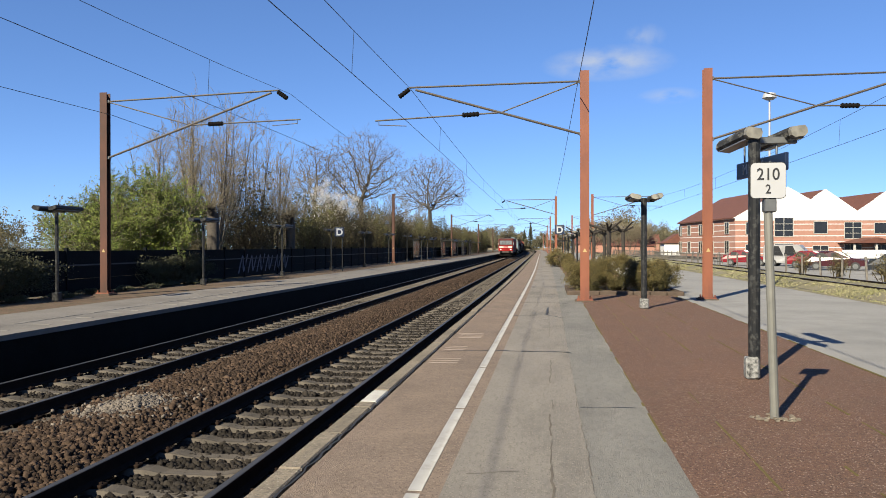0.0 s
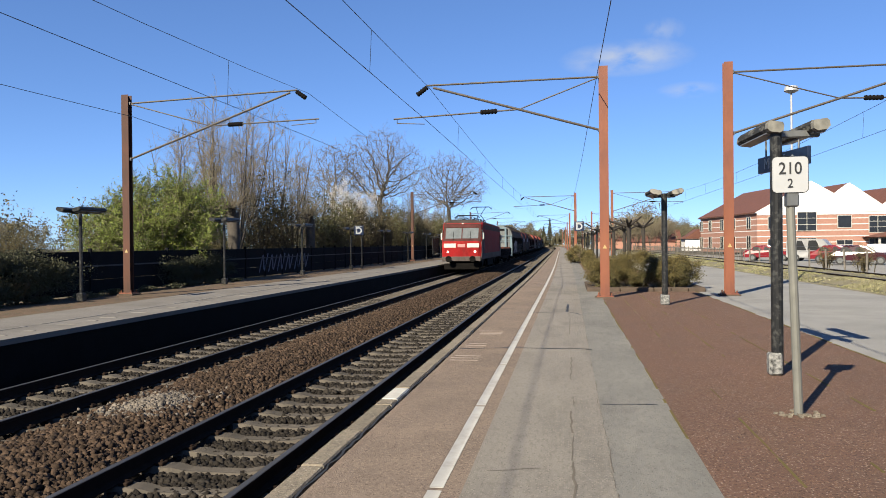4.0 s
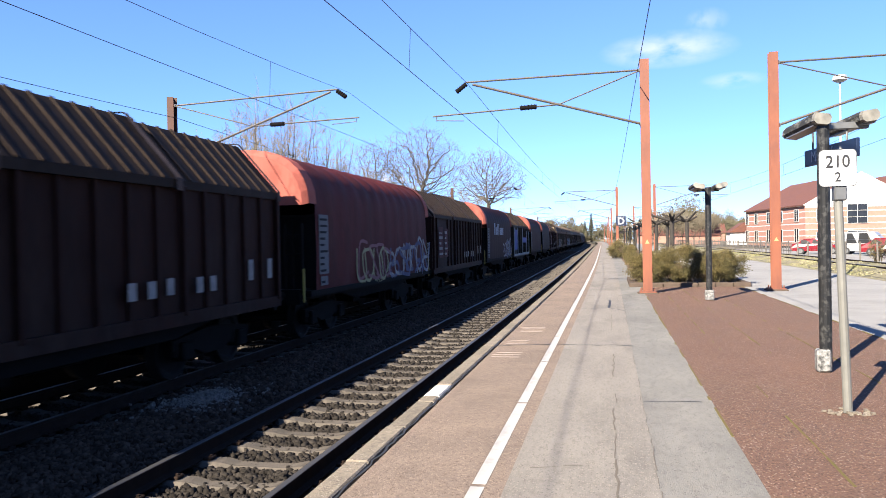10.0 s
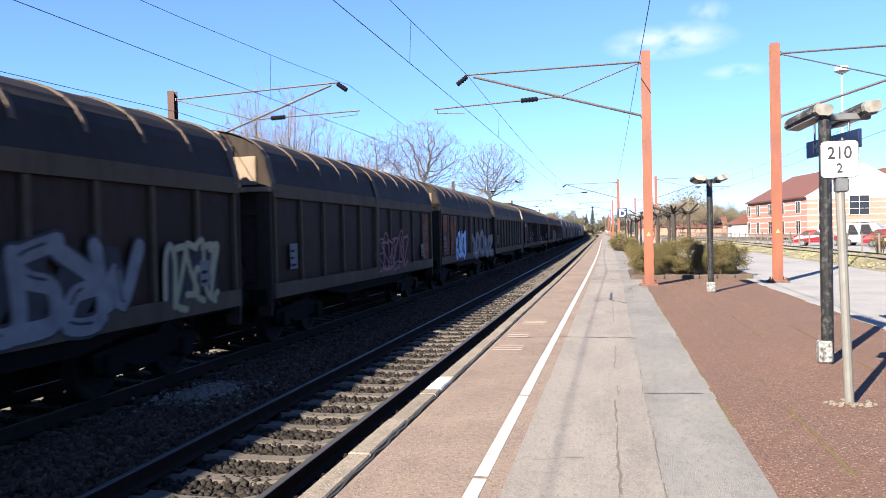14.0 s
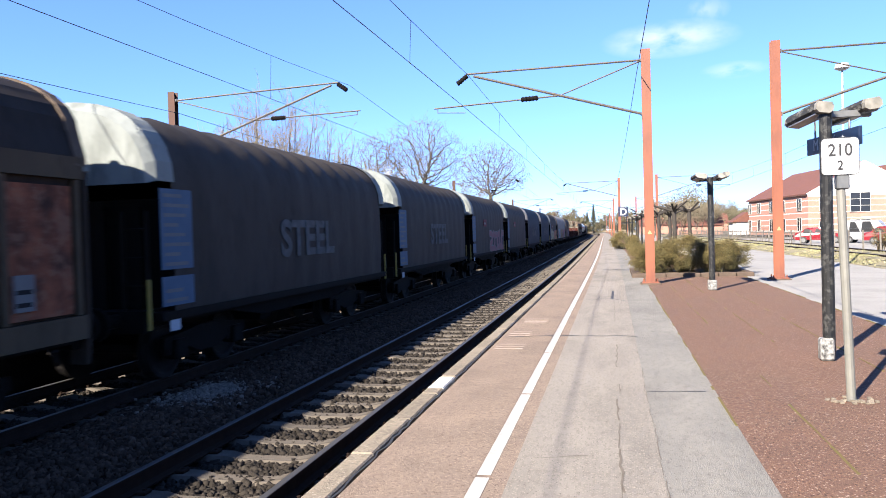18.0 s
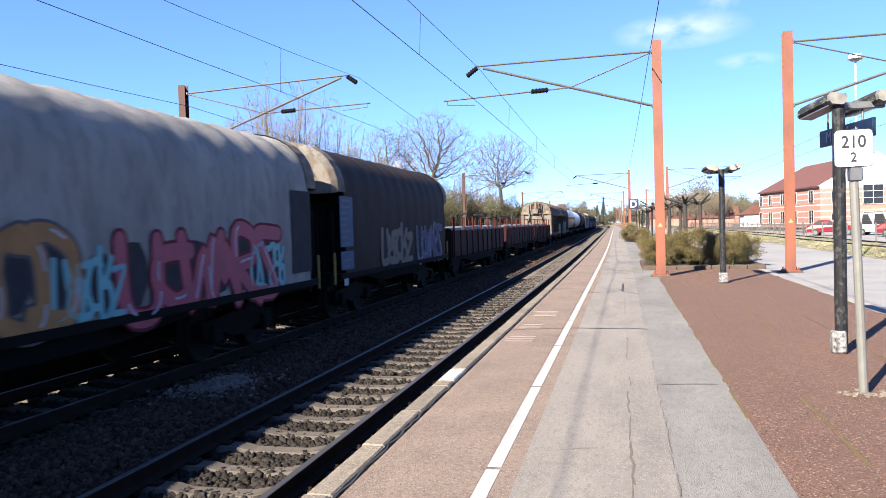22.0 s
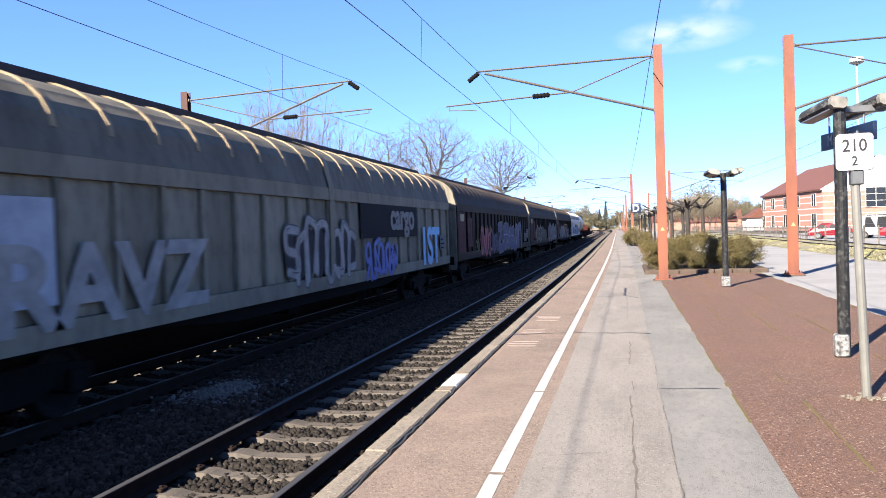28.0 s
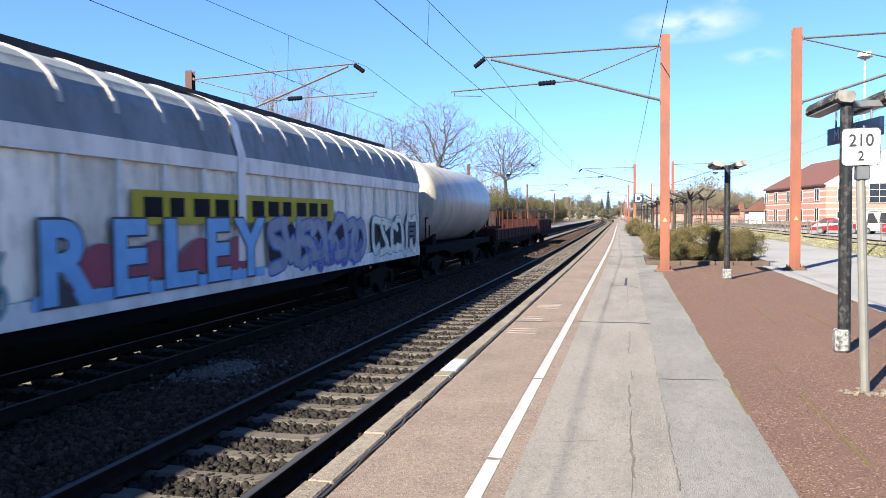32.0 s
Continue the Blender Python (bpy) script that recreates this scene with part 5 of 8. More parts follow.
def building():
    t = thing("brick_building", "two-storey red brick building with white gables and a tiled roof", "building", at=pose(25.1, 108, -0.1, 0, 0, 7.8))
    W, D, E_ = 34.0, 24.5, 5.45
    bm = B()
    box(bm, 0, W, 0.02, D, 0, E_)
    part("wall", bm, BRICKRED, t)
    # pale brick courses
    for z in (0.55, 1.35, 2.15, 2.95, 3.75, 4.55):
        bm = B()
        box(bm, -0.012, W, 0.005, D, z, z + 0.10)
        part("string_course", bm, RENDERW, t, "pale stone course")
    # gables with roofs running back
    for gi, (x0, xp, x1, zp) in enumerate(((-0.3, 7.2, 14.7, 9.45), (6.6, 12.3, 18.0, 9.15), (15.2, 20.6, 26.0, 8.85), (23.4, 28.8, 34.2, 8.8))):
        bm = B()
        k = (zp - E_)
        loft(bm, [[(x0, yv, E_), (xp, yv, zp + 0.22), (x1, yv, E_)] for yv in (-0.05 - 0.005 * gi, 0.3 + 0.004 * gi)])
        part("gable", bm, RENDERW, t, "white rendered gable")
        bm = B()
        for a, b in ((x0, xp), (x1, xp)):
            loft(bm, [[(a, yv, E_ - 0.1), (b, yv, zp), (b, yv, zp + 0.18), (a, yv, E_ + 0.1)] for yv in (0.06 + 0.004 * gi, D + 0.4)])
        part("roof", bm, TILE, t, "red clay tile roof")
    bm = B()
    box(bm, -0.05, 0.12, -0.05, D, E_ - 0.12, E_ + 0.04)
    part("gutter", bm, RENDERW, t)
    bm = B()
    box(bm, 0.0, W, -0.015, 0.015, E_ - 0.35, E_ + 0.03)
    part("fascia", bm, RENDERW, t)
    for x, z, w, h, m, b in ((2.2, 3.2, 1.6, 1.7, 0, 0), (6.6, 2.9, 2.6, 2.6, 1, 2), (11.6, 3.3, 1.9, 1.7, 0, 0), (16.0, 2.6, 2.4, 2.3, 1, 2), (19.8, 3.3, 1.9, 1.5, 0, 0), (26.0, 2.4, 2.4, 2.6, 1, 2),
                             (2.2, 0.3, 1.7, 1.6, 1, 0), (6.6, 0.2, 2.6, 1.8, 1, 0), (11.6, 0.4, 2.2, 1.3, 1, 1), (16.0, 0.2, 2.4, 1.7, 2, 1), (19.8, 0.5, 1.9, 1.3, 1, 0), (26.0, 0.3, 2.4, 1.7, 1, 0)):
        window_unit(t, x, 0.0, z, w, h, m, b)
    for y in (3.0, 9.0, 14.0, 19.5, 24.0):
        window_unit(t, 0.0, y, 3.3, 1.6, 1.7, 1, 0, "y")
        window_unit(t, 0.0, y, 0.5, 1.6, 1.9, 1, 0, "y")
    bm = B()
    box(bm, 14.2, 20.4, -3.6, -0.1, 1.9, 2.0)
    loft(bm, [[(13.9, yv, 2.0), (17.3, yv, 2.75), (20.7, yv, 2.0)] for yv in (-3.8, 0.0)])
    part("porch_roof", bm, TILE, t, "tiled porch roof")
    for x in (14.4, 17.3, 20.2):
        bm = B()
        box(bm, x - 0.12, x + 0.12, -3.5, -3.26, 0, 1.95)
        part("porch_post", bm, WHITEP, t)
    bm = B()
    box(bm, 12.0, 22.0, -5.0, -4.9, 0, 1.1)
    part("white_wall", bm, RENDERW, t)
    for x, y in ((24.0, 6.0), (27.0, 8.5)):
        bm = B()
        box(bm, x - 0.4, x + 0.4, y, y + 0.9, 7.0, 8.1)
        part("dormer", bm, GLASSD, t)
    return t


building()

# small white shed and houses beyond
t = thing("shed", "small white gabled shed beyond the picket fence", "shed", at=(23.0, 140, -0.1))
bm = B()
box(bm, -2.6, 2.0, 0, 5, 0, 2.2)
part("wall", bm, RENDERW, t)
bm = B()
loft(bm, [[(-2.9, yv, 2.15), (-0.3, yv, 3.9), (2.3, yv, 2.15)] for yv in (-0.3, 5.3)])
part("roof", bm, TILE, t)
for x, y, w, h, sd in ((11.0, 190, 9, 4.4, 1), (24, 215, 12, 5.0, 2), (16, 150, 8, 3.6, 4)):
    t = thing("house", "low house with a red tiled roof among trees", "house", at=(x, y, -0.1))
    bm = B()
    box(bm, -w / 2, w / 2, 0, 7, 0, h * 0.5)
    part("wall", bm, BRICKRED, t)
    bm = B()
    loft(bm, [[(xv, -0.3, h * 0.48), (xv, 3.5, h), (xv, 7.3, h * 0.48)] for xv in (-w / 2 - 0.3, w / 2 + 0.3)])
    part("roof", bm, TILE, t, "red tiled roof")

# fences by the siding
GREYWOOD = mat("weathered_grey_wood", (0.30, 0.27, 0.23), (0.20, 0.18, 0.155), 5, 0.9, 0, 0.3, 40, random_amt=0.2)
fn = thing("post_fence", "weathered wooden posts and wires beside the siding", "fence", kind="structure")
bm = B()
box(bm, -0.045, 0.045, -0.045, 0.045, -0.05, 1.15, 0.01)
fp = mesh_of("post", bm, GREYWOOD)
rnd = random.Random(3)
for i in range(36):
    y = 22 + i * 2.9
    part("post", fp, None, fn, at=pose(14.2 + bend(y), y, -0.12, rnd.uniform(-4, 4), rnd.uniform(-4, 4), rnd.uniform(0, 90)))
for z in (0.45, 0.85, 1.15):
    bm = B()
    rod(bm, (14.2, 22, z), (14.2 + bend(113), 113, z), 0.006, 4)
    part("fence_wire", bm, GALV, fn)
pk = thing("picket_fence", "pale grey picket fence along the siding", "fence", kind="structure")
bm = B()
box(bm, -0.012, 0.012, -0.05, 0.05, 0.02, 1.05)
pm = mesh_of("picket", bm, GREYWOOD)
for i in range(200):
    y = 60 + i * 0.55
    part("picket", pm, None, pk, at=pose(13.2 + bend(y), y, -0.1 + rnd.uniform(-0.03, 0.03), 0, 0, lane(y)))
for z in (0.3, 0.8):
    bm = B()
    sweep(bm, [(13.18, z), (13.18, z + 0.07), (13.21, z + 0.07), (13.21, z)], stations(60, 170))
    part("rail_board", bm, GREYWOOD, pk)


# ---------------------------------------------------------------- parked cars
CARGLASS = mat("dark_car_glass", (0.03, 0.033, 0.038), None, 2, 0.5, spec=0.12)


def car(x, y, rz, paint, label, van=False):
    t = thing("car", label, "car", "parked cars", at=pose(x, y, -0.30, 0, 0, rz))
    L, W = 4.3, 1.72
    H = 1.95 if van else 1.43
    hood = 0.92
    if van:
        prof = [(-2.1, 0.35), (-2.15, 0.8), (-2.05, 1.1), (-1.5, 1.2), (-0.9, H - 0.05), (-0.6, H), (2.0, H), (2.15, H - 0.2), (2.15, 0.4), (2.0, 0.3)]
    else:
        prof = [(-2.1, 0.32), (-2.15, 0.6), (-2.05, 0.78), (-1.0, hood), (-0.35, H - 0.05), (0.1, H), (1.0, H - 0.02), (1.6, 1.0), (2.05, 0.95), (2.15, 0.6), (2.1, 0.32)]
    bm = B()
    rings = []
    for sx, k in ((-W / 2, 0.94), (-W / 2 + 0.08, 1.0), (W / 2 - 0.08, 1.0), (W / 2, 0.94)):
        rings.append([(sx if pz < 1.0 else sx * 0.86, py * (1 if k == 1 else 0.985), pz * (1 if k == 1 else 0.99)) for py, pz in prof])
    loft(bm, rings)
    part("body", bm, paint, t)
    for s in (-1, 1):
        for a, b in (((-0.75, 0.97), (0.35, H - 0.12)), ((0.42, 0.97), (1.3, H - 0.14))):
            bm = B()
            x_ = s * (W / 2 * 0.905)
            v = [bm.verts.new(p) for p in ((x_ * 1.06, a[0], a[1]), (x_ * 1.06, b[0], a[1]), (x_ * 0.97, b[0] - 0.1, b[1]), (x_ * 0.97, a[0] + 0.4, b[1]))]
            bm.faces.new(v)
            part("side_window", bm, CARGLASS, t)
        for yv in (-1.3, 1.3):
            bm = B()
            rod(bm, (s * (W / 2 - 0.2), yv, 0.31), (s * (W / 2 + 0.005), yv, 0.31), 0.31, 16)
            wh = part("wheel", bm, BLACKT, t, "black tyre")
            bm = B()
            rod(bm, (s * (W / 2), yv, 0.31), (s * (W / 2 + 0.012), yv, 0.31), 0.19, 12)
            part("rim", bm, GALV, wh, "silver wheel rim")
    bm = B()
    v = [bm.verts.new(p) for p in ((-0.68, -0.98, hood + 0.04), (0.68, -0.98, hood + 0.04), (0.58, -0.42, H - 0.08), (-0.58, -0.42, H - 0.08))]
    bm.faces.new(v)
    part("windscreen", bm, CARGLASS, t)
    for s in (-1, 1):
        bm = B()
        box(bm, s * 0.62 - 0.16, s * 0.62 + 0.16, -2.17, -2.1, 0.6, 0.74, 0.02)
        part("headlight", bm, SIGNW, t)
    return t


CARRED = mat("red_car_paint", (0.35, 0.02, 0.03), None, 3, 0.25)
CARMAR = mat("maroon_car_paint", (0.09, 0.015, 0.02), None, 3, 0.25)
CARWHITE = mat("silver_car_paint", (0.6, 0.6, 0.6), None, 3, 0.3)
CARDARK = mat("dark_grey_car_paint", (0.035, 0.04, 0.045), None, 3, 0.25)
car(18.2, 74, 68, CARRED, "red hatchback parked behind the fence")
car(21.5, 72, 60, CARWHITE, "silver van parked behind the fence", True)
car(21.6, 66, 62, CARRED, "red car parked behind the fence")
car(21.3, 60.5, 68, CARMAR, "maroon saloon parked behind the fence")
car(22.2, 51, 60, CARDARK, "dark grey estate car parked behind the fence")


# platform shelters along the opposite platform
def shelter(x, y, ln, label):
    t = thing("shelter", label, "shelter", at=pose(x + bend(y), y, 0, 0, 0, lane(y)))
    for yy in (0, ln):
        for xx in (-0.8, 0.8):
            bm = B()
            box(bm, xx - 0.04, xx + 0.04, yy - 0.04, yy + 0.04, 0, 2.3)
            part("post", bm, BLACKP, t)
    bm = B()
    box(bm, -1.0, 1.1, -0.2, ln + 0.2, 2.3, 2.42, 0.03)
    part("roof", bm, BLACKP, t)
    bm = B()
    box(bm, -0.82, -0.79, 0.05, ln - 0.05, 0.3, 2.2)
    part("back_panel", bm, GLASSD, t)
    bm = B()
    box(bm, -0.7, -0.3, 0.4, ln - 0.4, 0.42, 0.48)
    part("bench", bm, GREYWOOD, t)
    return t


for y in (84, 108, 122, 136, 150):
    shelter(-13.9, y, 4.5, "dark platform shelter with a flat roof")
for y in (112, 140):
    shelter(2.6, y, 5, "dark platform shelter with a flat roof")


# a few thin clouds, very far off; flat cards, their sunlit white glows
def cloud(az, el, w, h, seed, thick):
    d = 2600
    a, e = radians(az), radians(el)
    c = Vector((math.sin(a) * d, math.cos(a) * d, math.tan(e) * d))
    bm = B()
    bmesh.ops.create_grid(bm, x_segments=1, y_segments=1, size=0.5)
    m = bpy.data.materials.new("thin_cloud")
    m.use_nodes = True
    nt = m.node_tree
    N, L = nt.nodes, nt.links
    N.remove(N["Principled BSDF"])
    tc = N.new("ShaderNodeTexCoord")
    mp = N.new("ShaderNodeMapping")
    mp.inputs["Location"].default_value = (seed * 3.1, seed, 0)
    mp.inputs["Scale"].default_value = (2.2, 1.1, 1)
    nz = N.new("ShaderNodeTexNoise")
    nz.inputs["Scale"].default_value, nz.inputs["Detail"].default_value = 1.5, 6
    L.new(tc.outputs["Object"], mp.inputs["Vector"])
    L.new(mp.outputs[0], nz.inputs["Vector"])
    ln = N.new("ShaderNodeVectorMath")
    ln.operation = "DISTANCE"
    ln.inputs[1].default_value = (0, 0, 0)
    L.new(tc.outputs["Object"], ln.inputs[0])
    fall = N.new("ShaderNodeMapRange")
    fall.inputs["From Min"].default_value, fall.inputs["From Max"].default_value = 0.5, 0.05
    L.new(ln.outputs["Value"], fall.inputs["Value"])
    dens = N.new("ShaderNodeMapRange")
    dens.inputs["From Min"].default_value, dens.inputs["From Max"].default_value = 0.34, 0.58
    L.new(nz.outputs[0], dens.inputs["Value"])
    dens.inputs["To Max"].default_value = thick
    mu = N.new("ShaderNodeMath")
    mu.operation = "MULTIPLY"
    L.new(fall.outputs[0], mu.inputs[0])
    L.new(dens.outputs[0], mu.inputs[1])
    em = N.new("ShaderNodeEmission")
    em.inputs["Color"].default_value, em.inputs["Strength"].default_value = (0.9, 0.94, 1, 1), 0.27
    tr = N.new("ShaderNodeBsdfTransparent")
    mx = N.new("ShaderNodeMixShader")
    L.new(mu.outputs[0], mx.inputs[0])
    L.new(tr.outputs[0], mx.inputs[1])
    L.new(em.outputs[0], mx.inputs[2])
    L.new(mx.outputs[0], N["Material Output"].inputs["Surface"])
    ob = part("backdrop_cloud", bm, m)
    ob.matrix_basis = Matrix.Translation(c) @ pose(0, 0, 0, 90, 0, -az) @ Matrix.Diagonal((w, h, 1, 1))
    return tagged(ob, "thin white cloud in the blue sky", kind="structure")


cloud(4.3, 13.3, 460, 130, 1, 0.8)
cloud(8.6, 10.8, 220, 60, 2, 0.4)
cloud(6.9, 15.0, 150, 90, 3, 0.3)


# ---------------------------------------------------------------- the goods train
# Factor off: train colours are set for its shaded side instead.
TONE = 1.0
# Underframe, gear and wheel colours lowered to near black for shade beneath the wagons.
SHADEBLACK = mat("sooty_underframe", (0.0049, 0.0042, 0.0042), (0.0028, 0.0028, 0.0028), 5, 0.9, 0.0, 0.2, 40, spec=0.08)
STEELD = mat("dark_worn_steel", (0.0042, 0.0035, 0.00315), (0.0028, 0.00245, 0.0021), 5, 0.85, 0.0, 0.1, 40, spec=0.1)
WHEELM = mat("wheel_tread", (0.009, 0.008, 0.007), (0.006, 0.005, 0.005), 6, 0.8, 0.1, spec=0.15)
YELLOW = mat("faded_yellow_paint", (0.1925, 0.147, 0.021), None, 6, 0.7)
LABELW = mat("pale_label", (0.105, 0.1085, 0.112), (0.09, 0.095, 0.10), 6, 0.7, spec=0.12)
LABELBLUE = mat("blue_grey_label", (0.05525, 0.08925, 0.136), (0.045, 0.075, 0.12), 4, 0.7, spec=0.12)
LABELW2 = mat("worn_white_print", (0.224, 0.21, 0.196), (0.14, 0.133, 0.126), 6, 0.7, spec=0.12)
LABELB = mat("dark_print_and_shade", (0.012, 0.012, 0.014), None, 6, 0.8, spec=0.1)


# Grime stains, plus paint dimmed and warmed to match the train's shaded side.
def grimy_shaded(name, c, dirt=(0.06, 0.05, 0.045), amt=0.55, rough=0.72, streak=True, spec=0.09, vary=0.0):
    if max(c) < 0.12:
        c, dirt = (c[0] * 0.82, c[1] * 0.68, c[2] * 0.60), (dirt[0] * 0.52, dirt[1] * 0.45, dirt[2] * 0.40)
    else:
        c = (c[0] * 1.08, c[1], c[2] * 0.9)
    return mat(name, c, tuple(v * 0.66 for v in c), 1.3, rough, 0, 0.12, 25, stain=dirt, stain_amt=amt, stain_scale=0.9, spec=spec, stretch=(1, 1, 0.35) if streak else (1, 1, 1),
               spots=tuple(v * 0.45 for v in c), spot_amt=0.4, spot_scale=5, random_amt=vary)


RAILRED = grimy_shaded("traffic_red_paint", (0.189, 0.0099, 0.0117), amt=0.25)
TARPRED = grimy_shaded("dull_red_tarpaulin", (0.022, 0.005, 0.006), dirt=(0.02, 0.012, 0.011))
FRAMEB2 = grimy_shaded("pale_blue_board", (0.45, 0.52, 0.60), amt=0.2)
CAPRED = grimy_shaded("salmon_red_hood", (0.255, 0.080, 0.066), amt=0.2)
BROWNW = grimy_shaded("brown_wagon_steel", (0.0242, 0.0108, 0.00855))
BROWNROOF = grimy_shaded("dusty_brown_roof", (0.02418, 0.01924, 0.01554))
TARPGREY = grimy_shaded("grey_tarpaulin", (0.046, 0.04851, 0.04793), dirt=(0.045, 0.042, 0.04))
TARPBLUE = grimy_shaded("blue_grey_tarpaulin", (0.0115, 0.0275, 0.058), dirt=(0.028, 0.045, 0.085))
TARPDARK = grimy_shaded("dark_grey_tarpaulin", (0.0306, 0.02852, 0.027))
TARPWHITE = grimy_shaded("pale_grey_tarpaulin", (0.2169, 0.228, 0.2289), amt=0.45)
CAPWHITE = grimy_shaded("white_hood", (0.1608, 0.1913, 0.2046), dirt=(0.03, 0.032, 0.03), amt=0.75)
CAPBLUE = grimy_shaded("blue_white_hood", (0.1275, 0.134, 0.15), amt=0.3)
PANELG = grimy_shaded("grey_aluminium_wall", (0.1812, 0.1806, 0.152), vary=0.22)
PANELD = grimy_shaded("dark_brown_wall", (0.02782, 0.02108, 0.01709), vary=0.22)
PANELB = grimy_shaded("grey_blue_wall", (0.021, 0.0196, 0.0175), vary=0.22)
PANELW = grimy_shaded("silver_white_wall", (0.7667, 0.7337, 0.6426), amt=0.25, vary=0.22)
FRAMEB = grimy_shaded("beige_wagon_frame", (0.08039, 0.07283, 0.05365), amt=0.5)
FRAMED = grimy_shaded("dark_grey_frame", (0.032, 0.029, 0.025))
FRAMEW = grimy_shaded("silver_frame", (0.756, 0.77, 0.756), amt=0.2)
ROOFD = grimy_shaded("dark_roof_sheet", (0.02507, 0.02655, 0.02788))
ROOFW = grimy_shaded("blue_silver_roof_sheet", (0.1991, 0.24, 0.2788), amt=0.2)
RIBL = grimy_shaded("pale_roof_rib", (0.1111, 0.103, 0.0885), amt=0.2)
RIBD = grimy_shaded("grey_roof_rib", (0.063, 0.0608, 0.05565), amt=0.3)
RIBC = grimy_shaded("cream_roof_rib", (0.245, 0.208, 0.144), amt=0.15)
RIBW = grimy_shaded("white_roof_rib", (0.400, 0.405, 0.405), amt=0.1)
ENDBLUE = grimy_shaded("pale_blue_end_wall", (0.125, 0.185, 0.24), amt=0.3)
ENDBLUED = grimy_shaded("blue_grey_end_sheet", (0.135, 0.155, 0.175), amt=0.3)
ROOFG = grimy_shaded("grey_roof_sheet", (0.12, 0.12, 0.105))
ENDBROWN = mat("rusty_cream_end_wall", (0.135, 0.128, 0.108), (0.10, 0.082, 0.062), 1.6, 0.75, 0, 0.2, 25, stain=(0.055, 0.024, 0.013), stain_amt=0.95, stain_scale=0.8, spots=(0.05, 0.028, 0.018), spot_amt=0.5, spot_scale=4, spec=0.15, stretch=(1, 1, 0.6))
TANKW = grimy_shaded("white_tank_paint", (0.3724, 0.3692, 0.3348), amt=0.2, rough=0.35)
TANKBAND = grimy_shaded("orange_band", (0.4103, 0.1266, 0.0324), amt=0.15)
TANKS = mat("ribbed_steel_tank", (0.3575, 0.377, 0.39), (0.273, 0.2925, 0.3055), 2, 0.28, 0.7, 0.05, 20)
TANKBR = grimy_shaded("dark_brown_tank", (0.025, 0.018, 0.015))
FLATRED = grimy_shaded("red_brown_flat_wagon", (0.035, 0.0125, 0.0125), dirt=(0.012, 0.008, 0.007), amt=0.8)
STAKE = grimy_shaded("rusty_red_stake", (0.064, 0.0192, 0.0128), amt=0.5)
CRADLE = grimy_shaded("dusty_pink_red_cradle", (0.093, 0.040, 0.030), amt=0.3)
LOAD = mat("steel_plate_load", (0.0595, 0.077, 0.102), (0.07, 0.08, 0.09), 2.5, 0.55, 0.3, 0.3, 14, stain=(0.03, 0.03, 0.03), stain_amt=0.7, stain_scale=1.5, stretch=(3, 0.5, 1))
LOCOGREY = grimy_shaded("grey_loco_skirt", (0.10, 0.10, 0.105))
LOCOPALE = grimy_shaded("pale_grey_cab_side", (0.15, 0.15, 0.135))
LOCOROOF = grimy_shaded("dark_loco_roof", (0.07, 0.07, 0.075))
CABGLASS = mat("cab_glass", (0.10, 0.11, 0.115), (0.06, 0.07, 0.075), 1.5, 0.25)
NOSEW = mat("white_nose_paint", (0.341, 0.3348, 0.31), (0.42, 0.40, 0.36), 4, 0.6)
NOSEP = mat("pale_red_emblem", (0.42, 0.16, 0.15), None, 4, 0.6)
LOCODARK = grimy_shaded("dark_maroon_paint", (0.075, 0.03, 0.032))
LIGHTON = glow("lit_headlamp", (1.0, 0.93, 0.8), 1.2)
TAILRED = mat("red_tail_lens", (0.4, 0.02, 0.02), None, 5, 0.3)
G_WHITE = mat("spray_white", (0.13, 0.1365, 0.1463), (0.078, 0.08125, 0.08775), 3, 0.7, spec=0.12)
G_BRIGHT = mat("spray_bright_white", (0.27, 0.265, 0.255), (0.17, 0.165, 0.16), 3, 0.75, spec=0.08)
G_BLUE = mat("spray_light_blue", (0.16, 0.36, 0.58), (0.12, 0.28, 0.48), 3, 0.6)
G_DBLUE = mat("spray_dark_blue", (0.05, 0.09, 0.35), None, 3, 0.6)
G_RED = mat("spray_crimson", (0.24, 0.025, 0.05), (0.18, 0.02, 0.04), 3, 0.6)
G_YEL = mat("spray_pale_yellow", (0.189, 0.1845, 0.0765), (0.135, 0.135, 0.054), 3, 0.6)
G_TEAL = mat("spray_turquoise", (0.10, 0.28, 0.29), (0.07, 0.22, 0.24), 3, 0.6)
G_BLACK = mat("spray_black", (0.02, 0.02, 0.025), None, 3, 0.6)
G_PINK = mat("spray_dusty_pink", (0.175, 0.084, 0.098), None, 3, 0.7, spec=0.12)
G_ORANGE = mat("spray_orange_brown", (0.27, 0.14, 0.055), None, 3, 0.7, spec=0.12)
G_GREEN = mat("spray_pale_green", (0.14, 0.24, 0.18), (0.09, 0.17, 0.13), 3, 0.7, spec=0.12)
G_LILAC = mat("spray_lilac", (0.08, 0.084, 0.144), (0.048, 0.0496, 0.096), 3, 0.7, spec=0.12)
G_PINKD = mat("spray_faded_pink", (0.16, 0.075, 0.085), None, 3, 0.7, spec=0.12)
G_DKRED = mat("spray_dark_red", (0.10, 0.012, 0.02), None, 3, 0.7, spec=0.12)
G_TEALD = mat("spray_dull_teal", (0.05, 0.10, 0.10), None, 3, 0.7, spec=0.12)
G_ORANGED = mat("spray_dull_orange", (0.16, 0.09, 0.04), None, 3, 0.7, spec=0.12)
CAPTAN = grimy_shaded("dirty_cream_hood", (0.181, 0.149, 0.115), amt=0.5)
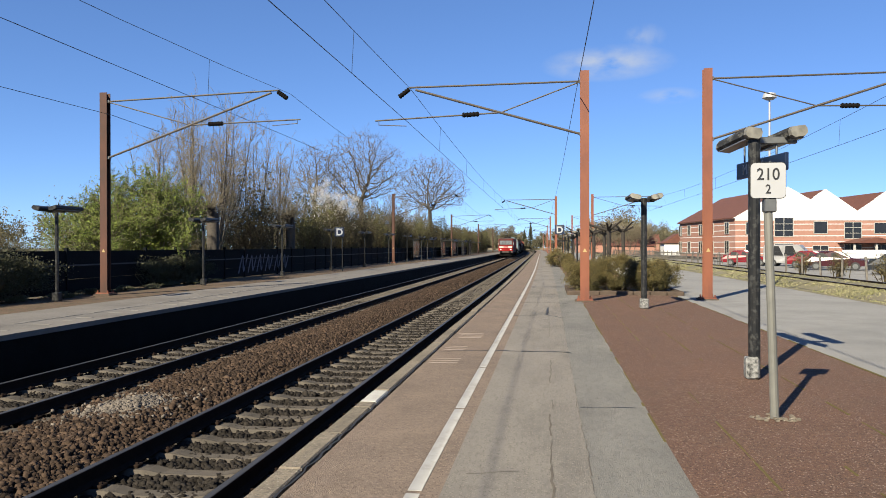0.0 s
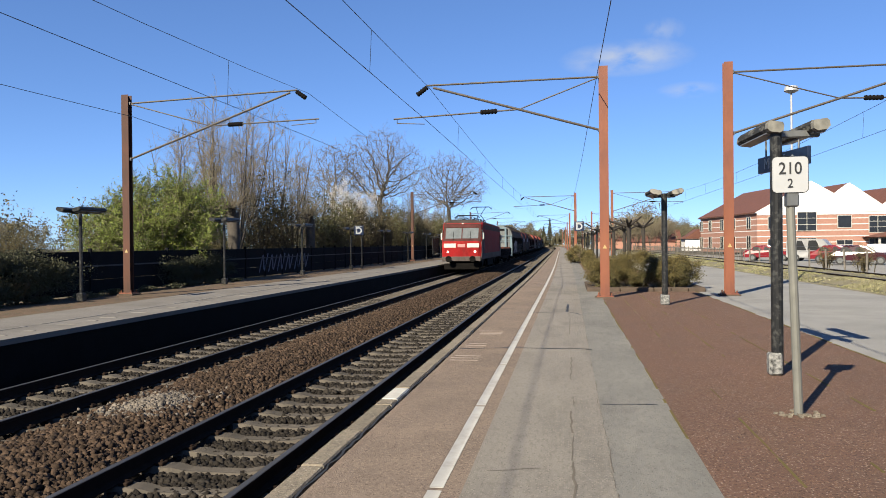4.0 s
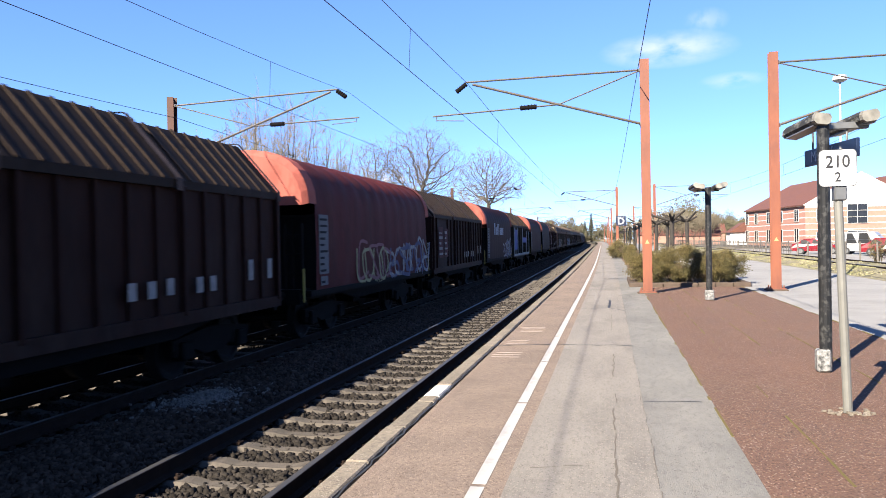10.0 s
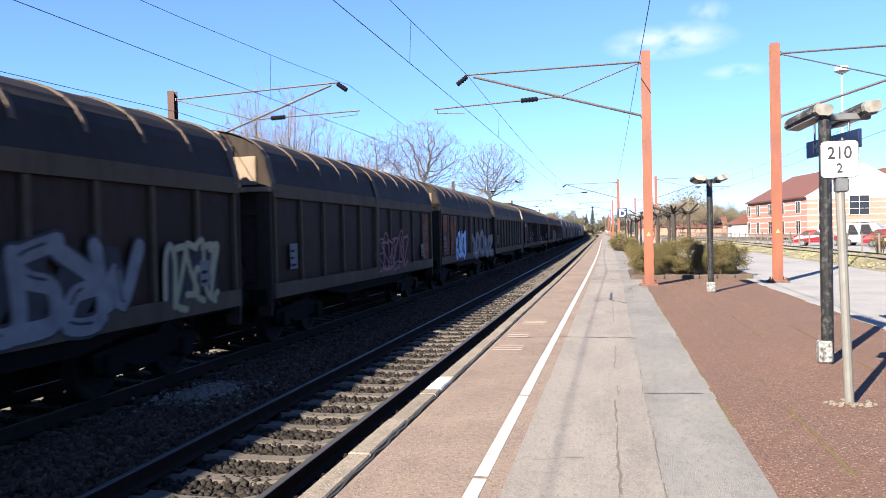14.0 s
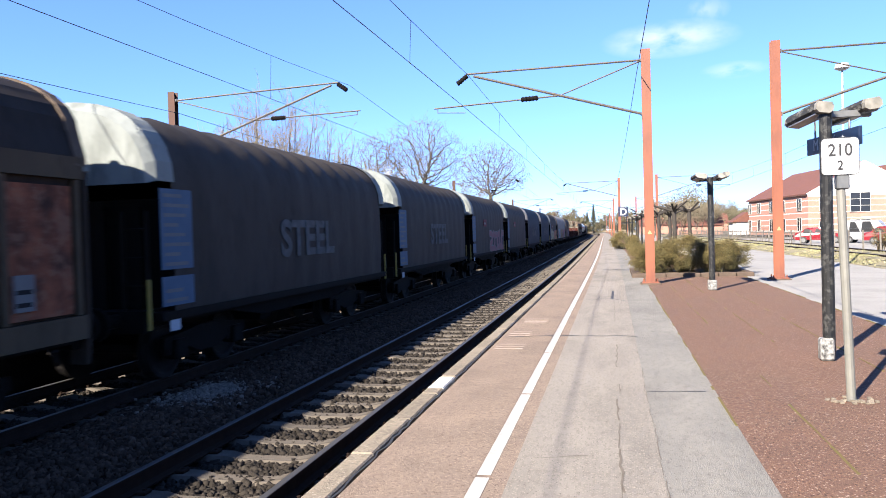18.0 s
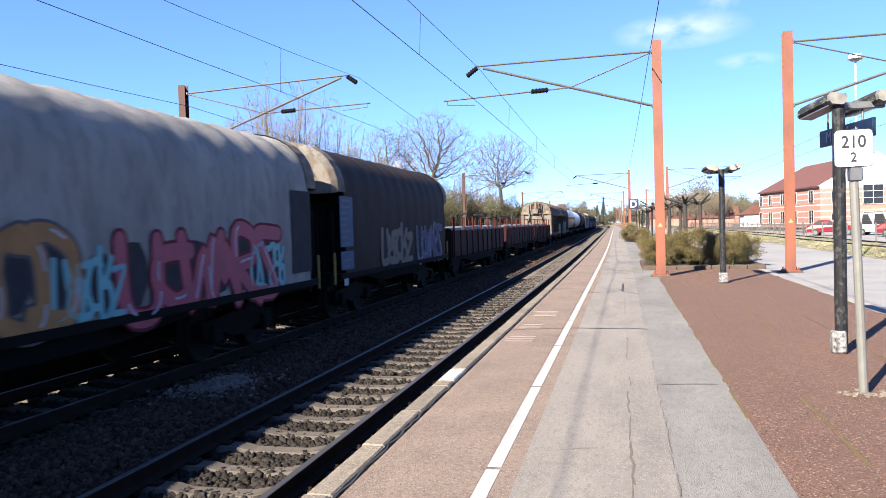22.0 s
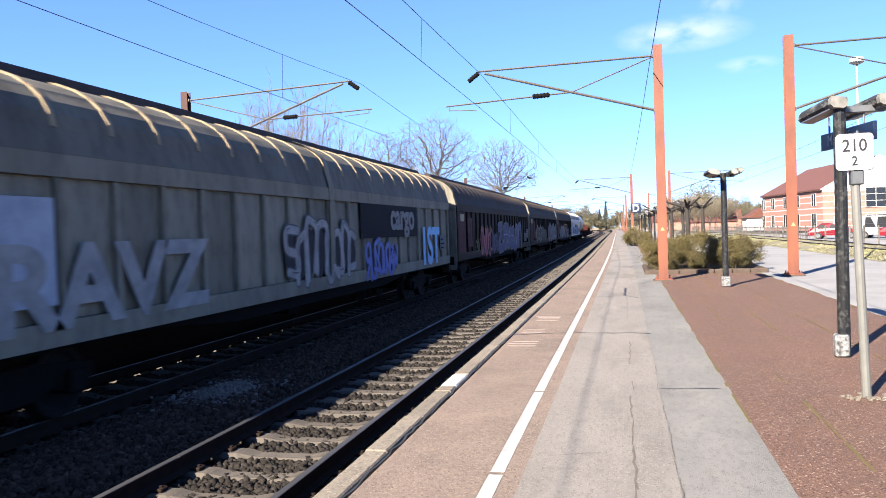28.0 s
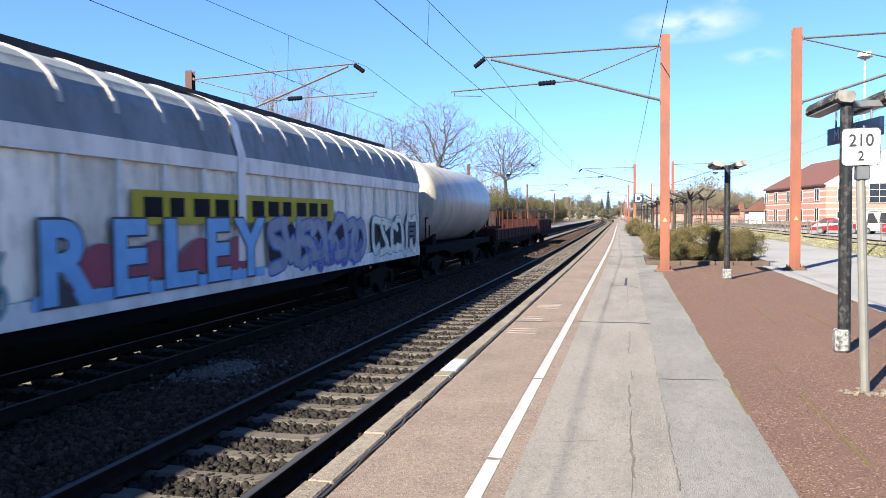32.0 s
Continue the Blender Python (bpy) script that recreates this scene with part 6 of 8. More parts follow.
G_TAN = mat("spray_tan", (0.14, 0.12, 0.085), None, 3, 0.7, spec=0.12)
G_AMBER = mat("faded_amber_panel", (0.20, 0.12, 0.025), (0.14, 0.085, 0.02), 3, 0.7, spec=0.12)
TARPBRIGHT = grimy_shaded("dusty_red_tarpaulin", (0.085, 0.020, 0.022), dirt=(0.09, 0.06, 0.05), amt=0.4)
FENCESPRAY = mat("faded_fence_spray", (0.10, 0.11, 0.15), (0.05, 0.055, 0.08), 3, 0.8)
RUSTPANEL = mat("orange_rust_panel", (0.190, 0.065, 0.034), (0.045, 0.02, 0.014), 2.5, 0.85, 0, 0.3, 30, stain=(0.02, 0.013, 0.011), stain_amt=0.9, stain_scale=2.2, spots=(0.16, 0.09, 0.06), spot_amt=0.5, spot_scale=6, spec=0.12)

MESHES = {}


def shared(key, build, material, smooth=False):
    if key not in MESHES:
        MESHES[key] = mesh_of(key, build(), material, smooth)
    return MESHES[key]


def wheel_bm():
    """One wheel with its flange, on the side of positive x; the other is its mirror."""
    bm = B()
    prof = ((0.655, 0.44), (0.66, 0.49), (0.69, 0.49), (0.705, 0.46), (0.835, 0.452), (0.835, 0.38), (0.79, 0.33), (0.79, 0.16), (0.86, 0.13), (0.86, 0.03))
    loft(bm, [[(x, r * math.cos(2 * math.pi * i / 20), 0.46 + r * math.sin(2 * math.pi * i / 20)) for i in range(20)] for x, r in prof])
    return bm


def axle_bm():
    return rod(B(), (-0.9, 0, 0.46), (0.9, 0, 0.46), 0.08, 8)


def wheels(bogie, dy, k=(1, 1, 1, 1)):
    m = pose(0, dy, 0) @ Matrix.Diagonal(k)
    part("axle", shared("axle", axle_bm, STEELD), None, bogie, at=m)
    part("wheel", shared("wheel", wheel_bm, WHEELM), None, bogie, at=m)
    part("wheel", shared("wheel", wheel_bm, WHEELM), None, bogie, at=m @ pose(0, 0, 0, 0, 0, 180))


def bogie_bm():
    bm = B()
    for s in (-1, 1):
        x = s * 1.0
        loft(bm, [[(x - 0.06, y, z0), (x - 0.06, y, z1), (x + 0.06, y, z1), (x + 0.06, y, z0)] for y, z0, z1 in
                  ((-1.25, 0.50, 0.66), (-0.6, 0.46, 0.72), (-0.3, 0.34, 0.76), (0.3, 0.34, 0.76), (0.6, 0.46, 0.72), (1.25, 0.50, 0.66))])
        for y in (-0.9, 0.9):
            box(bm, x - 0.12, x + 0.14, y - 0.16, y + 0.16, 0.32, 0.62, 0.03)
            for dy in (-0.24, 0.24):
                rod(bm, (x, y + dy, 0.40), (x, y + dy, 0.62), 0.07, 8)
    box(bm, -1.0, 1.0, -0.25, 0.25, 0.45, 0.72)
    return bm


def buffer_bm():
    bm = B()
    rod(bm, (0, 0, 0), (0, -0.35, 0), 0.10, 10)
    rod(bm, (0, -0.35, 0), (0, -0.56, 0), 0.075, 10)
    rod(bm, (0, -0.56, 0), (0, -0.62, 0), 0.23, 14)
    return bm


def running_gear(t, length, bogie_at, axles=False, beam_z=(0.92, 1.16), solebar=True):
    """Bogies, frame, buffers, coupling of a wagon that is length long over its buffers."""
    hb = length / 2 - 0.62
    if solebar:
        for s in (-1, 1):
            bm = B()
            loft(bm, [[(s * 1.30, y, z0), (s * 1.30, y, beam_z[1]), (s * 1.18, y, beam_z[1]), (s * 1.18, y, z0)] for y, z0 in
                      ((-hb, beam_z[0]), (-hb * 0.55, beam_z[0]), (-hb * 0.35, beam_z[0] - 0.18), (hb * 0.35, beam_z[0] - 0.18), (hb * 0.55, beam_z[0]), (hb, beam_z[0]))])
            part("solebar", bm, SHADEBLACK, t)
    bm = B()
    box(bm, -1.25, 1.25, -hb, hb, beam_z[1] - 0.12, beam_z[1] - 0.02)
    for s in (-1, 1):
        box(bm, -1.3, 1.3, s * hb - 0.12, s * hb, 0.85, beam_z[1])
    part("underframe", bm, SHADEBLACK, t)
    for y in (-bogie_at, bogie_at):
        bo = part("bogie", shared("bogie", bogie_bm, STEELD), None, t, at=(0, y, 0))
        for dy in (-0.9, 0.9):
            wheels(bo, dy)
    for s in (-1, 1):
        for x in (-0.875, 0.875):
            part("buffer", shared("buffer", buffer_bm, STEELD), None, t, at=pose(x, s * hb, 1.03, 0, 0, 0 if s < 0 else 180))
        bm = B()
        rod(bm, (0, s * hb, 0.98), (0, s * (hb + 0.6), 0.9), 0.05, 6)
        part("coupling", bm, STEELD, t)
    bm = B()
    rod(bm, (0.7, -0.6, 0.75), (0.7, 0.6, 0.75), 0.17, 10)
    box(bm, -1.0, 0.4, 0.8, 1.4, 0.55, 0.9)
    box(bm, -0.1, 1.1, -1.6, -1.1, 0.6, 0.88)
    part("brake_gear", bm, SHADEBLACK, t)
    return hb


def labels(t, x, items):
    """Printed panels on the near side: (y, z, w, h, material)."""
    for y, z, w, h, m in items:
        bm = B()
        box(bm, x, x + 0.006, y - w / 2, y + w / 2, z, z + h)
        p = part("label_panel", bm, m, t, "printed label panel")
        if m is LABELW or m is LABELBLUE:
            for k in range(max(1, int(h / 0.14))):
                bm = B()
                box(bm, x + 0.006, x + 0.009, y - w * 0.4, y + w * random.uniform(0.0, 0.4), z + 0.05 + k * 0.14, z + 0.10 + k * 0.14)
                part("print_bar", bm, LABELB if m is LABELW else LABELW, p)


def smooth_line(pts, steps=5):
    """A curve through the points."""
    fine, n = [], len(pts)
    for i in range(n - 1):
        p0, p1, p2, p3 = (Vector(pts[max(0, min(n - 1, i + k))]) for k in (-1, 0, 1, 2))
        for j in range(steps):
            u = j / steps
            fine.append(0.5 * (2 * p1 + (p2 - p0) * u + (2 * p0 - 5 * p1 + 4 * p2 - p3) * u * u + (3 * p1 - p0 - 3 * p2 + p3) * u ** 3))
    fine.append(Vector(pts[-1]))
    return fine


def ribbon(bm, pts, w, x, round_ends=True):
    """A flat sprayed line of even width with rounded ends, lying on the plane x."""
    if round_ends and len(pts) > 1:
        for q, r in ((pts[0], pts[1]), (pts[-1], pts[-2])):
            a0 = math.atan2(q[1] - r[1], q[0] - r[0])
            bm.faces.new([bm.verts.new((x, q[0] + w / 2 * math.cos(a0 + a), q[1] + w / 2 * math.sin(a0 + a))) for a in (-1.571, -0.9, -0.35, 0.35, 0.9, 1.571)])
    prev = None
    for i, (y, z) in enumerate(pts):
        a, b = pts[max(0, i - 1)], pts[min(len(pts) - 1, i + 1)]
        t = Vector((b[0] - a[0], b[1] - a[1]))
        t = t.normalized() if t.length > 1e-6 else Vector((1, 0))
        cur = [bm.verts.new((x, y - t.y * w / 2, z + t.x * w / 2)), bm.verts.new((x, y + t.y * w / 2, z - t.x * w / 2))]
        if prev:
            bm.faces.new((prev[0], prev[1], cur[1], cur[0]))
        prev = cur


def strokes(t, pts, weight, x, material, name="graffiti"):
    """One sprayed stroke, smoothed through its points."""
    bm = B()
    ribbon(bm, [(p.x, p.y) for p in smooth_line(pts)], weight, x)
    return part(name, bm, material, t, "sprayed graffiti stroke")


# bent and looped strokes in a unit square, out of which abstract sprayed shapes are put together
SHAPES = (((0.1, 0.05), (0.12, 0.9), (0.5, 1.0), (0.85, 0.8), (0.8, 0.05)), ((0.9, 0.85), (0.4, 1.0), (0.08, 0.6), (0.2, 0.1), (0.9, 0.12)),
          ((0.85, 0.95), (0.2, 0.85), (0.25, 0.55), (0.8, 0.45), (0.75, 0.1), (0.1, 0.05)), ((0.05, 0.95), (0.3, 0.1), (0.5, 0.7), (0.7, 0.08), (0.95, 0.95)),
          ((0.12, 0.0), (0.1, 0.95), (0.75, 0.9), (0.7, 0.55), (0.2, 0.5), (0.9, 0.0)), ((0.5, 0.02), (0.08, 0.3), (0.15, 0.85), (0.6, 1.0), (0.92, 0.6), (0.75, 0.12), (0.45, 0.05)),
          ((0.1, 0.9), (0.9, 0.92), (0.55, 0.5), (0.12, 0.08), (0.95, 0.06)))


def tagging(t, x, y0, y1, z0, z1, fill, outline, seed, letters=6, weight=0.26):
    """Sprayed shapes on a wagon's side: fat rounded strokes with an outline, or loose scribbles; nothing to be read."""
    rng = random.Random(seed)
    letters = int(letters * 1.35)
    h, lw = z1 - z0, (y1 - y0) / letters
    edge = outline or FADED
    cloud_bm, edge_bm, fill_bm, mark_bm = B(), B(), B(), B()
    for k in range(letters):
        shape = rng.choice(SHAPES)
        ya, za = y0 + lw * (k + rng.uniform(-0.08, 0.08)), z0 + h * rng.uniform(0.0, 0.10)
        sy, sz, slant = lw * rng.uniform(1.1, 1.6), h * rng.uniform(0.78, 1.0), rng.uniform(-0.12, 0.16) * lw
        fu, fv = rng.random() < 0.5, rng.random() < 0.5
        pts = [(ya + sy * ((1 - u if fu else u) + rng.uniform(-0.1, 0.1)) + slant * v, za + sz * ((1 - v if fv else v) + rng.uniform(-0.1, 0.1))) for u, v in shape]
        line_ = [(p.x, p.y) for p in smooth_line(pts)]
        w = min(lw, h) * (0.34 if outline else 0.12)
        lay = 0.0012 * (k % 2)
        if outline:
            c = Vector((ya + lw * 0.5, za + sz * 0.5))
            m = 12
            cloud_bm.faces.new([cloud_bm.verts.new((x + 0.0025 + lay * 0.5, c.x + lw * 0.52 * rng.uniform(0.85, 1.15) * math.cos(6.2832 * i / m), c.y + sz * 0.48 * rng.uniform(0.85, 1.12) * math.sin(6.2832 * i / m))) for i in range(m)])
            ribbon(edge_bm, line_, w * 1.38, x + 0.0045 + lay)
            ribbon(fill_bm, line_, w, x + 0.0075 + lay)
            for q in range(2):
                i = rng.randrange(2, len(line_) - 4)
                ribbon(mark_bm, [(a + w * 0.16, b + w * 0.16) for a, b in line_[i:i + 4]], w * 0.16, x + 0.0105)
        else:
            ribbon(fill_bm, line_, w, x + 0.005 + lay)
    if outline:
        tagged(part("graffiti_ground", cloud_bm, FADED, t, "faded sprayed patch"), kind="stuff")
        part("graffiti_outline", edge_bm, edge, t, "sprayed graffiti outline")
        part("graffiti", fill_bm, fill, t, "fat rounded sprayed strokes")
        tagged(part("graffiti_mark", mark_bm, edge if rng.random() < 0.5 else NAMEW, t, "thin sprayed highlights"), kind="stuff")
    else:
        part("graffiti", fill_bm, fill, t, "loose sprayed scribble")
        for q in (cloud_bm, edge_bm, mark_bm):
            q.free()


NAMEW = mat("white_name_print", (0.30, 0.33, 0.37), (0.20, 0.22, 0.26), 3, 0.7, spec=0.12)
FADED = mat("faded_grey_spray", (0.029, 0.030, 0.032), (0.022, 0.022, 0.024), 3, 0.8, spec=0.12)


def word(t, body, size, x, y, z, material, label="", squash=1.0):
    me = lettering(body, size, 0.003, size * 0.035)
    me.materials.append(material)
    return part("lettering", me, None, t, label or "sprayed lettering", at=Matrix.Translation((x, y, z)) @ SIDE @ Matrix.Diagonal((squash, 1, 1, 1)))


def logo_bars(t, x, y0, y1, z, h, material, n=7):
    """A company name as plain upright bars, a few taller than the rest."""
    w = (y1 - y0) / n
    for k in range(n):
        bm = B()
        box(bm, x, x + 0.005, y0 + k * w, y0 + k * w + w * (0.38 if k in (2, 3) else 0.66), z, z + h * (1.0 if k in (0, 2, 3) else 0.66), 0.002)
        part("name_bar", bm, material, t, "plain pale bar in place of a letter")


def tarp_wagon(length, tarp, cap, label, top=4.12, sag=0.018):
    """A tarpaulin-hooded coil wagon with rigid end hoods."""
    t = thing("tarpaulin_wagon", label, "goods wagon", "goods train")
    hb = running_gear(t, length, length / 2 - 2.6 if length < 15 else length / 2 - 3.2)
    hw, z0, zs = 1.46, 1.10, 2.95
    half = [(hw, z0), (hw + 0.02, 1.9), (hw, zs)]
    for k in range(1, 8):
        a = radians(90 * k / 7.5)
        half.append((hw * math.cos(a) ** 0.8, zs + (top - zs) * math.sin(a) ** 0.9))
    pr = half + [(0, top)] + [(-x, z) for x, z in reversed(half)]
    ye = hb - 0.05
    bm = B()
    bows = max(8, int(length * 0.95))
    rings = []
    n = bows * 4
    for i in range(n + 1):
        y = -ye + 0.35 + (2 * ye - 0.7) * i / n
        s = sag * (1 - math.cos(2 * math.pi * i / 4)) * 0.5
        rings.append([(x * (1 - s * 0.5), y, z - (s * 3.4 * min(1, (z - 2.5) / 0.6) if z > 2.5 else 0) * (1 + 0.7 * math.sin(i * 1.7 + x))) for x, z in pr])
    loft(bm, rings, False)
    part("tarpaulin", bm, tarp, t, smooth=True)
    for s in (-1, 1):
        bm = B()
        hood = [(x * 1.012, z + 0.02) for x, z in pr if z >= zs - 0.45]
        k = len(hood)
        r0 = [(x, s * (ye - 0.40), z) for x, z in hood]
        r1 = [(x, s * (ye + 0.02), z) for x, z in hood]
        r2 = [(x * 0.93, s * (ye + 0.14), zs - 0.43 + (z - zs + 0.43) * 0.92) for x, z in hood]
        loft(bm, [r0, r1, r2], False)
        bm.faces.new([bm.verts.new(p) for p in r2])
        part("end_hood", bm, cap, t, smooth=False)
        # End wall and posts below the hood coloured black for the shade there.
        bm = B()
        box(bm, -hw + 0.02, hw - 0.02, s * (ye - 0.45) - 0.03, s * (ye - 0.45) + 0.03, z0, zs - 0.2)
        part("end_wall", bm, SHADEBLACK, t)
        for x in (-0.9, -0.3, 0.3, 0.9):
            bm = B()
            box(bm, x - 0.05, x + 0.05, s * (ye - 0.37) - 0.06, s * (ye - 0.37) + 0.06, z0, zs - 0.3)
            part("end_post", bm, SHADEBLACK, t)
        bm = B()
        for x in (hw - 0.12, hw - 0.5):
            rod(bm, (x, s * (ye + 0.10), z0), (x, s * (ye + 0.10), zs - 0.4), 0.03, 6)
        for z in (1.5, 1.9, 2.3):
            rod(bm, (hw - 0.5, s * (ye + 0.1), z), (hw - 0.12, s * (ye + 0.1), z), 0.018, 5)
        part("ladder", bm, STEELD, t)
        bm = B()
        box(bm, hw - 0.07, hw - 0.03, s * (ye + 0.2) - 0.02, s * (ye + 0.2) + 0.02, 0.9, 1.6)
        part("shunter_handle", bm, YELLOW, t, "faded yellow shunter's handle")
    bm = B()
    box(bm, -hw - 0.03, hw + 0.03, -ye, ye, z0 - 0.10, z0 + 0.02)
    part("side_sill", bm, STEELD, t)
    t["half"] = ye
    return t, hw, ye


def walled_wagon(length, doors, ribs, panel, frame_m, roof_m, rib_m, end_m, label, top=4.28, ridge=True, band=None, high_eave=3.05, end_panel=None):
    """A sliding-wall wagon: framed side panels, curved ribbed roof."""
    t = thing("sliding_wall_wagon", label, "goods wagon", "goods train")
    hb = running_gear(t, length, length / 2 - 3.4 if length > 18 else length / 2 - 2.7)
    ye = hb - 0.02
    hw, z0, ze = 1.40, 1.10, high_eave
    # eaves band and roof arch
    arch = [(hw + 0.03, ze), (hw + 0.02, ze + 0.12), (hw - 0.06, ze + 0.40)]
    for k in range(1, 7):
        a = radians(90 * k / 7)
        arch.append(((hw - 0.06) * math.cos(a), ze + 0.40 + (top - ze - 0.40) * math.sin(a)))
    full = arch + [(0, top)] + [(-x, z) for x, z in reversed(arch)]
    bm = B()
    loft(bm, [[(x, y, z) for x, z in full] for y in (-ye, ye)], True, True)
    part("roof", bm, roof_m, t, smooth=False)
    for s in (-1, 1):
        bm = B()
        box(bm, s * hw - 0.03, s * hw + 0.045, -ye, ye, ze - 0.16, ze + 0.10)
        part("eaves_rail", bm, band or frame_m, t)
        bm = B()
        box(bm, s * hw - 0.04, s * hw + 0.04, -ye, ye, z0 - 0.12, z0 + 0.16)
        part("sill_rail", bm, band or frame_m, t)
        bm = B()
        box(bm, s * (hw - 0.07) - 0.02, s * (hw - 0.07) + 0.02, -ye + 0.02, ye - 0.02, z0, ze)
        part("wall_sheet", bm, panel, t)
    wdoor = 2 * ye / doors
    bay = (wdoor - 0.20) / (ribs // doors)

    def pillow():
        b2 = B()
        hb2 = bay / 2 - 0.05
        rows = []
        for f in (-1.0, -0.92, -0.6, 0.0, 0.6, 0.92, 1.0):
            d = 0.028 * (1 - abs(f) ** 3)
            rows.append([(dx, f * hb2, z) for dx, z in ((0.0, z0 + 0.17), (d * 0.7, z0 + 0.24), (d, (z0 + ze) / 2), (d * 0.7, ze - 0.24), (0.0, ze - 0.17))])
        return loft(b2, rows, False, False)
    bay_panel = shared("bay%.3f%s%.2f" % (bay, panel.name, ze), pillow, panel, True)
    for d in range(doors):
        for k in range(ribs // doors):
            part("wall_panel", bay_panel, None, t, at=(hw - 0.045, -ye + d * wdoor + 0.10 + bay * (k + 0.5), 0))
    post = shared("post%.2f" % ze + frame_m.name, lambda: box(B(), -0.05, 0.035, -0.045, 0.045, z0 + 0.16, ze - 0.16, 0.012), frame_m)
    for d in range(doors):
        y0 = -ye + d * wdoor
        nr = ribs // doors
        for k in range(nr + 1):
            y = y0 + 0.10 + (wdoor - 0.20) * k / nr
            part("wall_post", post, None, t, at=(hw, y, 0))
            if k % 3 == 0:
                part("wall_post", post, None, t, at=pose(-hw, y, 0, 0, 0, 180))
    if ridge:
        bm = B()
        extrude_y(bm, [(-0.42, top - 0.05), (-0.40, top + 0.10), (0.40, top + 0.10), (0.42, top - 0.05)], -ye + 0.15, ye - 0.15)
        part("ridge_cap", bm, LOCOROOF, t, "dark flat ridge cap")
    arc_half = arch[2:] + ([] if ridge else [(0, top)])

    def rib():
        b2 = B()
        loft(b2, [[(x + 0.012, y, z + 0.025) for x, z in arc_half] for y in (-0.035, 0.035)], False, False)
        loft(b2, [[(x + 0.012, -0.035, z + 0.025) for x, z in arc_half], [(x - 0.02, -0.035, z - 0.02) for x, z in arc_half]], False, False)
        loft(b2, [[(x + 0.012, 0.035, z + 0.025) for x, z in arc_half], [(x - 0.02, 0.035, z - 0.02) for x, z in arc_half]], False, False)
        return b2
    rm = shared("rib%.2f%d%s" % (ze, ridge, rib_m.name), rib, rib_m)
    nr = max(6, ribs)
    for k in range(nr + 1):
        part("roof_rib", rm, None, t, at=(0, -ye + 0.12 + (2 * ye - 0.24) * k / nr, 0))
    for d in range(1, doors):
        bm = B()
        y = -ye + d * wdoor
        loft(bm, [[(x + 0.035, yv, z + 0.04) for x, z in [(hw + 0.01, z0)] + arch] for yv in (y - 0.13, y + 0.13)], False)
        part("door_joint", bm, frame_m, t)
    # ends: sheets, ledges, posts, gear box, straps and hand wheel
    for s in (-1, 1):
        def at(y0, y1):
            return (min(s * (ye + y0), s * (ye + y1)), max(s * (ye + y0), s * (ye + y1)))
        bm = B()
        e = [(x * 0.985, z - 0.02) for x, z in [(hw, z0)] + arch] + [(0, top - 0.02)]
        full_e = e + [(-x, z) for x, z in reversed(e[:-1])]
        bm.faces.new([bm.verts.new((x, s * (ye + 0.015), z)) for x, z in full_e])
        # Ends coupled behind a wagon get dark lower parts for its shade.
        part("end_wall", bm, end_panel or (FRAMED if end_m in (CAPWHITE, CAPTAN) else end_m), t)
        low_m = FRAMED if end_m in (CAPWHITE, CAPTAN) else end_m
        if end_m in (CAPWHITE, CAPTAN):
            bm = B()
            box(bm, -hw + 0.01, hw - 0.01, *at(0.02, 0.03), z0, ze - 0.5)
            part("lower_end_sheet", bm, FRAMED, t, "dark lower end sheet")
            for x0, x1, zt in ((0.5, 1.12, 0.62), (-1.12, -0.7, 0.62), (-0.3, 0.2, 0.95)):
                bm = B()
                box(bm, x0, x1, *at(0.02, 0.05), ze + 0.08, ze + zt, 0.01)
                part("upper_end_plate", bm, end_m, t, "pale upper end plate")
        bm = B()
        box(bm, -hw - 0.02, hw + 0.02, *at(0.02, 0.16), ze - 0.06, ze + 0.03, 0.012)
        part("end_ledge", bm, end_m, t)
        for z in (ze - 0.45, z0 + 0.25):
            bm = B()
            box(bm, -hw + 0.04, hw - 0.04, *at(0.02, 0.09), z - 0.05, z + 0.05, 0.012)
            part("end_ledge", bm, low_m, t)
        for x in () if end_panel else (-0.62, 0.62):
            bm = B()
            box(bm, x - 0.07, x + 0.07, *at(0.03, 0.14), z0 - 0.2, ze - 0.06, 0.015)
            part("end_post", bm, low_m, t)
            bm = B()
            box(bm, x - 0.05, x + 0.05, *at(0.02, 0.05), ze + 0.03, top - 0.32, 0.01)
            part("end_seam", bm, LABELB, t)
            bm = B()
            rod(bm, (x * 0.55, s * (ye + 0.10), top - 0.16), (x * 0.55, s * (ye + 0.16), top - 0.16), 0.13, 14)
            part("pulley", bm, end_m, t)
            bm = B()
            rod(bm, (x * 0.55, s * (ye + 0.2), top - 0.2), (x * 0.85, s * (ye + 0.24), ze - 0.2), 0.035, 6)
            rod(bm, (x * 0.85, s * (ye + 0.24), ze - 0.2), (x * 1.5, s * (ye + 0.2), z0 + 0.45), 0.035, 6)
            part("strap", bm, STEELD, t, "dark hanging strap")
        for x in (-hw + 0.14, hw - 0.14):
            bm = B()
            loft(bm, [[(x - 0.12, yy, z0 - 0.45), (x + 0.12, yy, z0 - 0.45), (x + 0.15, yy, z0), (x + 0.15, yy, ze - 0.06), (x - 0.12, yy, ze - 0.06), (x - 0.16, yy, z0)] for yy in at(0.03, 0.10)])
            part("corner_post", bm, low_m, t)
        if end_panel:
            for z in (ze + 0.02, ze - 0.68):
                bm = B()
                box(bm, -hw + 0.04, hw - 0.04, *at(0.02, 0.12), z - 0.035, z + 0.035, 0.012)
                part("end_ledge", bm, end_m, t)
            bm = B()
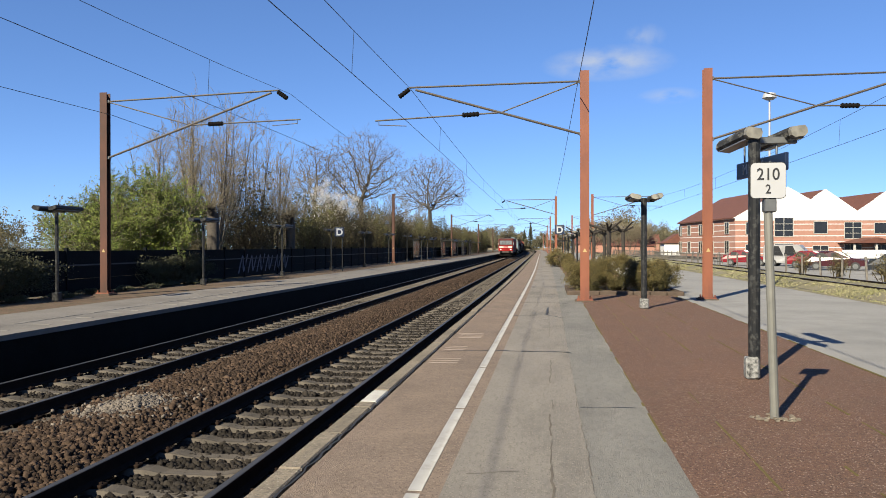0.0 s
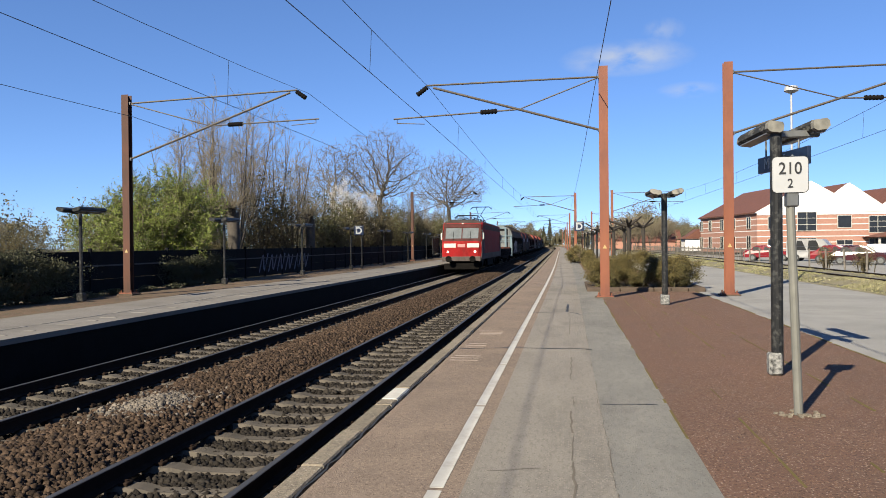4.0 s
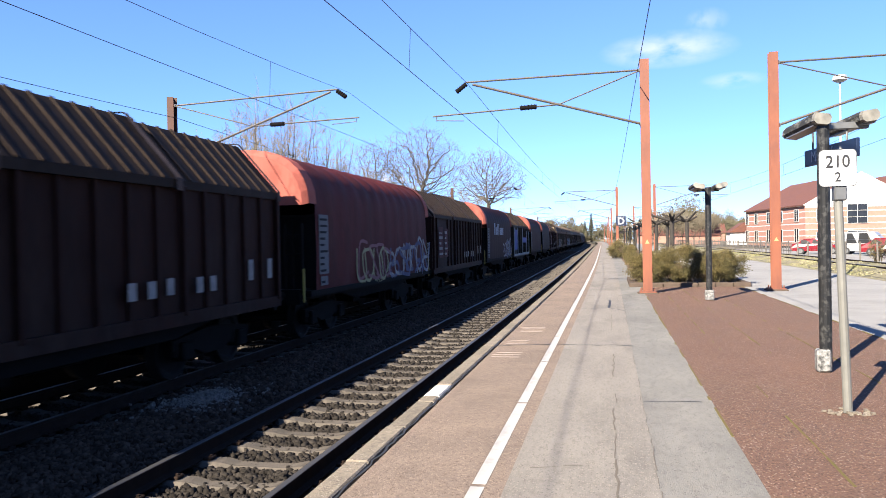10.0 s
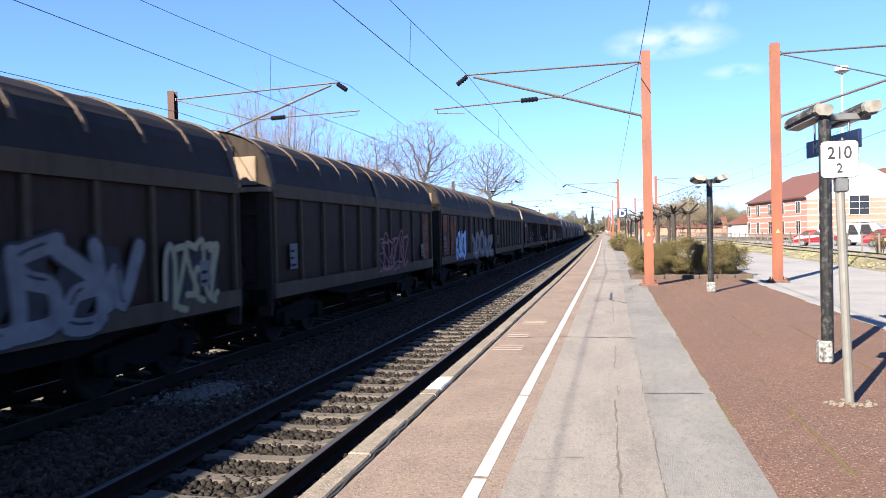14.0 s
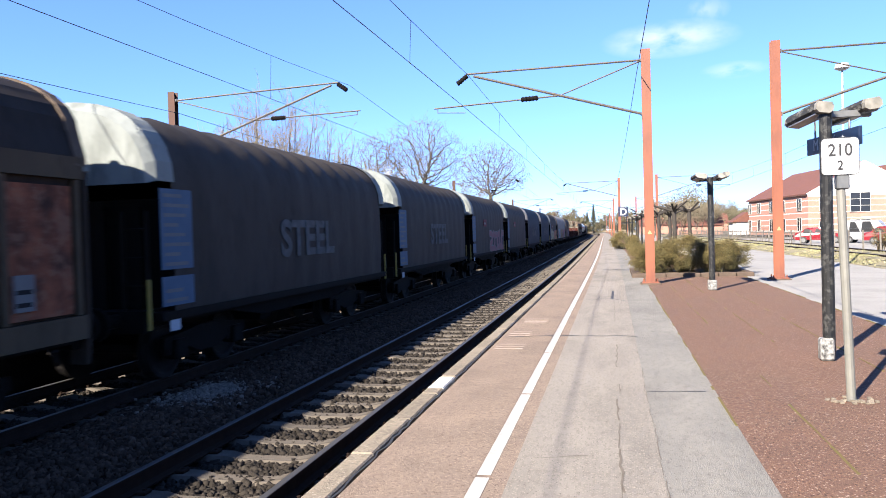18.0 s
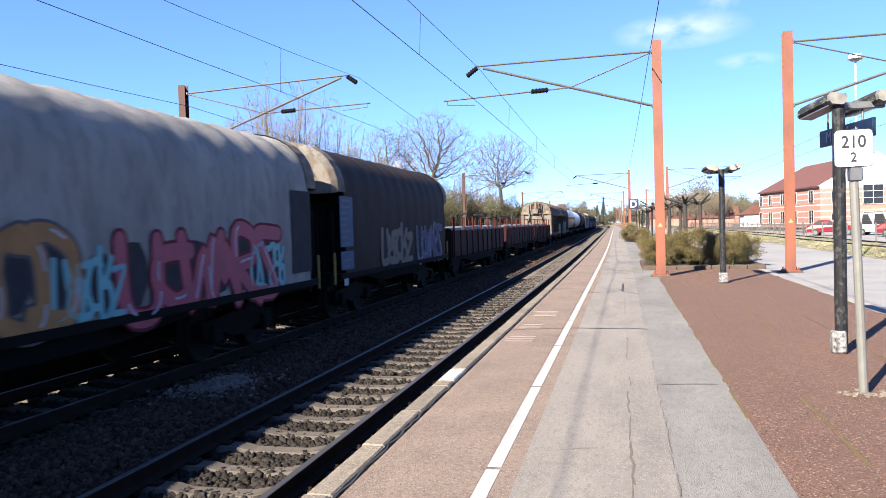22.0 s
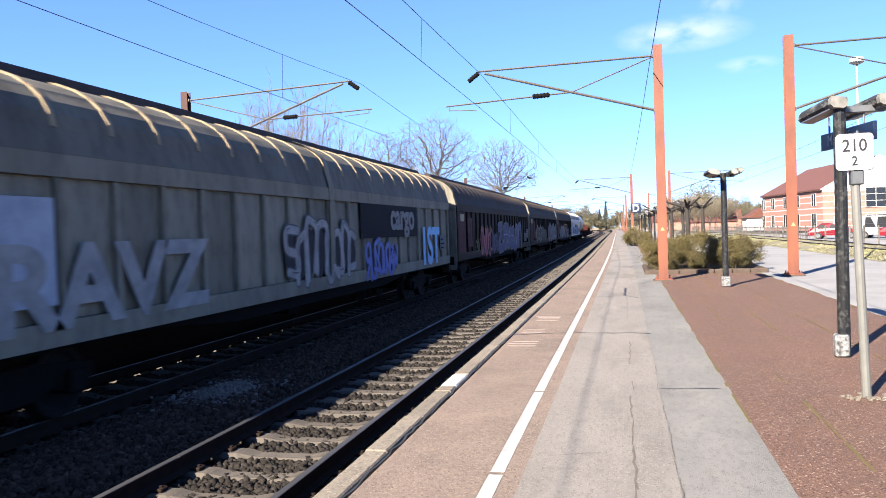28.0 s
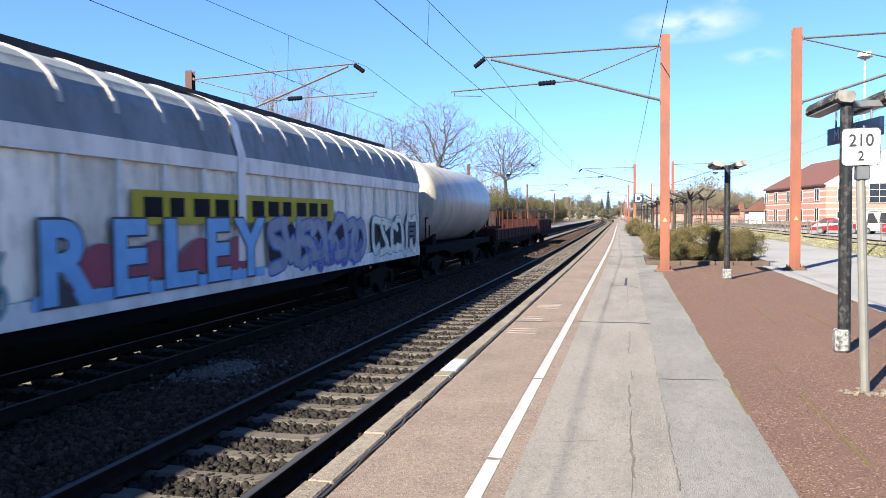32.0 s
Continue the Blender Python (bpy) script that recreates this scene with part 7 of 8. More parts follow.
            box(bm, -0.72, 0.72, *at(0.03, 0.15), top - 0.36, top - 0.20, 0.012)
            part("end_beam", bm, end_m, t)
            for x in (-0.62, 0.62):
                bm = B()
                box(bm, x - 0.11, x + 0.11, *at(0.04, 0.16), z0 - 0.2, top - 0.36, 0.015)
                part("end_post", bm, end_m, t)
                # Flat black strip drawn as the shade beside the post.
                bm = B()
                box(bm, x + 0.11, x + 0.27, *at(0.02, 0.03), z0, top - 0.40)
                part("end_recess", bm, LABELB, t, "dark slot beside the end post")
            # Flat black strip drawn as the shade under the beam.
            bm = B()
            box(bm, -0.5, 0.5, *at(0.02, 0.032), top - 0.62, top - 0.37)
            part("end_recess", bm, LABELB, t, "dark slot under the end beam")
            bm = B()
            box(bm, -0.42, 0.42, *at(-0.1, 0.03), top - 0.06, top + 0.14, 0.02)
            part("ridge_end", bm, end_m, t)
            continue
        bm = B()
        box(bm, -0.34, 0.22, *at(0.06, 0.32), ze + 0.02, ze + 0.46, 0.02)
        part("gear_box", bm, end_m, t)
        bm = B()
        box(bm, -0.08, 0.08, *at(0.06, 0.2), ze + 0.46, top - 0.1, 0.02)
        part("gear_shaft", bm, end_m, t)
        # Raised block, coloured black like the shade in a hollow.
        bm = B()
        box(bm, 0.24, 0.42, *at(0.03, 0.14), ze + 0.02, ze + 0.5, 0.01)
        part("recess", bm, LABELB, t, "dark recess")
        for x in (-1.05, 1.05) if end_m is ENDBROWN else ():
            bm = B()
            box(bm, x - 0.13, x + 0.13, *at(0.016, 0.02), ze + 0.06, ze + 0.22)
            part("end_plate", bm, G_ORANGE, t, "small orange plate")
        cy = s * (ye + 0.3)
        hwheel = B()
        k2 = 16
        loft(hwheel, [[(0.72 + (0.24 + 0.022 * math.cos(q)) * math.cos(2 * math.pi * i / k2), cy + 0.022 * math.sin(q), 1.42 + (0.24 + 0.022 * math.cos(q)) * math.sin(2 * math.pi * i / k2)) for i in range(k2)] for q in [j * 1.2566 for j in range(6)]], True, False)
        for i in range(3):
            q = i * 1.047
            rod(hwheel, (0.72 - 0.24 * math.cos(q), cy, 1.42 - 0.24 * math.sin(q)), (0.72 + 0.24 * math.cos(q), cy, 1.42 + 0.24 * math.sin(q)), 0.014, 5)
        rod(hwheel, (0.72, s * (ye + 0.05), 1.42), (0.72, cy, 1.42), 0.03, 6)
        part("hand_wheel", hwheel, low_m, t, "spoked brake hand wheel")
        bm = B()
        loft(bm, [[(x * k, s * (ye + dd), ze + (z - ze) * k) for x, z in full] for dd, k in ((-0.14, 1.012), (0.06, 1.012))], False)
        part("roof_end_trim", bm, rib_m, t)
    return t, hw + 0.04, ye


def steel_roof_wagon(length, side_m, roof_m, trim_m, label, gable_m):
    """A wagon with three sloping sheet-steel roof sections and ribbed sides."""
    t = thing("steel_hood_wagon", label, "goods wagon", "goods train")
    hb = running_gear(t, length, length / 2 - 2.6)
    ye = hb - 0.1
    hw, z0, ze, top = 1.40, 1.08, 3.02, 4.02
    secs = 3
    for k in range(secs):
        a, b = -ye + 2 * ye * k / secs, -ye + 2 * ye * (k + 1) / secs
        up = 0.05 if k == 1 else 0.0
        bm = B()
        extrude_y(bm, [(hw + 0.03 + up, ze - 0.05), (hw + 0.03 + up, ze + 0.08), (0.62, top + up), (-0.62, top + up), (-hw - 0.03 - up, ze + 0.08), (-hw - 0.03 - up, ze - 0.05)], a + 0.02 - up, b - 0.02 + up)
        part("roof_section", bm, roof_m, t)
        fold = shared("fold%.2f%s" % (up, roof_m.name), lambda: loft(B(), [[(x, yv, z) for x, z in ((hw + 0.035 + up, ze + 0.07), (hw + 0.045 + up, ze + 0.10), (0.635, top + 0.022 + up), (0.60, top + up - 0.01))] for yv in (-0.03, 0.03)]), roof_m)
        for q in range(1, 9):
            part("roof_fold", fold, None, t, at=(0, a + (b - a) * q / 9, 0))
        for q in (a + 0.06, b - 0.06):
            bm = B()
            loft(bm, [[(x, yv, z) for x, z in ((hw + 0.07 + up, ze - 0.08), (hw + 0.065 + up, ze + 0.10), (0.64, top + 0.05 + up), (-0.64, top + 0.05 + up))] for yv in (q - 0.06, q + 0.06)], False)
            part("roof_seam", bm, trim_m, t)
    for s in (-1, 1):
        bm = B()
        box(bm, s * (hw - 0.05) - 0.02, s * (hw - 0.05) + 0.02, -ye, ye, z0, ze)
        part("side_wall", bm, side_m, t)
        bm = B()
        box(bm, s * hw - 0.04, s * hw + 0.04, -ye, ye, z0 - 0.14, z0 + 0.06)
        part("sill_rail", bm, side_m, t)
        bm = B()
        box(bm, -hw + 0.02, hw - 0.02, s * ye - 0.03, s * ye + 0.03, z0, ze)
        part("end_wall", bm, side_m, t)
        for x in (-0.8, 0.0, 0.8):
            bm = B()
            box(bm, x - 0.06, x + 0.06, s * (ye + 0.092) - 0.06, s * (ye + 0.092) + 0.06, z0, ze)
            part("end_post", bm, side_m, t)
        bm = B()
        rod(bm, (hw - 0.2, s * (ye + 0.2), 1.0), (hw - 0.2, s * (ye + 0.2), 2.2), 0.02, 5)
        part("hand_rail", bm, YELLOW, t)
        bm = B()
        loft(bm, [[(x, s * (ye + d), z) for x, z in ((hw + 0.02, ze - 0.02), (0.60, top - 0.03), (-0.60, top - 0.03), (-hw - 0.02, ze - 0.02))] for d in (-0.01, 0.03)])
        part("gable_plate", bm, gable_m, t, "dusty pale gable plate")
    pm = shared("hoodpost" + side_m.name, lambda: box(B(), -0.05, 0.03, -0.05, 0.05, z0, ze, 0.012), side_m)
    n = 16
    for k in range(n + 1):
        if k in (2, 3):
            continue
        part("side_rib", pm, None, t, at=(hw, -ye + 0.08 + (2 * ye - 0.16) * k / n, 0))
    for k in (0, 6, 11, 16):
        part("side_rib", pm, None, t, at=pose(hw + 0.03, -ye + 0.08 + (2 * ye - 0.16) * k / n, 0))
        part("side_rib", pm, None, t, at=pose(-hw, -ye + 0.08 + (2 * ye - 0.16) * k / n, 0, 0, 0, 180))
    return t, hw + 0.03, ye


def tank_wagon(length, r, zc, material, label, band=None, rings=0, walkway=False, frame=True, dome=True):
    t = thing("tank_wagon", label, "tank wagon", "goods train")
    hb = running_gear(t, length, length / 2 - 2.9, beam_z=(0.95, 1.18))
    yt = hb - 0.25
    bm = B()
    rr = []
    n = 28
    prof2 = [(-yt, 0.02), (-yt + 0.04, 0.45), (-yt + 0.14, 0.75), (-yt + 0.32, 0.93), (-yt + 0.55, 1.0), (0, 1.0)]
    prof2 += [(-y, k) for y, k in reversed(prof2[:-1])]
    for y, k in prof2:
        rr.append([(r * k * math.cos(2 * math.pi * i / n), y, zc + r * k * math.sin(2 * math.pi * i / n)) for i in range(n)])
    loft(bm, rr)
    part("tank", bm, material, t, smooth=True)
    if band:
        bm = B()
        a = [(r + 0.006) * v for v in (1,)][0]
        for s in (-1, 1):
            loft(bm, [[(s * a * math.cos(radians(d)), y, zc + a * math.sin(radians(d))) for d in (-1, 3, 7, 11)] for y in (-yt + 0.5, yt - 0.5)], False)
        for s in (-1, 1):
            loft(bm, [[(s * (r * k + 0.006) * math.cos(radians(d)), y - 0.006, zc + (r * k + 0.006) * math.sin(radians(d))) for d in (-1, 3, 7, 11)] for y, k in ((-yt + 0.14, 0.76), (-yt + 0.32, 0.94), (-yt + 0.52, 1.0))], False)
        part("band", bm, band, t, "orange warning band")
    for k in range(rings):
        y = -yt + 0.7 + (2 * yt - 1.4) * k / (rings - 1)
        bm = B()
        ring2 = []
        for dy, dr in ((-0.06, 0.0), (-0.05, 0.05), (0.05, 0.05), (0.06, 0.0)):
            ring2.append([((r + dr) * math.cos(2 * math.pi * i / n), y + dy, zc + (r + dr) * math.sin(2 * math.pi * i / n)) for i in range(n)])
        loft(bm, ring2, True, False)
        part("stiffening_ring", bm, material, t, smooth=False)
    if walkway:
        bm = B()
        box(bm, -0.5, 0.5, -yt * 0.75, yt * 0.35, zc + r + 0.16, zc + r + 0.2)
        for k in range(6):
            y = -yt * 0.7 + k * yt * 0.2
            box(bm, -0.4, 0.4, y - 0.03, y + 0.03, zc + r - 0.05, zc + r + 0.16)
        part("walkway", bm, LABELW, t, "pale top walkway")
    if dome:
        bm = B()
        rod(bm, (0, 0, zc + r - 0.05), (0, 0, zc + r + 0.14), 0.3, 14)
        part("manhole", bm, material, t)
    for y in (-yt * 0.66, yt * 0.66):
        bm = B()
        box(bm, -1.0, 1.0, y - 0.25, y + 0.25, 1.1, zc - r * 0.62, 0.03)
        part("saddle", bm, SHADEBLACK, t)
    bm = B()
    for s in (-1, 1):
        y = s * (hb - 0.2)
        rod(bm, (1.2, y, 1.15), (1.2, y, 2.1), 0.022, 6)
        rod(bm, (1.2, y - s * 0.5, 1.15), (1.2, y - s * 0.5, 2.1), 0.022, 6)
        rod(bm, (1.2, y, 2.1), (1.2, y - s * 0.5, 2.1), 0.022, 6)
        box(bm, -1.3, 1.3, y - 0.35, y + 0.2, 1.12, 1.17)
    part("end_platform", bm, STEELD, t)
    return t, r, yt


def flat_wagon(length, side_m, label, stakes=0, load=None, side_h=0.45, humps=0, end_box=False):
    t = thing("flat_wagon", label, "goods wagon", "goods train")
    hb = running_gear(t, length, length / 2 - 2.6, beam_z=(0.78, 1.2))
    bm = B()
    box(bm, -1.32, 1.32, -hb, hb, 1.18, 1.28)
    part("deck", bm, side_m, t)
    for s in (-1, 1):
        bm = B()
        box(bm, s * 1.33 - 0.05, s * 1.33 + 0.05, -hb, hb, 0.95, 1.28 + side_h, 0.01)
        part("side_board", bm, side_m, t)
        n = max(4, int(length / 1.4))
        for k in range(n + 1):
            y = -hb + 0.2 + (2 * hb - 0.4) * k / n
            bm = B()
            box(bm, s * 1.39 - 0.03, s * 1.39 + 0.03, y - 0.05, y + 0.05, 0.92, 1.28 + side_h, 0.008)
            part("side_stanchion", bm, side_m, t)
        for k in range(stakes):
            y = -hb + 0.6 + (2 * hb - 1.2) * k / max(1, stakes - 1)
            bm = B()
            box(bm, s * 1.30 - 0.035, s * 1.30 + 0.035, y - 0.035, y + 0.035, 1.28, 2.48, 0.01)
            part("stake", bm, STAKE, t, "upright rusty red steel stake")
    for s in (-1, 1):
        bm = B()
        box(bm, -1.33, 1.33, s * hb - 0.06, s * hb + 0.06, 1.0, 1.34 + side_h, 0.01)
        part("end_board", bm, FLATRED if end_box else side_m, t)
    for k in range(humps):
        y = -hb + 0.9 + (2 * hb - 1.8) * k / (humps - 1)
        bm = B()
        loft(bm, [[(-1.3, y + a, z) for a, z in ((-0.75, 1.28), (-0.45, 1.28 + side_h + 0.16), (0.45, 1.28 + side_h + 0.16), (0.75, 1.28))],
                  [(1.3, y + a, z) for a, z in ((-0.75, 1.28), (-0.45, 1.28 + side_h + 0.16), (0.45, 1.28 + side_h + 0.16), (0.75, 1.28))]])
        part("load_cradle", bm, CRADLE, t, "dusty pinkish red load cradle")
    if load:
        rng = random.Random(int(length * 10))
        for k in range(5):
            a = -hb + 0.3 + k * (2 * hb - 0.6) / 5
            for lane_ in (-0.62, 0.62):
                bm = B()
                hh = rng.uniform(0.08, 0.17) + side_h
                box(bm, lane_ - 0.55, lane_ + 0.55, a + 0.1, a + (2 * hb - 0.6) / 5 - 0.02, 1.29, 1.29 + hh, 0.02)
                part("steel_stack", bm, load, t, "stack of grey blue steel plates")
    return t, 1.42, hb


def locomotive():
    t = thing("locomotive", "red electric goods locomotive with lit headlamps", "locomotive", "goods train")
    L2, hw = 8.9, 1.47
    # cab noses slope back from the buffers
    sec = [(-L2, 1.05, 0.92), (-L2 - 0.05, 1.9, 0.93), (-L2 + 0.10, 2.3, 0.95), (-L2 + 0.75, 3.55, 0.92), (-L2 + 1.1, 3.72, 0.90)]
    bm = B()
    outline = [(y, z) for y, z, _ in sec] + [(-y, z) for y, z, _ in reversed(sec)]
    k = [w for _, _, w in sec] + [w for _, _, w in reversed(sec)]
    loft(bm, [[(s * hw * (ww if abs(s) == 1 else 0.90) , y * (0.985 if abs(s) == 1 else 1.0), z) for (y, z), ww in zip(outline, [1.0] * len(k))] for s in (-1, -0.93, 0.93, 1)])
    part("body", bm, RAILRED, t)
    bm = B()
    extrude_y(bm, [(hw - 0.02, 3.45), (hw - 0.14, 3.74), (0.95, 3.92), (-0.95, 3.92), (-hw + 0.14, 3.74), (-hw + 0.02, 3.45)], -L2 + 1.0, L2 - 1.0)
    part("roof", bm, LOCOROOF, t)
    for s in (-1, 1):
        bm = B()
        box(bm, s * (hw - 0.02) - 0.026, s * (hw - 0.02) + 0.026, -L2 + 0.95, L2 - 0.95, 3.22, 3.5)
        part("upper_band", bm, LOCODARK, t, "dark maroon band below the roof")
    for y in (-5.2, -2.6, 0, 2.6, 5.2):
        bm = B()
        box(bm, 0.9, hw + 0.006, y - 1.1, y + 1.1, 3.35, 3.62, 0.02)
        part("roof_grille", bm, LOCOROOF, t, "dark ventilation grille")
    for s in (-1, 1):
        bm = B()
        box(bm, s * hw - 0.02, s * hw + 0.012, -L2 + 0.1, L2 - 0.1, 0.98, 1.42)
        part("skirt", bm, LOCOGREY, t, "grey lower skirt")
        for e in (-1, 1):
            bm = B()
            box(bm, s * (hw + 0.004) - 0.012, s * (hw + 0.004) + 0.012, e * 7.55 - 0.35, e * 7.55 + 0.35, 1.4, 3.2)
            part("cab_door", bm, RAILRED, t, "red cab door")
            bm = B()
            y0, y1 = sorted((e * 7.98, e * (L2 - 0.12)))
            box(bm, s * (hw + 0.002) - 0.008, s * (hw + 0.002) + 0.008, y0, y1, 1.05, 2.30)
            y0, y1 = sorted((e * 7.98, e * (L2 - 0.38)))
            box(bm, s * (hw + 0.002) - 0.008, s * (hw + 0.002) + 0.008, y0, y1, 2.301, 3.2)
            part("cab_side", bm, LOCOPALE, t, "pale grey cab side panel")
            bm = B()
            box(bm, s * (hw + 0.02) - 0.008, s * (hw + 0.02) + 0.008, e * 8.25 - 0.28, e * 8.25 + 0.28, 2.35, 3.1)
            part("side_window", bm, GLASSD, t)
            for dy in (-0.45, 0.45):
                bm = B()
                rod(bm, (s * (hw + 0.06), e * 7.55 + dy, 1.3), (s * (hw + 0.06), e * 7.55 + dy, 2.9), 0.02, 6)
                part("hand_rail", bm, LABELW, t)
    for e in (-1, 1):
        def on_nose(x0, x1, f0, f1, thick):
            p0, p1 = Vector((0, -L2 + 0.10, 2.3)), Vector((0, -L2 + 0.75, 3.55))
            a, b = p0.lerp(p1, f0), p0.lerp(p1, f1)
            b2 = B()
            nrm = Vector((0, -0.88, 0.46))
            q = [(x0, a), (x1, a), (x1, b), (x0, b)]
            loft(b2, [[(x, e * (p.y + nrm.y * d), p.z + nrm.z * d) for x, p in q] for d in (0.0, thick)])
            return b2
        part("cab_surround", on_nose(-1.40, 1.40, 0.03, 1.06, 0.008), LOCODARK, t, "dark maroon window surround")
        for x0, x1 in ((-1.22, -0.04), (0.04, 1.22)):
            part("windscreen", on_nose(x0, x1, 0.18, 0.80, 0.02), CABGLASS, t, "grey reflecting cab windscreen")
            part("wiper", on_nose((x0 + x1) / 2 - 0.015, (x0 + x1) / 2 + 0.015, 0.10, 0.6, 0.03), STEELD, t)
        part("brow", on_nose(-1.34, 1.34, 0.84, 1.02, 0.03), LOCODARK, t, "dark maroon brow over the windscreen")
        yf = e * (L2 + 0.05)
        for x0, x1 in ((-1.30, -0.42), (0.42, 1.30)):
            bm = B()
            box(bm, x0, x1, yf - 0.012, yf + 0.012, 1.86, 2.16, 0.01)
            part("nose_panel", bm, NOSEW, t, "white panel on the nose")
        bm = B()
        box(bm, -0.28, 0.28, yf - 0.014, yf + 0.014, 1.88, 2.12, 0.01)
        part("emblem", bm, NOSEP, t, "plain pale red emblem")
        for x in (-1.55, 1.55):
            bm = B()
            box(bm, x - 0.07, x + 0.07, e * (L2 - 0.5) - 0.03, e * (L2 - 0.5) + 0.03, 2.45, 2.95, 0.02)
            part("mirror", bm, NOSEW, t, "pale rear-view mirror")
        for x in (-1.0, 1.0):
            bm = B()
            rod(bm, (x, yf, 1.55), (x, yf + e * 0.03, 1.55), 0.08, 12)
            part("headlamp", bm, LIGHTON if e < 0 else TAILRED, t, "round lit headlamp")
        bm = B()
        rod(bm, (0, e * (L2 - 0.92), 3.62), (0, e * (L2 - 0.85), 3.62), 0.05, 10)
        part("top_lamp", bm, LIGHTON if e < 0 else TAILRED, t)
        bm = B()
        box(bm, -1.42, 1.42, yf - 0.10, yf + 0.14, 0.85, 1.2, 0.03)
        part("buffer_beam", bm, LOCOGREY, t)
        bm = B()
        box(bm, -1.3, 1.3, yf - 0.05, yf + 0.05, 0.25, 0.7, 0.03)
        part("rail_guard", bm, STEELD, t)
        for x in (-0.875, 0.875):
            part("buffer", shared("buffer", buffer_bm, STEELD), None, t, at=pose(x, yf, 1.03, 0, 0, 0 if e < 0 else 180))
    for y in (-5.2, 5.2):
        bo = part("bogie", shared("bogie", bogie_bm, STEELD), None, t, at=pose(0, y, 0.05) @ Matrix.Diagonal((1.12, 1.35, 1.2, 1)))
        for dy in (-0.95, 0.95):
            wheels(bo, dy, (0.9, 0.95, 1.0, 1))
    bm = B()
    box(bm, -1.3, 1.3, -2.6, 2.6, 0.35, 1.0, 0.04)
    part("transformer_box", bm, SHADEBLACK, t)

    def panto(y, up, name):
        b2 = B()
        s = 1 if y < 0 else -1
        zz = 5.50 if up else 4.35
        rod(b2, (-0.5, y, 4.02), (-0.12, y + s * 1.3, 4.02 + (zz - 4.02) * 0.45), 0.035, 6)
        rod(b2, (0.5, y, 4.02), (0.12, y + s * 1.3, 4.02 + (zz - 4.02) * 0.45), 0.035, 6)
        rod(b2, (-0.10, y + s * 1.3, 4.02 + (zz - 4.02) * 0.45), (-0.45, y - s * 0.2, zz), 0.025, 6)
        rod(b2, (0.10, y + s * 1.3, 4.02 + (zz - 4.02) * 0.45), (0.45, y - s * 0.2, zz), 0.025, 6)
        for dy in (-0.2, 0.15):
            rod(b2, (-0.75, y + dy - s * 0.2, zz), (0.75, y + dy - s * 0.2, zz), 0.03, 6)
            rod(b2, (0.75, y + dy - s * 0.2, zz), (0.97, y + dy - s * 0.2, zz - 0.2), 0.025, 6)
            rod(b2, (-0.75, y + dy - s * 0.2, zz), (-0.97, y + dy - s * 0.2, zz - 0.2), 0.025, 6)
        box(b2, -0.6, 0.6, y - 0.15, y + 0.15, 3.95, 4.03)
        return part(name, b2, STEELD, t)
    panto(5.0, True, "pantograph")
    panto(-5.0, False, "pantograph")
    for y in (-3.6, -1.0, 1.2, 3.4):
        bm = B()
        rod(bm, (0.4, y, 3.92), (0.4, y, 4.2), 0.07, 8)
        rod(bm, (-0.4, y, 3.92), (-0.4, y, 4.2), 0.07, 8)
        part("roof_insulator", bm, INSUL, t)
    bm = B()
    rod(bm, (0.4, -4.5, 4.22), (0.4, 4.5, 4.22), 0.03, 6)
    part("roof_busbar", bm, STEELD, t)
    return t


# Which vehicle follows which: place of its front along the train at 0 s, and its length.
SPEED = 24.69
TRAIN = []


def couple(ob, front, length):
    TRAIN.append((ob, front + length / 2))


couple(locomotive(), 153.5, 19.0)
# Flat wagon whose sides are coloured near black for shade.
couple(flat_wagon(16.6, SHADEBLACK, "black low flat wagon with dusty red load cradles", humps=9, side_h=0.30)[0], 172.6, 17.1)

w, hx, ye = walled_wagon(23.1, 2, 20, PANELB, FRAMED, ROOFD, FRAMED, ENDBLUE, "dark sliding-wall wagon with pale blue end wall and graffiti", end_panel=ENDBLUED)
tagging(w, hx, -7.5, -1.4, 1.1, 2.2, G_BRIGHT, G_BLACK, 1, 5)
tagging(w, hx, 0.9, 10.5, 1.2, 2.1, FADED, None, 2, 9)
tagging(w, hx, -9.6, -7.9, 1.5, 2.1, LABELW, None, 3, 2)
couple(w, 189.7, 23.44)


G_YELB = mat("faded_yellow_panel", (0.42, 0.34, 0.03), (0.33, 0.27, 0.03), 3, 0.7, spec=0.12)


def advert(t, y0, y1, z0, z1, material, n=11):
    bm = B()
    box(bm, 1.437, 1.443, y0, y1, z0, z1)
    p = part("advert_panel", bm, material, t, "coloured panel with dark bars in place of a name")
    w = (y1 - y0) / (n + 0.6)
    for k in range(n):
        bm = B()
        box(bm, 1.4445, 1.448, y0 + w * (k + 0.4), y0 + w * (k + 0.4 + (0.72, 0.6, 0.76)[k % 3]), z0 + 0.1, z1 - 0.09, 0.002)
        part("name_bar", bm, LABELB, p)




def red_tarp(front, length, seed, name=True, graf=((-4, 4, G_WHITE),), tarp=None):
    w, hx, ye = tarp_wagon(12.0, tarp or TARPRED, CAPRED, "red tarpaulin wagon with salmon red end hoods and graffiti")
    labels(w, hx + 0.02, [(-4.55, 1.45, 0.55, 1.3, LABELW), (-4.55, 1.2, 0.4, 0.2, LABELW)])
    if name:
        logo_bars(w, hx + 0.03, -2.5, 1.3, 2.42, 0.62, NAMEW)
    for k, (a, b, m) in enumerate(graf):
        tagging(w, hx + 0.025, a, b, 1.1, 2.1, m, None, seed + k, max(3, int((b - a) / 0.95)), 0.16)
    couple(w, front, length)


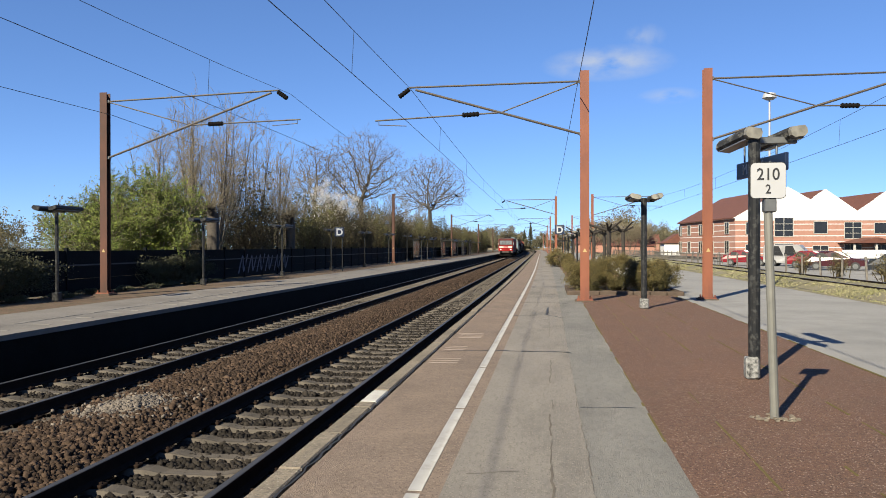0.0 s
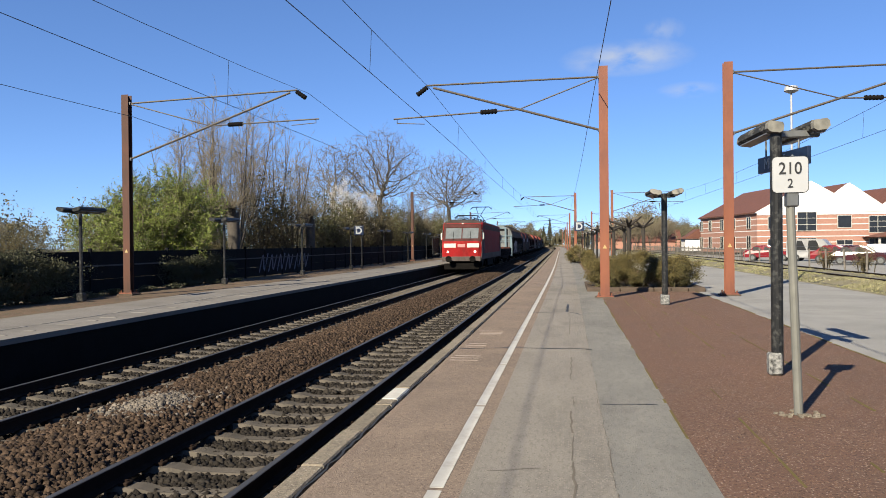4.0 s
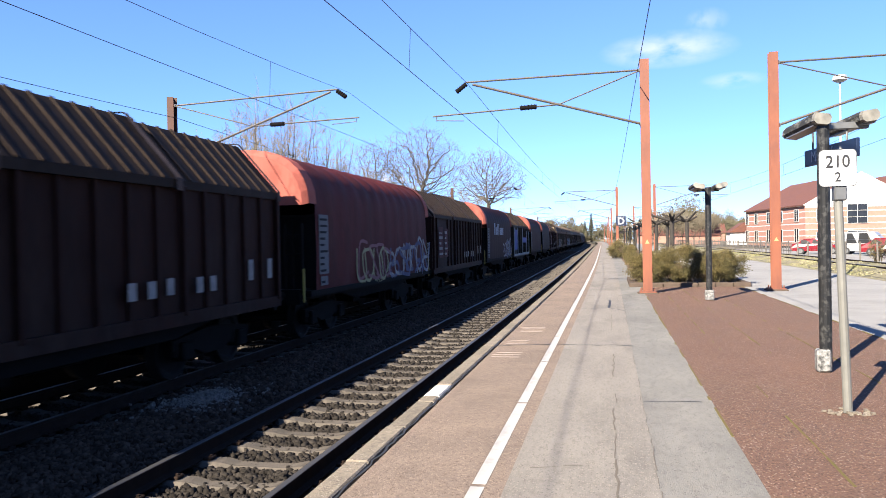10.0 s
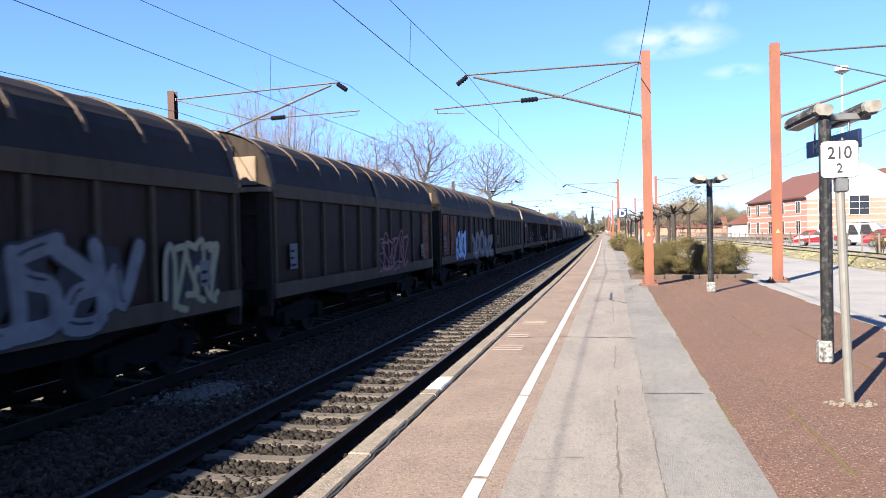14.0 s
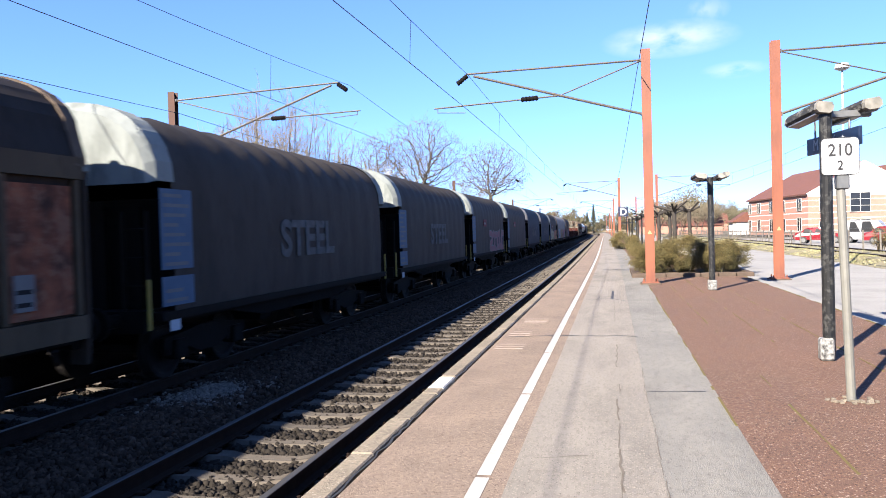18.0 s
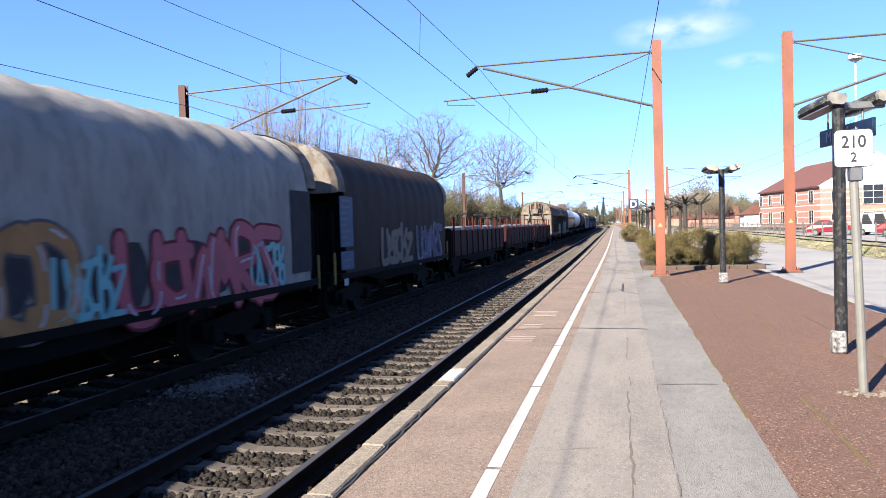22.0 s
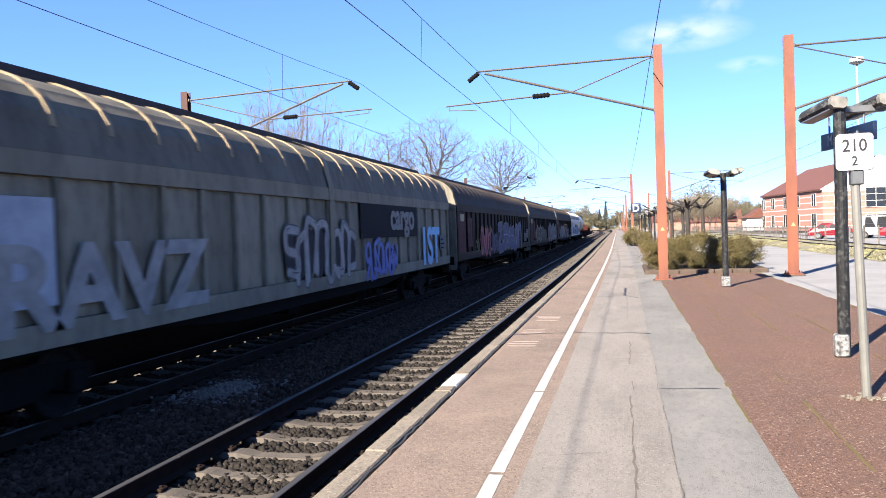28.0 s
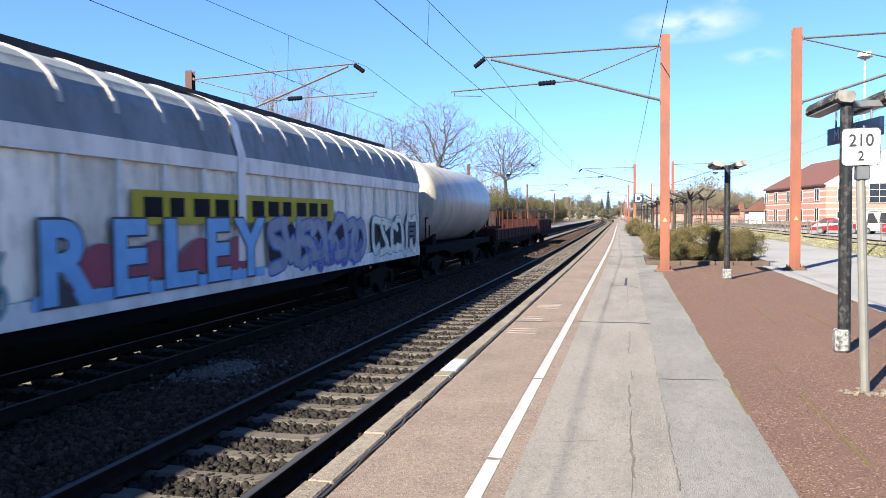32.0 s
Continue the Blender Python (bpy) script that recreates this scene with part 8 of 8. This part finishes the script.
# Dusty seam tone; on the gables its paleness stands for sunlight.
GABLE = mat("dusty_pinkish_steel", (0.10, 0.072, 0.060), (0.065, 0.047, 0.040), 2, 0.8, 0, 0.15, 25, stain=(0.03, 0.022, 0.02), stain_amt=0.7, stain_scale=1.5, spec=0.08)
NAMEDIM = mat("worn_grey_lettering", (0.085, 0.09, 0.092), (0.045, 0.047, 0.05), 4, 0.8, spec=0.08)
PLATE = mat("dull_red_lettered_plate", (0.088, 0.0416, 0.042), (0.048, 0.026, 0.0266), 4, 0.8, spec=0.05)
EDGEW = grimy_shaded("grey_white_frame_edge", (0.21, 0.25, 0.29), amt=0.5)
POSTER = mat("lilac_poster", (0.12, 0.125, 0.27), (0.08, 0.085, 0.19), 2, 0.8, spec=0.05)


def brown_hood(front, length, seed, white=False):
    w, hx, ye = steel_roof_wagon(12.0, BROWNW if not white else FRAMED, BROWNROOF, GABLE, "brown steel wagon with three sloping roof sections" if not white else "dark steel wagon with grey white painted frame edges", GABLE)
    if white:
        labels(w, hx + 0.03, [(-3.85, 1.45, 1.5, 1.35, POSTER), (1.6, 1.9, 2.7, 0.38, POSTER)])
        bm = B()
        for y in (-4.9, -2.9, 0.2, 3.1, 5.0):
            box(bm, hx + 0.03, hx + 0.05, y - 0.11, y + 0.11, 1.1, 2.95 if y < 1 else 2.75)
        box(bm, hx + 0.03, hx + 0.05, -5.1, 5.1, 1.02, 1.16)
        part("white_frame", bm, EDGEW, w, "grey white painted frame edges")
    else:
        for y, z, wd, hh in ((-4.15, 1.5, 0.75, 1.15), (-3.25, 1.5, 0.6, 1.1)):
            bm = B()
            box(bm, hx + 0.03, hx + 0.037, y - wd / 2, y + wd / 2, z, z + hh)
            p = part("label_panel", bm, PLATE, w, "dull red plate with pale print")
            rng = random.Random(seed * 7 + int(y * 10))
            for k in range(5):
                bm = B()
                a = y - wd * 0.42
                box(bm, hx + 0.037, hx + 0.040, a, a + wd * rng.uniform(0.3, 0.84), z + 0.10 + k * 0.2, z + 0.10 + k * 0.2 + rng.uniform(0.03, 0.11))
                part("print_bar", bm, LABELW2, p)
        for y, z in ((0.6, 1.4), (1.05, 1.4), (1.5, 1.42), (2.3, 1.4), (2.7, 1.4), (4.0, 1.5), (4.75, 1.5)):
            bm = B()
            box(bm, hx + 0.03, hx + 0.036, y - 0.09, y + 0.09, z, z + (0.36 if y > 3 else 0.24))
            part("stencil_mark", bm, LABELW2, w, "worn pale stencil mark")
    couple(w, front, length)


red_tarp(213.15, 12.0, 10, True, ((-2.4, 1.2, FADED), (2.0, 4.8, FADED)))
red_tarp(225.17, 11.95, 12, True, ((-3, 3.5, FADED),))
brown_hood(237.1, 11.92, 1)
brown_hood(249.0, 12.3, 2)
red_tarp(261.4, 11.5, 14, False, ((-2.6, 0.2, G_YEL), (-2.2, 0.6, G_PINK), (0.1, 5.2, G_BRIGHT), (0.4, 5.0, G_LILAC)), TARPBRIGHT)
brown_hood(272.8, 11.8, 3)
red_tarp(284.6, 11.95, 16, True, ((0.9, 4.8, G_BRIGHT), (1.2, 5.0, G_LILAC), (2.8, 4.2, G_TEAL)))
brown_hood(296.5, 11.9, 4, True)
red_tarp(308.4, 12.05, 18, False, ((1, 3, FADED),))
red_tarp(320.5, 11.93, 20, False, ((-3, 3, FADED),), TARPDARK)
brown_hood(332.43, 12.27, 5)


def beige_wall(front, length, seed, graf=(), end=None, orange=False, panel=None, rust=()):
    w, hx, ye = walled_wagon(length - 0.1, 2, 10, panel or PANELD, FRAMEB, ROOFD, RIBL, end or CAPTAN, "brown sliding-wall wagon with beige frame and ribbed roof", ridge=False, top=4.2)
    if orange:
        for y in (-5.2, -3.8):
            labels(w, hx - 0.03, [(y, 1.3, 1.1, 1.55, RUSTPANEL)])
    for y, wd in rust:
        labels(w, hx - 0.03, [(y, 1.3, wd, 1.5, RUSTPANEL)])
    labels(w, hx + 0.004, [(-5.6, 1.5, 0.35, 0.5, LABELW), (4.9, 1.4, 0.3, 0.4, LABELW)])
    for k, (a, b, m, o) in enumerate(graf):
        tagging(w, hx, a, b, 1.1, 2.15, m, o, seed + k, 5, 0.22)
    couple(w, front, length)


beige_wall(344.7, 13.49, 30, ((-1.0, 2.9, G_WHITE, FADED), (3.8, 5.3, G_YEL, G_WHITE)), orange=True)
beige_wall(358.19, 14.29, 32, ((-0.2, 3.0, G_PINK, None), (0.0, 2.8, G_PINKD, None)), orange=False, rust=((5.55, 0.75),))
beige_wall(372.5, 13.8, 34, ((-3.4, -1.3, G_BLUE, G_BLUE), (0.3, 6.0, LABELW, FADED)), orange=True)
beige_wall(386.3, 14.48, 36, ((0, 4, FADED, None),))


def grey_long(front, length, seed, graf=(), texts=(), panel=None, frame_=None, roof=None, rib=None, end=None, label="grey sliding-wall wagon with ribbed roof and graffiti", rust=None, boards=None):
    w, hx, ye = walled_wagon(length - 0.1, 2, 22, panel or PANELG, frame_ or FRAMED, roof or ROOFD, rib or (RIBD if panel is PANELD else RIBL), end or PANELG, label, top=4.25)
    labels(w, hx + 0.004, [(-10.35, 1.25, 1.35, 1.62, boards or PLATE), (-8.75, 1.45, 0.95, 1.2, boards or PLATE), (10.2, 1.5, 0.8, 0.5, LABELW)])
    labels(w, hx + 0.013, [(-10.3, 2.5, 0.7, 0.28, G_YEL)])
    if rust:
        labels(w, hx - 0.03, [(y, 1.2, 1.0, 1.6, RUSTPANEL) for y in rust])
    for k, (a, b, z0, z1, m, o) in enumerate(graf):
        tagging(w, hx, a, b, z0, z1, m, o, seed + k, 6, 0.22)
    for body, size, y, z, m, sq in texts:
        word(w, body, size, hx + 0.012, y, z, m, squash=sq)
    couple(w, front, length)


grey_long(400.8, 25.1, 40, ((-7, -4, 1.2, 2.2, LABELW, None), (3, 6.5, 1.15, 1.8, LABELW, None)), panel=PANELD, rust=(0.5, 2.5), label="dark sliding-wall wagon with a straight ridge cap")
beige_wall(425.9, 13.92, 42, ((1.4, 6.0, FADED, G_YEL),), end=CAPWHITE, orange=True)
beige_wall(439.84, 13.2, 44, ((-3.5, 3.5, RUSTPANEL, None),), end=CAPWHITE, rust=((5.2, 1.0),))


def grey_tarp(front, length, tarp, cap, seed, graf=(), logo=False, texts=(), label="grey tarpaulin wagon with white end hoods", wl=12.0, plate=None):
    w, hx, ye = tarp_wagon(wl, tarp, cap, label)
    labels(w, hx + 0.02, [(-ye + 0.42, 1.72, 0.82, 1.15, plate or LABELBLUE), (-ye + 0.42, 1.2, 0.82, 0.42, plate or LABELBLUE), (-ye + 0.3, 0.84, 0.26, 0.26, NAMEW)])
    if logo == 2:
        logo_bars(w, hx + 0.02, -1.6, 1.7, 1.75, 0.62, NAMEDIM, 7)
        strokes(w, [(1.9, 2.45), (2.5, 2.1), (1.8, 1.7)], 0.12, hx + 0.025, NAMEDIM, "swoosh")
    elif logo:
        bm = B()
        box(bm, hx + 0.02, hx + 0.03, -2.2, -1.3, 2.42, 2.76)
        part("emblem", bm, G_DKRED, w, "dull red emblem")
        logo_bars(w, hx + 0.032, -2.05, -1.5, 2.52, 0.10, LABELW2, 5)
    for k, (a, b, z0, z1, m, o) in enumerate(graf):
        tagging(w, hx + 0.02, a, b, z0, z1, m, o, seed + k, 5, 0.24)
    for body, size, y, z, m, sq in texts:
        word(w, body, size, hx + 0.03, y, z, m, squash=sq)
    couple(w, front, length)


grey_tarp(453.04, 12.25, TARPGREY, CAPWHITE, 50, (), False, (("STEEL", 0.95, 0.0, 2.08, NAMEDIM, 1.15),))
grey_tarp(465.3, 12.03, TARPGREY, CAPWHITE, 51, (), False, (("STEEL", 0.95, 0.0, 2.08, NAMEDIM, 1.15),))
grey_tarp(477.32, 12.22, TARPGREY, CAPWHITE, 52, ((-0.3, 4.6, 1.15, 2.1, G_PINKD, LABELW),), True)
grey_tarp(489.55, 12.14, TARPGREY, CAPWHITE, 54, (), True)
grey_tarp(501.7, 12.13, TARPBLUE, CAPBLUE, 56, (), 2, plate=FADED, label="blue tarpaulin wagon with pale blue end hoods")
grey_tarp(513.8, 12.19, TARPBLUE, CAPBLUE, 58, (), 2, plate=FADED, label="blue tarpaulin wagon with white end hoods")
grey_tarp(525.6, 12.3, TARPGREY, CAPWHITE, 60, ((-4.5, -0.2, 1.1, 2.15, G_YEL, G_YEL), (0.3, 4.9, 1.15, 2.1, G_ORANGE, G_RED)), True)
grey_tarp(538.0, 20.5, TARPWHITE, ENDBROWN, 62, ((-7.6, -6.6, 1.2, 2.0, G_RED, G_RED), (-6.9, -3.6, 1.1, 2.2, G_TEAL, G_BLACK), (-4.0, -3.2, 1.1, 2.1, G_RED, G_RED), (-1.5, 2.3, 1.15, 2.2, G_ORANGE, G_BLACK), (2.0, 3.2, 1.1, 1.9, G_TEAL, G_TEAL), (3.1, 7.4, 1.05, 2.2, G_RED, G_DKRED), (6.6, 7.9, 1.1, 1.9, G_TEAL, G_TEAL)), False,
          label="long pale grey tarpaulin wagon with colourful graffiti", wl=20.4, plate=FADED)
labels(TRAIN[-1][0], 1.485, [(8.75, 1.3, 0.9, 1.6, FADED), (-8.4, 1.25, 1.0, 1.7, FADED)])
grey_tarp(558.5, 11.87, TARPDARK, ENDBROWN, 66, ((-2.4, 0.4, 1.1, 2.1, G_TAN, LABELW), (1.1, 4.2, 1.1, 2.2, G_LILAC, LABELW)), False, label="dark grey crumpled tarpaulin wagon")
for f, l, n in ((570.4, 14.14, 7), (584.5, 15.0, 7), (599.5, 14.5, 7)):
    couple(flat_wagon(l - 0.1, FLATRED, "red brown stake wagon loaded with steel plates", stakes=n, load=LOAD, end_box=True, side_h=0.68)[0], f, l)
beige_wall(614.0, 13.56, 70, ((1.6, 3.0, G_PINK, None), (3.0, 5.4, G_GREEN, FADED)), end=ENDBROWN, orange=True)
beige_wall(627.6, 13.63, 72, ((-3.9, 0.9, G_LILAC, G_WHITE), (-5.2, -4.1, LABELW, None)), end=CAPWHITE, rust=((5.8, 0.9),))
w, r, yt = tank_wagon(17.0, 1.45, 2.62, TANKW, "white gas tank wagon with an orange band", band=TANKBAND)
logo_bars(w, r + 0.0, -6.6, -5.3, 3.05, 0.42, G_DBLUE, 4)
couple(w, 641.2, 17.02)
couple(tank_wagon(18.0, 1.38, 2.55, TANKS, "shiny ribbed steel tank wagon", rings=9)[0], 658.2, 18.15)
couple(tank_wagon(18.3, 1.42, 2.55, TANKBR, "dark brown tank wagon with a pale top walkway", walkway=True)[0], 676.4, 18.4)
grey_long(694.8, 23.9, 80, ((-2.4, 1.4, 1.2, 2.4, G_BRIGHT, G_BLACK), (2.1, 4.7, 1.05, 1.9, G_DBLUE, G_LILAC)), (("RAVZ", 1.3, -7.2, 1.6, G_BRIGHT, 1.25), ("1ST", 1.6, 8.5, 1.62, G_BLUE, 0.95), ("cargo", 1.0, 5.4, 2.55, LABELW2, 1.05)), boards=NAMEW, end=CAPWHITE, roof=ROOFG, frame_=PANELG, rib=RIBC)
labels(TRAIN[-1][0], 1.437, [(4.4, 2.02, 5.1, 0.98, LABELB)])
grey_long(718.7, 23.7, 84, ((-6.4, -3.6, 1.0, 2.25, G_RED, G_DKRED), (-3.4, -1.7, 1.05, 2.0, G_LILAC, LABELW), (-1.6, 7.0, 1.15, 2.3, G_LILAC, LABELW), (-7.6, -6.7, 1.2, 1.8, G_YEL, None)), (), panel=PANELD)
labels(TRAIN[-1][0], 1.45, [(9.2, 1.35, 1.0, 0.5, LABELW), (10.5, 1.5, 0.9, 0.6, LABELW)])
grey_long(742.4, 23.7, 88, ((-8, -3.5, 1.2, 2.2, G_TAN, FADED), (-3.6, -1.0, 1.2, 2.2, G_TEALD, FADED), (-1.0, 0.6, 1.2, 2.0, G_ORANGED, FADED), (2.4, 10.8, 1.1, 2.3, G_WHITE, FADED)), (), panel=PANELD, rust=(-10.6, -9.6))
grey_long(766.1, 23.63, 92, ((-8, 0.6, 1.1, 2.2, LABELW, FADED), (2.0, 3.2, 1.0, 1.9, G_RED, G_RED), (2.6, 5.9, 1.0, 1.95, G_WHITE, G_TEAL)), (), panel=PANELD, rust=(-10.2, -9.2))
advert(TRAIN[-1][0], -1.2, 4.1, 1.98, 2.5, G_AMBER, 8)
grey_long(789.7, 23.44, 96, ((-7.3, -6.2, 1.15, 2.1, G_RED, G_BLACK), (-6.3, -5.0, 1.15, 1.9, G_TEAL, G_RED), (0.9, 5.9, 1.2, 2.05, NAMEW, G_DBLUE), (2.6, 5.6, 1.1, 1.7, G_DBLUE, NAMEW), (6.6, 10.6, 1.15, 2.1, PANELW, G_TEAL)), (),
          boards=FRAMEB2, panel=PANELW, frame_=FRAMEW, roof=ROOFW, rib=RIBW, end=CAPWHITE, label="silver white sliding-wall wagon with bright blue graffiti")
w = TRAIN[-1][0]
advert(w, -2.86, 4.04, 2.06, 2.52, G_YELB)
for ch, y in (("R", -4.1), ("E", -2.95), ("L", -1.85), ("E", -0.8), ("Y", 0.25)):
    for m, off, dx in ((G_BLACK, 0.075, 0.012), (G_BLUE, 0.045, 0.016)):
        me = lettering(ch, 1.28, 0.002, off)
        me.materials.append(m)
        part("graffiti_letter", me, None, w, "sprayed blue block letter", at=Matrix.Translation((1.445 + dx, y, 1.60)) @ SIDE @ Matrix.Diagonal((1.12 if ch != "L" else 1.3, 1, 1, 1)))
bm = B()
box(bm, 1.455, 1.458, -4.6, 0.75, 1.14, 1.30)
part("graffiti_base", bm, G_BLUE, w, "sprayed light blue base line")
for y, wd in ((-3.5, 0.6), (-2.4, 0.7), (-1.3, 0.7), (-0.2, 0.6)):
    strokes(w, [(y - wd / 2, 1.45), (y, 1.6), (y + wd / 2, 1.5)], 0.5, 1.448, G_RED)
w, r, yt = tank_wagon(12.9, 1.5, 2.65, TANKW, "white rounded powder silo wagon", rings=0)
couple(w, 813.16, 13.05)
couple(flat_wagon(19.8, FLATRED, "red brown flat wagon with upright stakes", stakes=10, side_h=0.2)[0], 826.2, 20.0)
couple(flat_wagon(11.0, FLATRED, "short red brown low-sided wagon", side_h=0.6, end_box=True)[0], 846.4, 11.2)


# faded scribbles sprayed on the fence
for k, y in enumerate((36.0, 37.2, 38.4, 39.6, 41.0, 42.2)):
    strokes(fence, [(y, 0.25), (y + 0.5, 1.05), (y + 0.6, 0.3), (y + 1.1, 1.1 - 0.1 * (k % 2))], 0.13, -15.27 + bend(y) + 0.012, FENCESPRAY, "fence_spray")

# rough grass blades along the siding
rngg = np.random.default_rng(77)
gy = 17 + 75 * rngg.random(60000) ** 1.6
gx = np.where(rngg.random(60000) < 0.6, 8.5 + 1.0 * rngg.random(60000) ** 0.8, 9.5 + 4.5 * rngg.random(60000))
gz = np.interp(gx, [8.45, 8.7, 9.2, 9.5, 11.1, 11.7, 11.72, 14.5], [0, 0.03, 0.20, 0.24, 0.24, 0.16, -0.1, -0.1])
keep = np.sin(gx * 5.1 + gy * 1.3) + np.sin(gy * 0.9 - gx * 2.3) + rngg.normal(size=60000) * 0.8 > 0
gp = np.stack([gx + np.array([bend(v) for v in gy]), gy, gz + 0.015], 1)[keep]
GRASSB = mat("spring_grass_blade", (0.143, 0.146, 0.054), (0.211, 0.190, 0.116), 0.8, 0.8, random_amt=0.4, island=True)
tagged(new("grass", leaves("grass", gp, (0.012, 0.036), GRASSB, 78)), "thin yellow green grass along the siding", "grass", kind="stuff")


def motions():
    """The train runs through the station at a steady speed along the far track."""
    for ob, mid in TRAIN:
        rows = []
        for k in range(33):
            y = mid - SPEED * k
            rows.append((k, pose(FAR + bend(y), y, RAIL, 0, 0, lane(y))))
        walk(ob, rows)


motions()
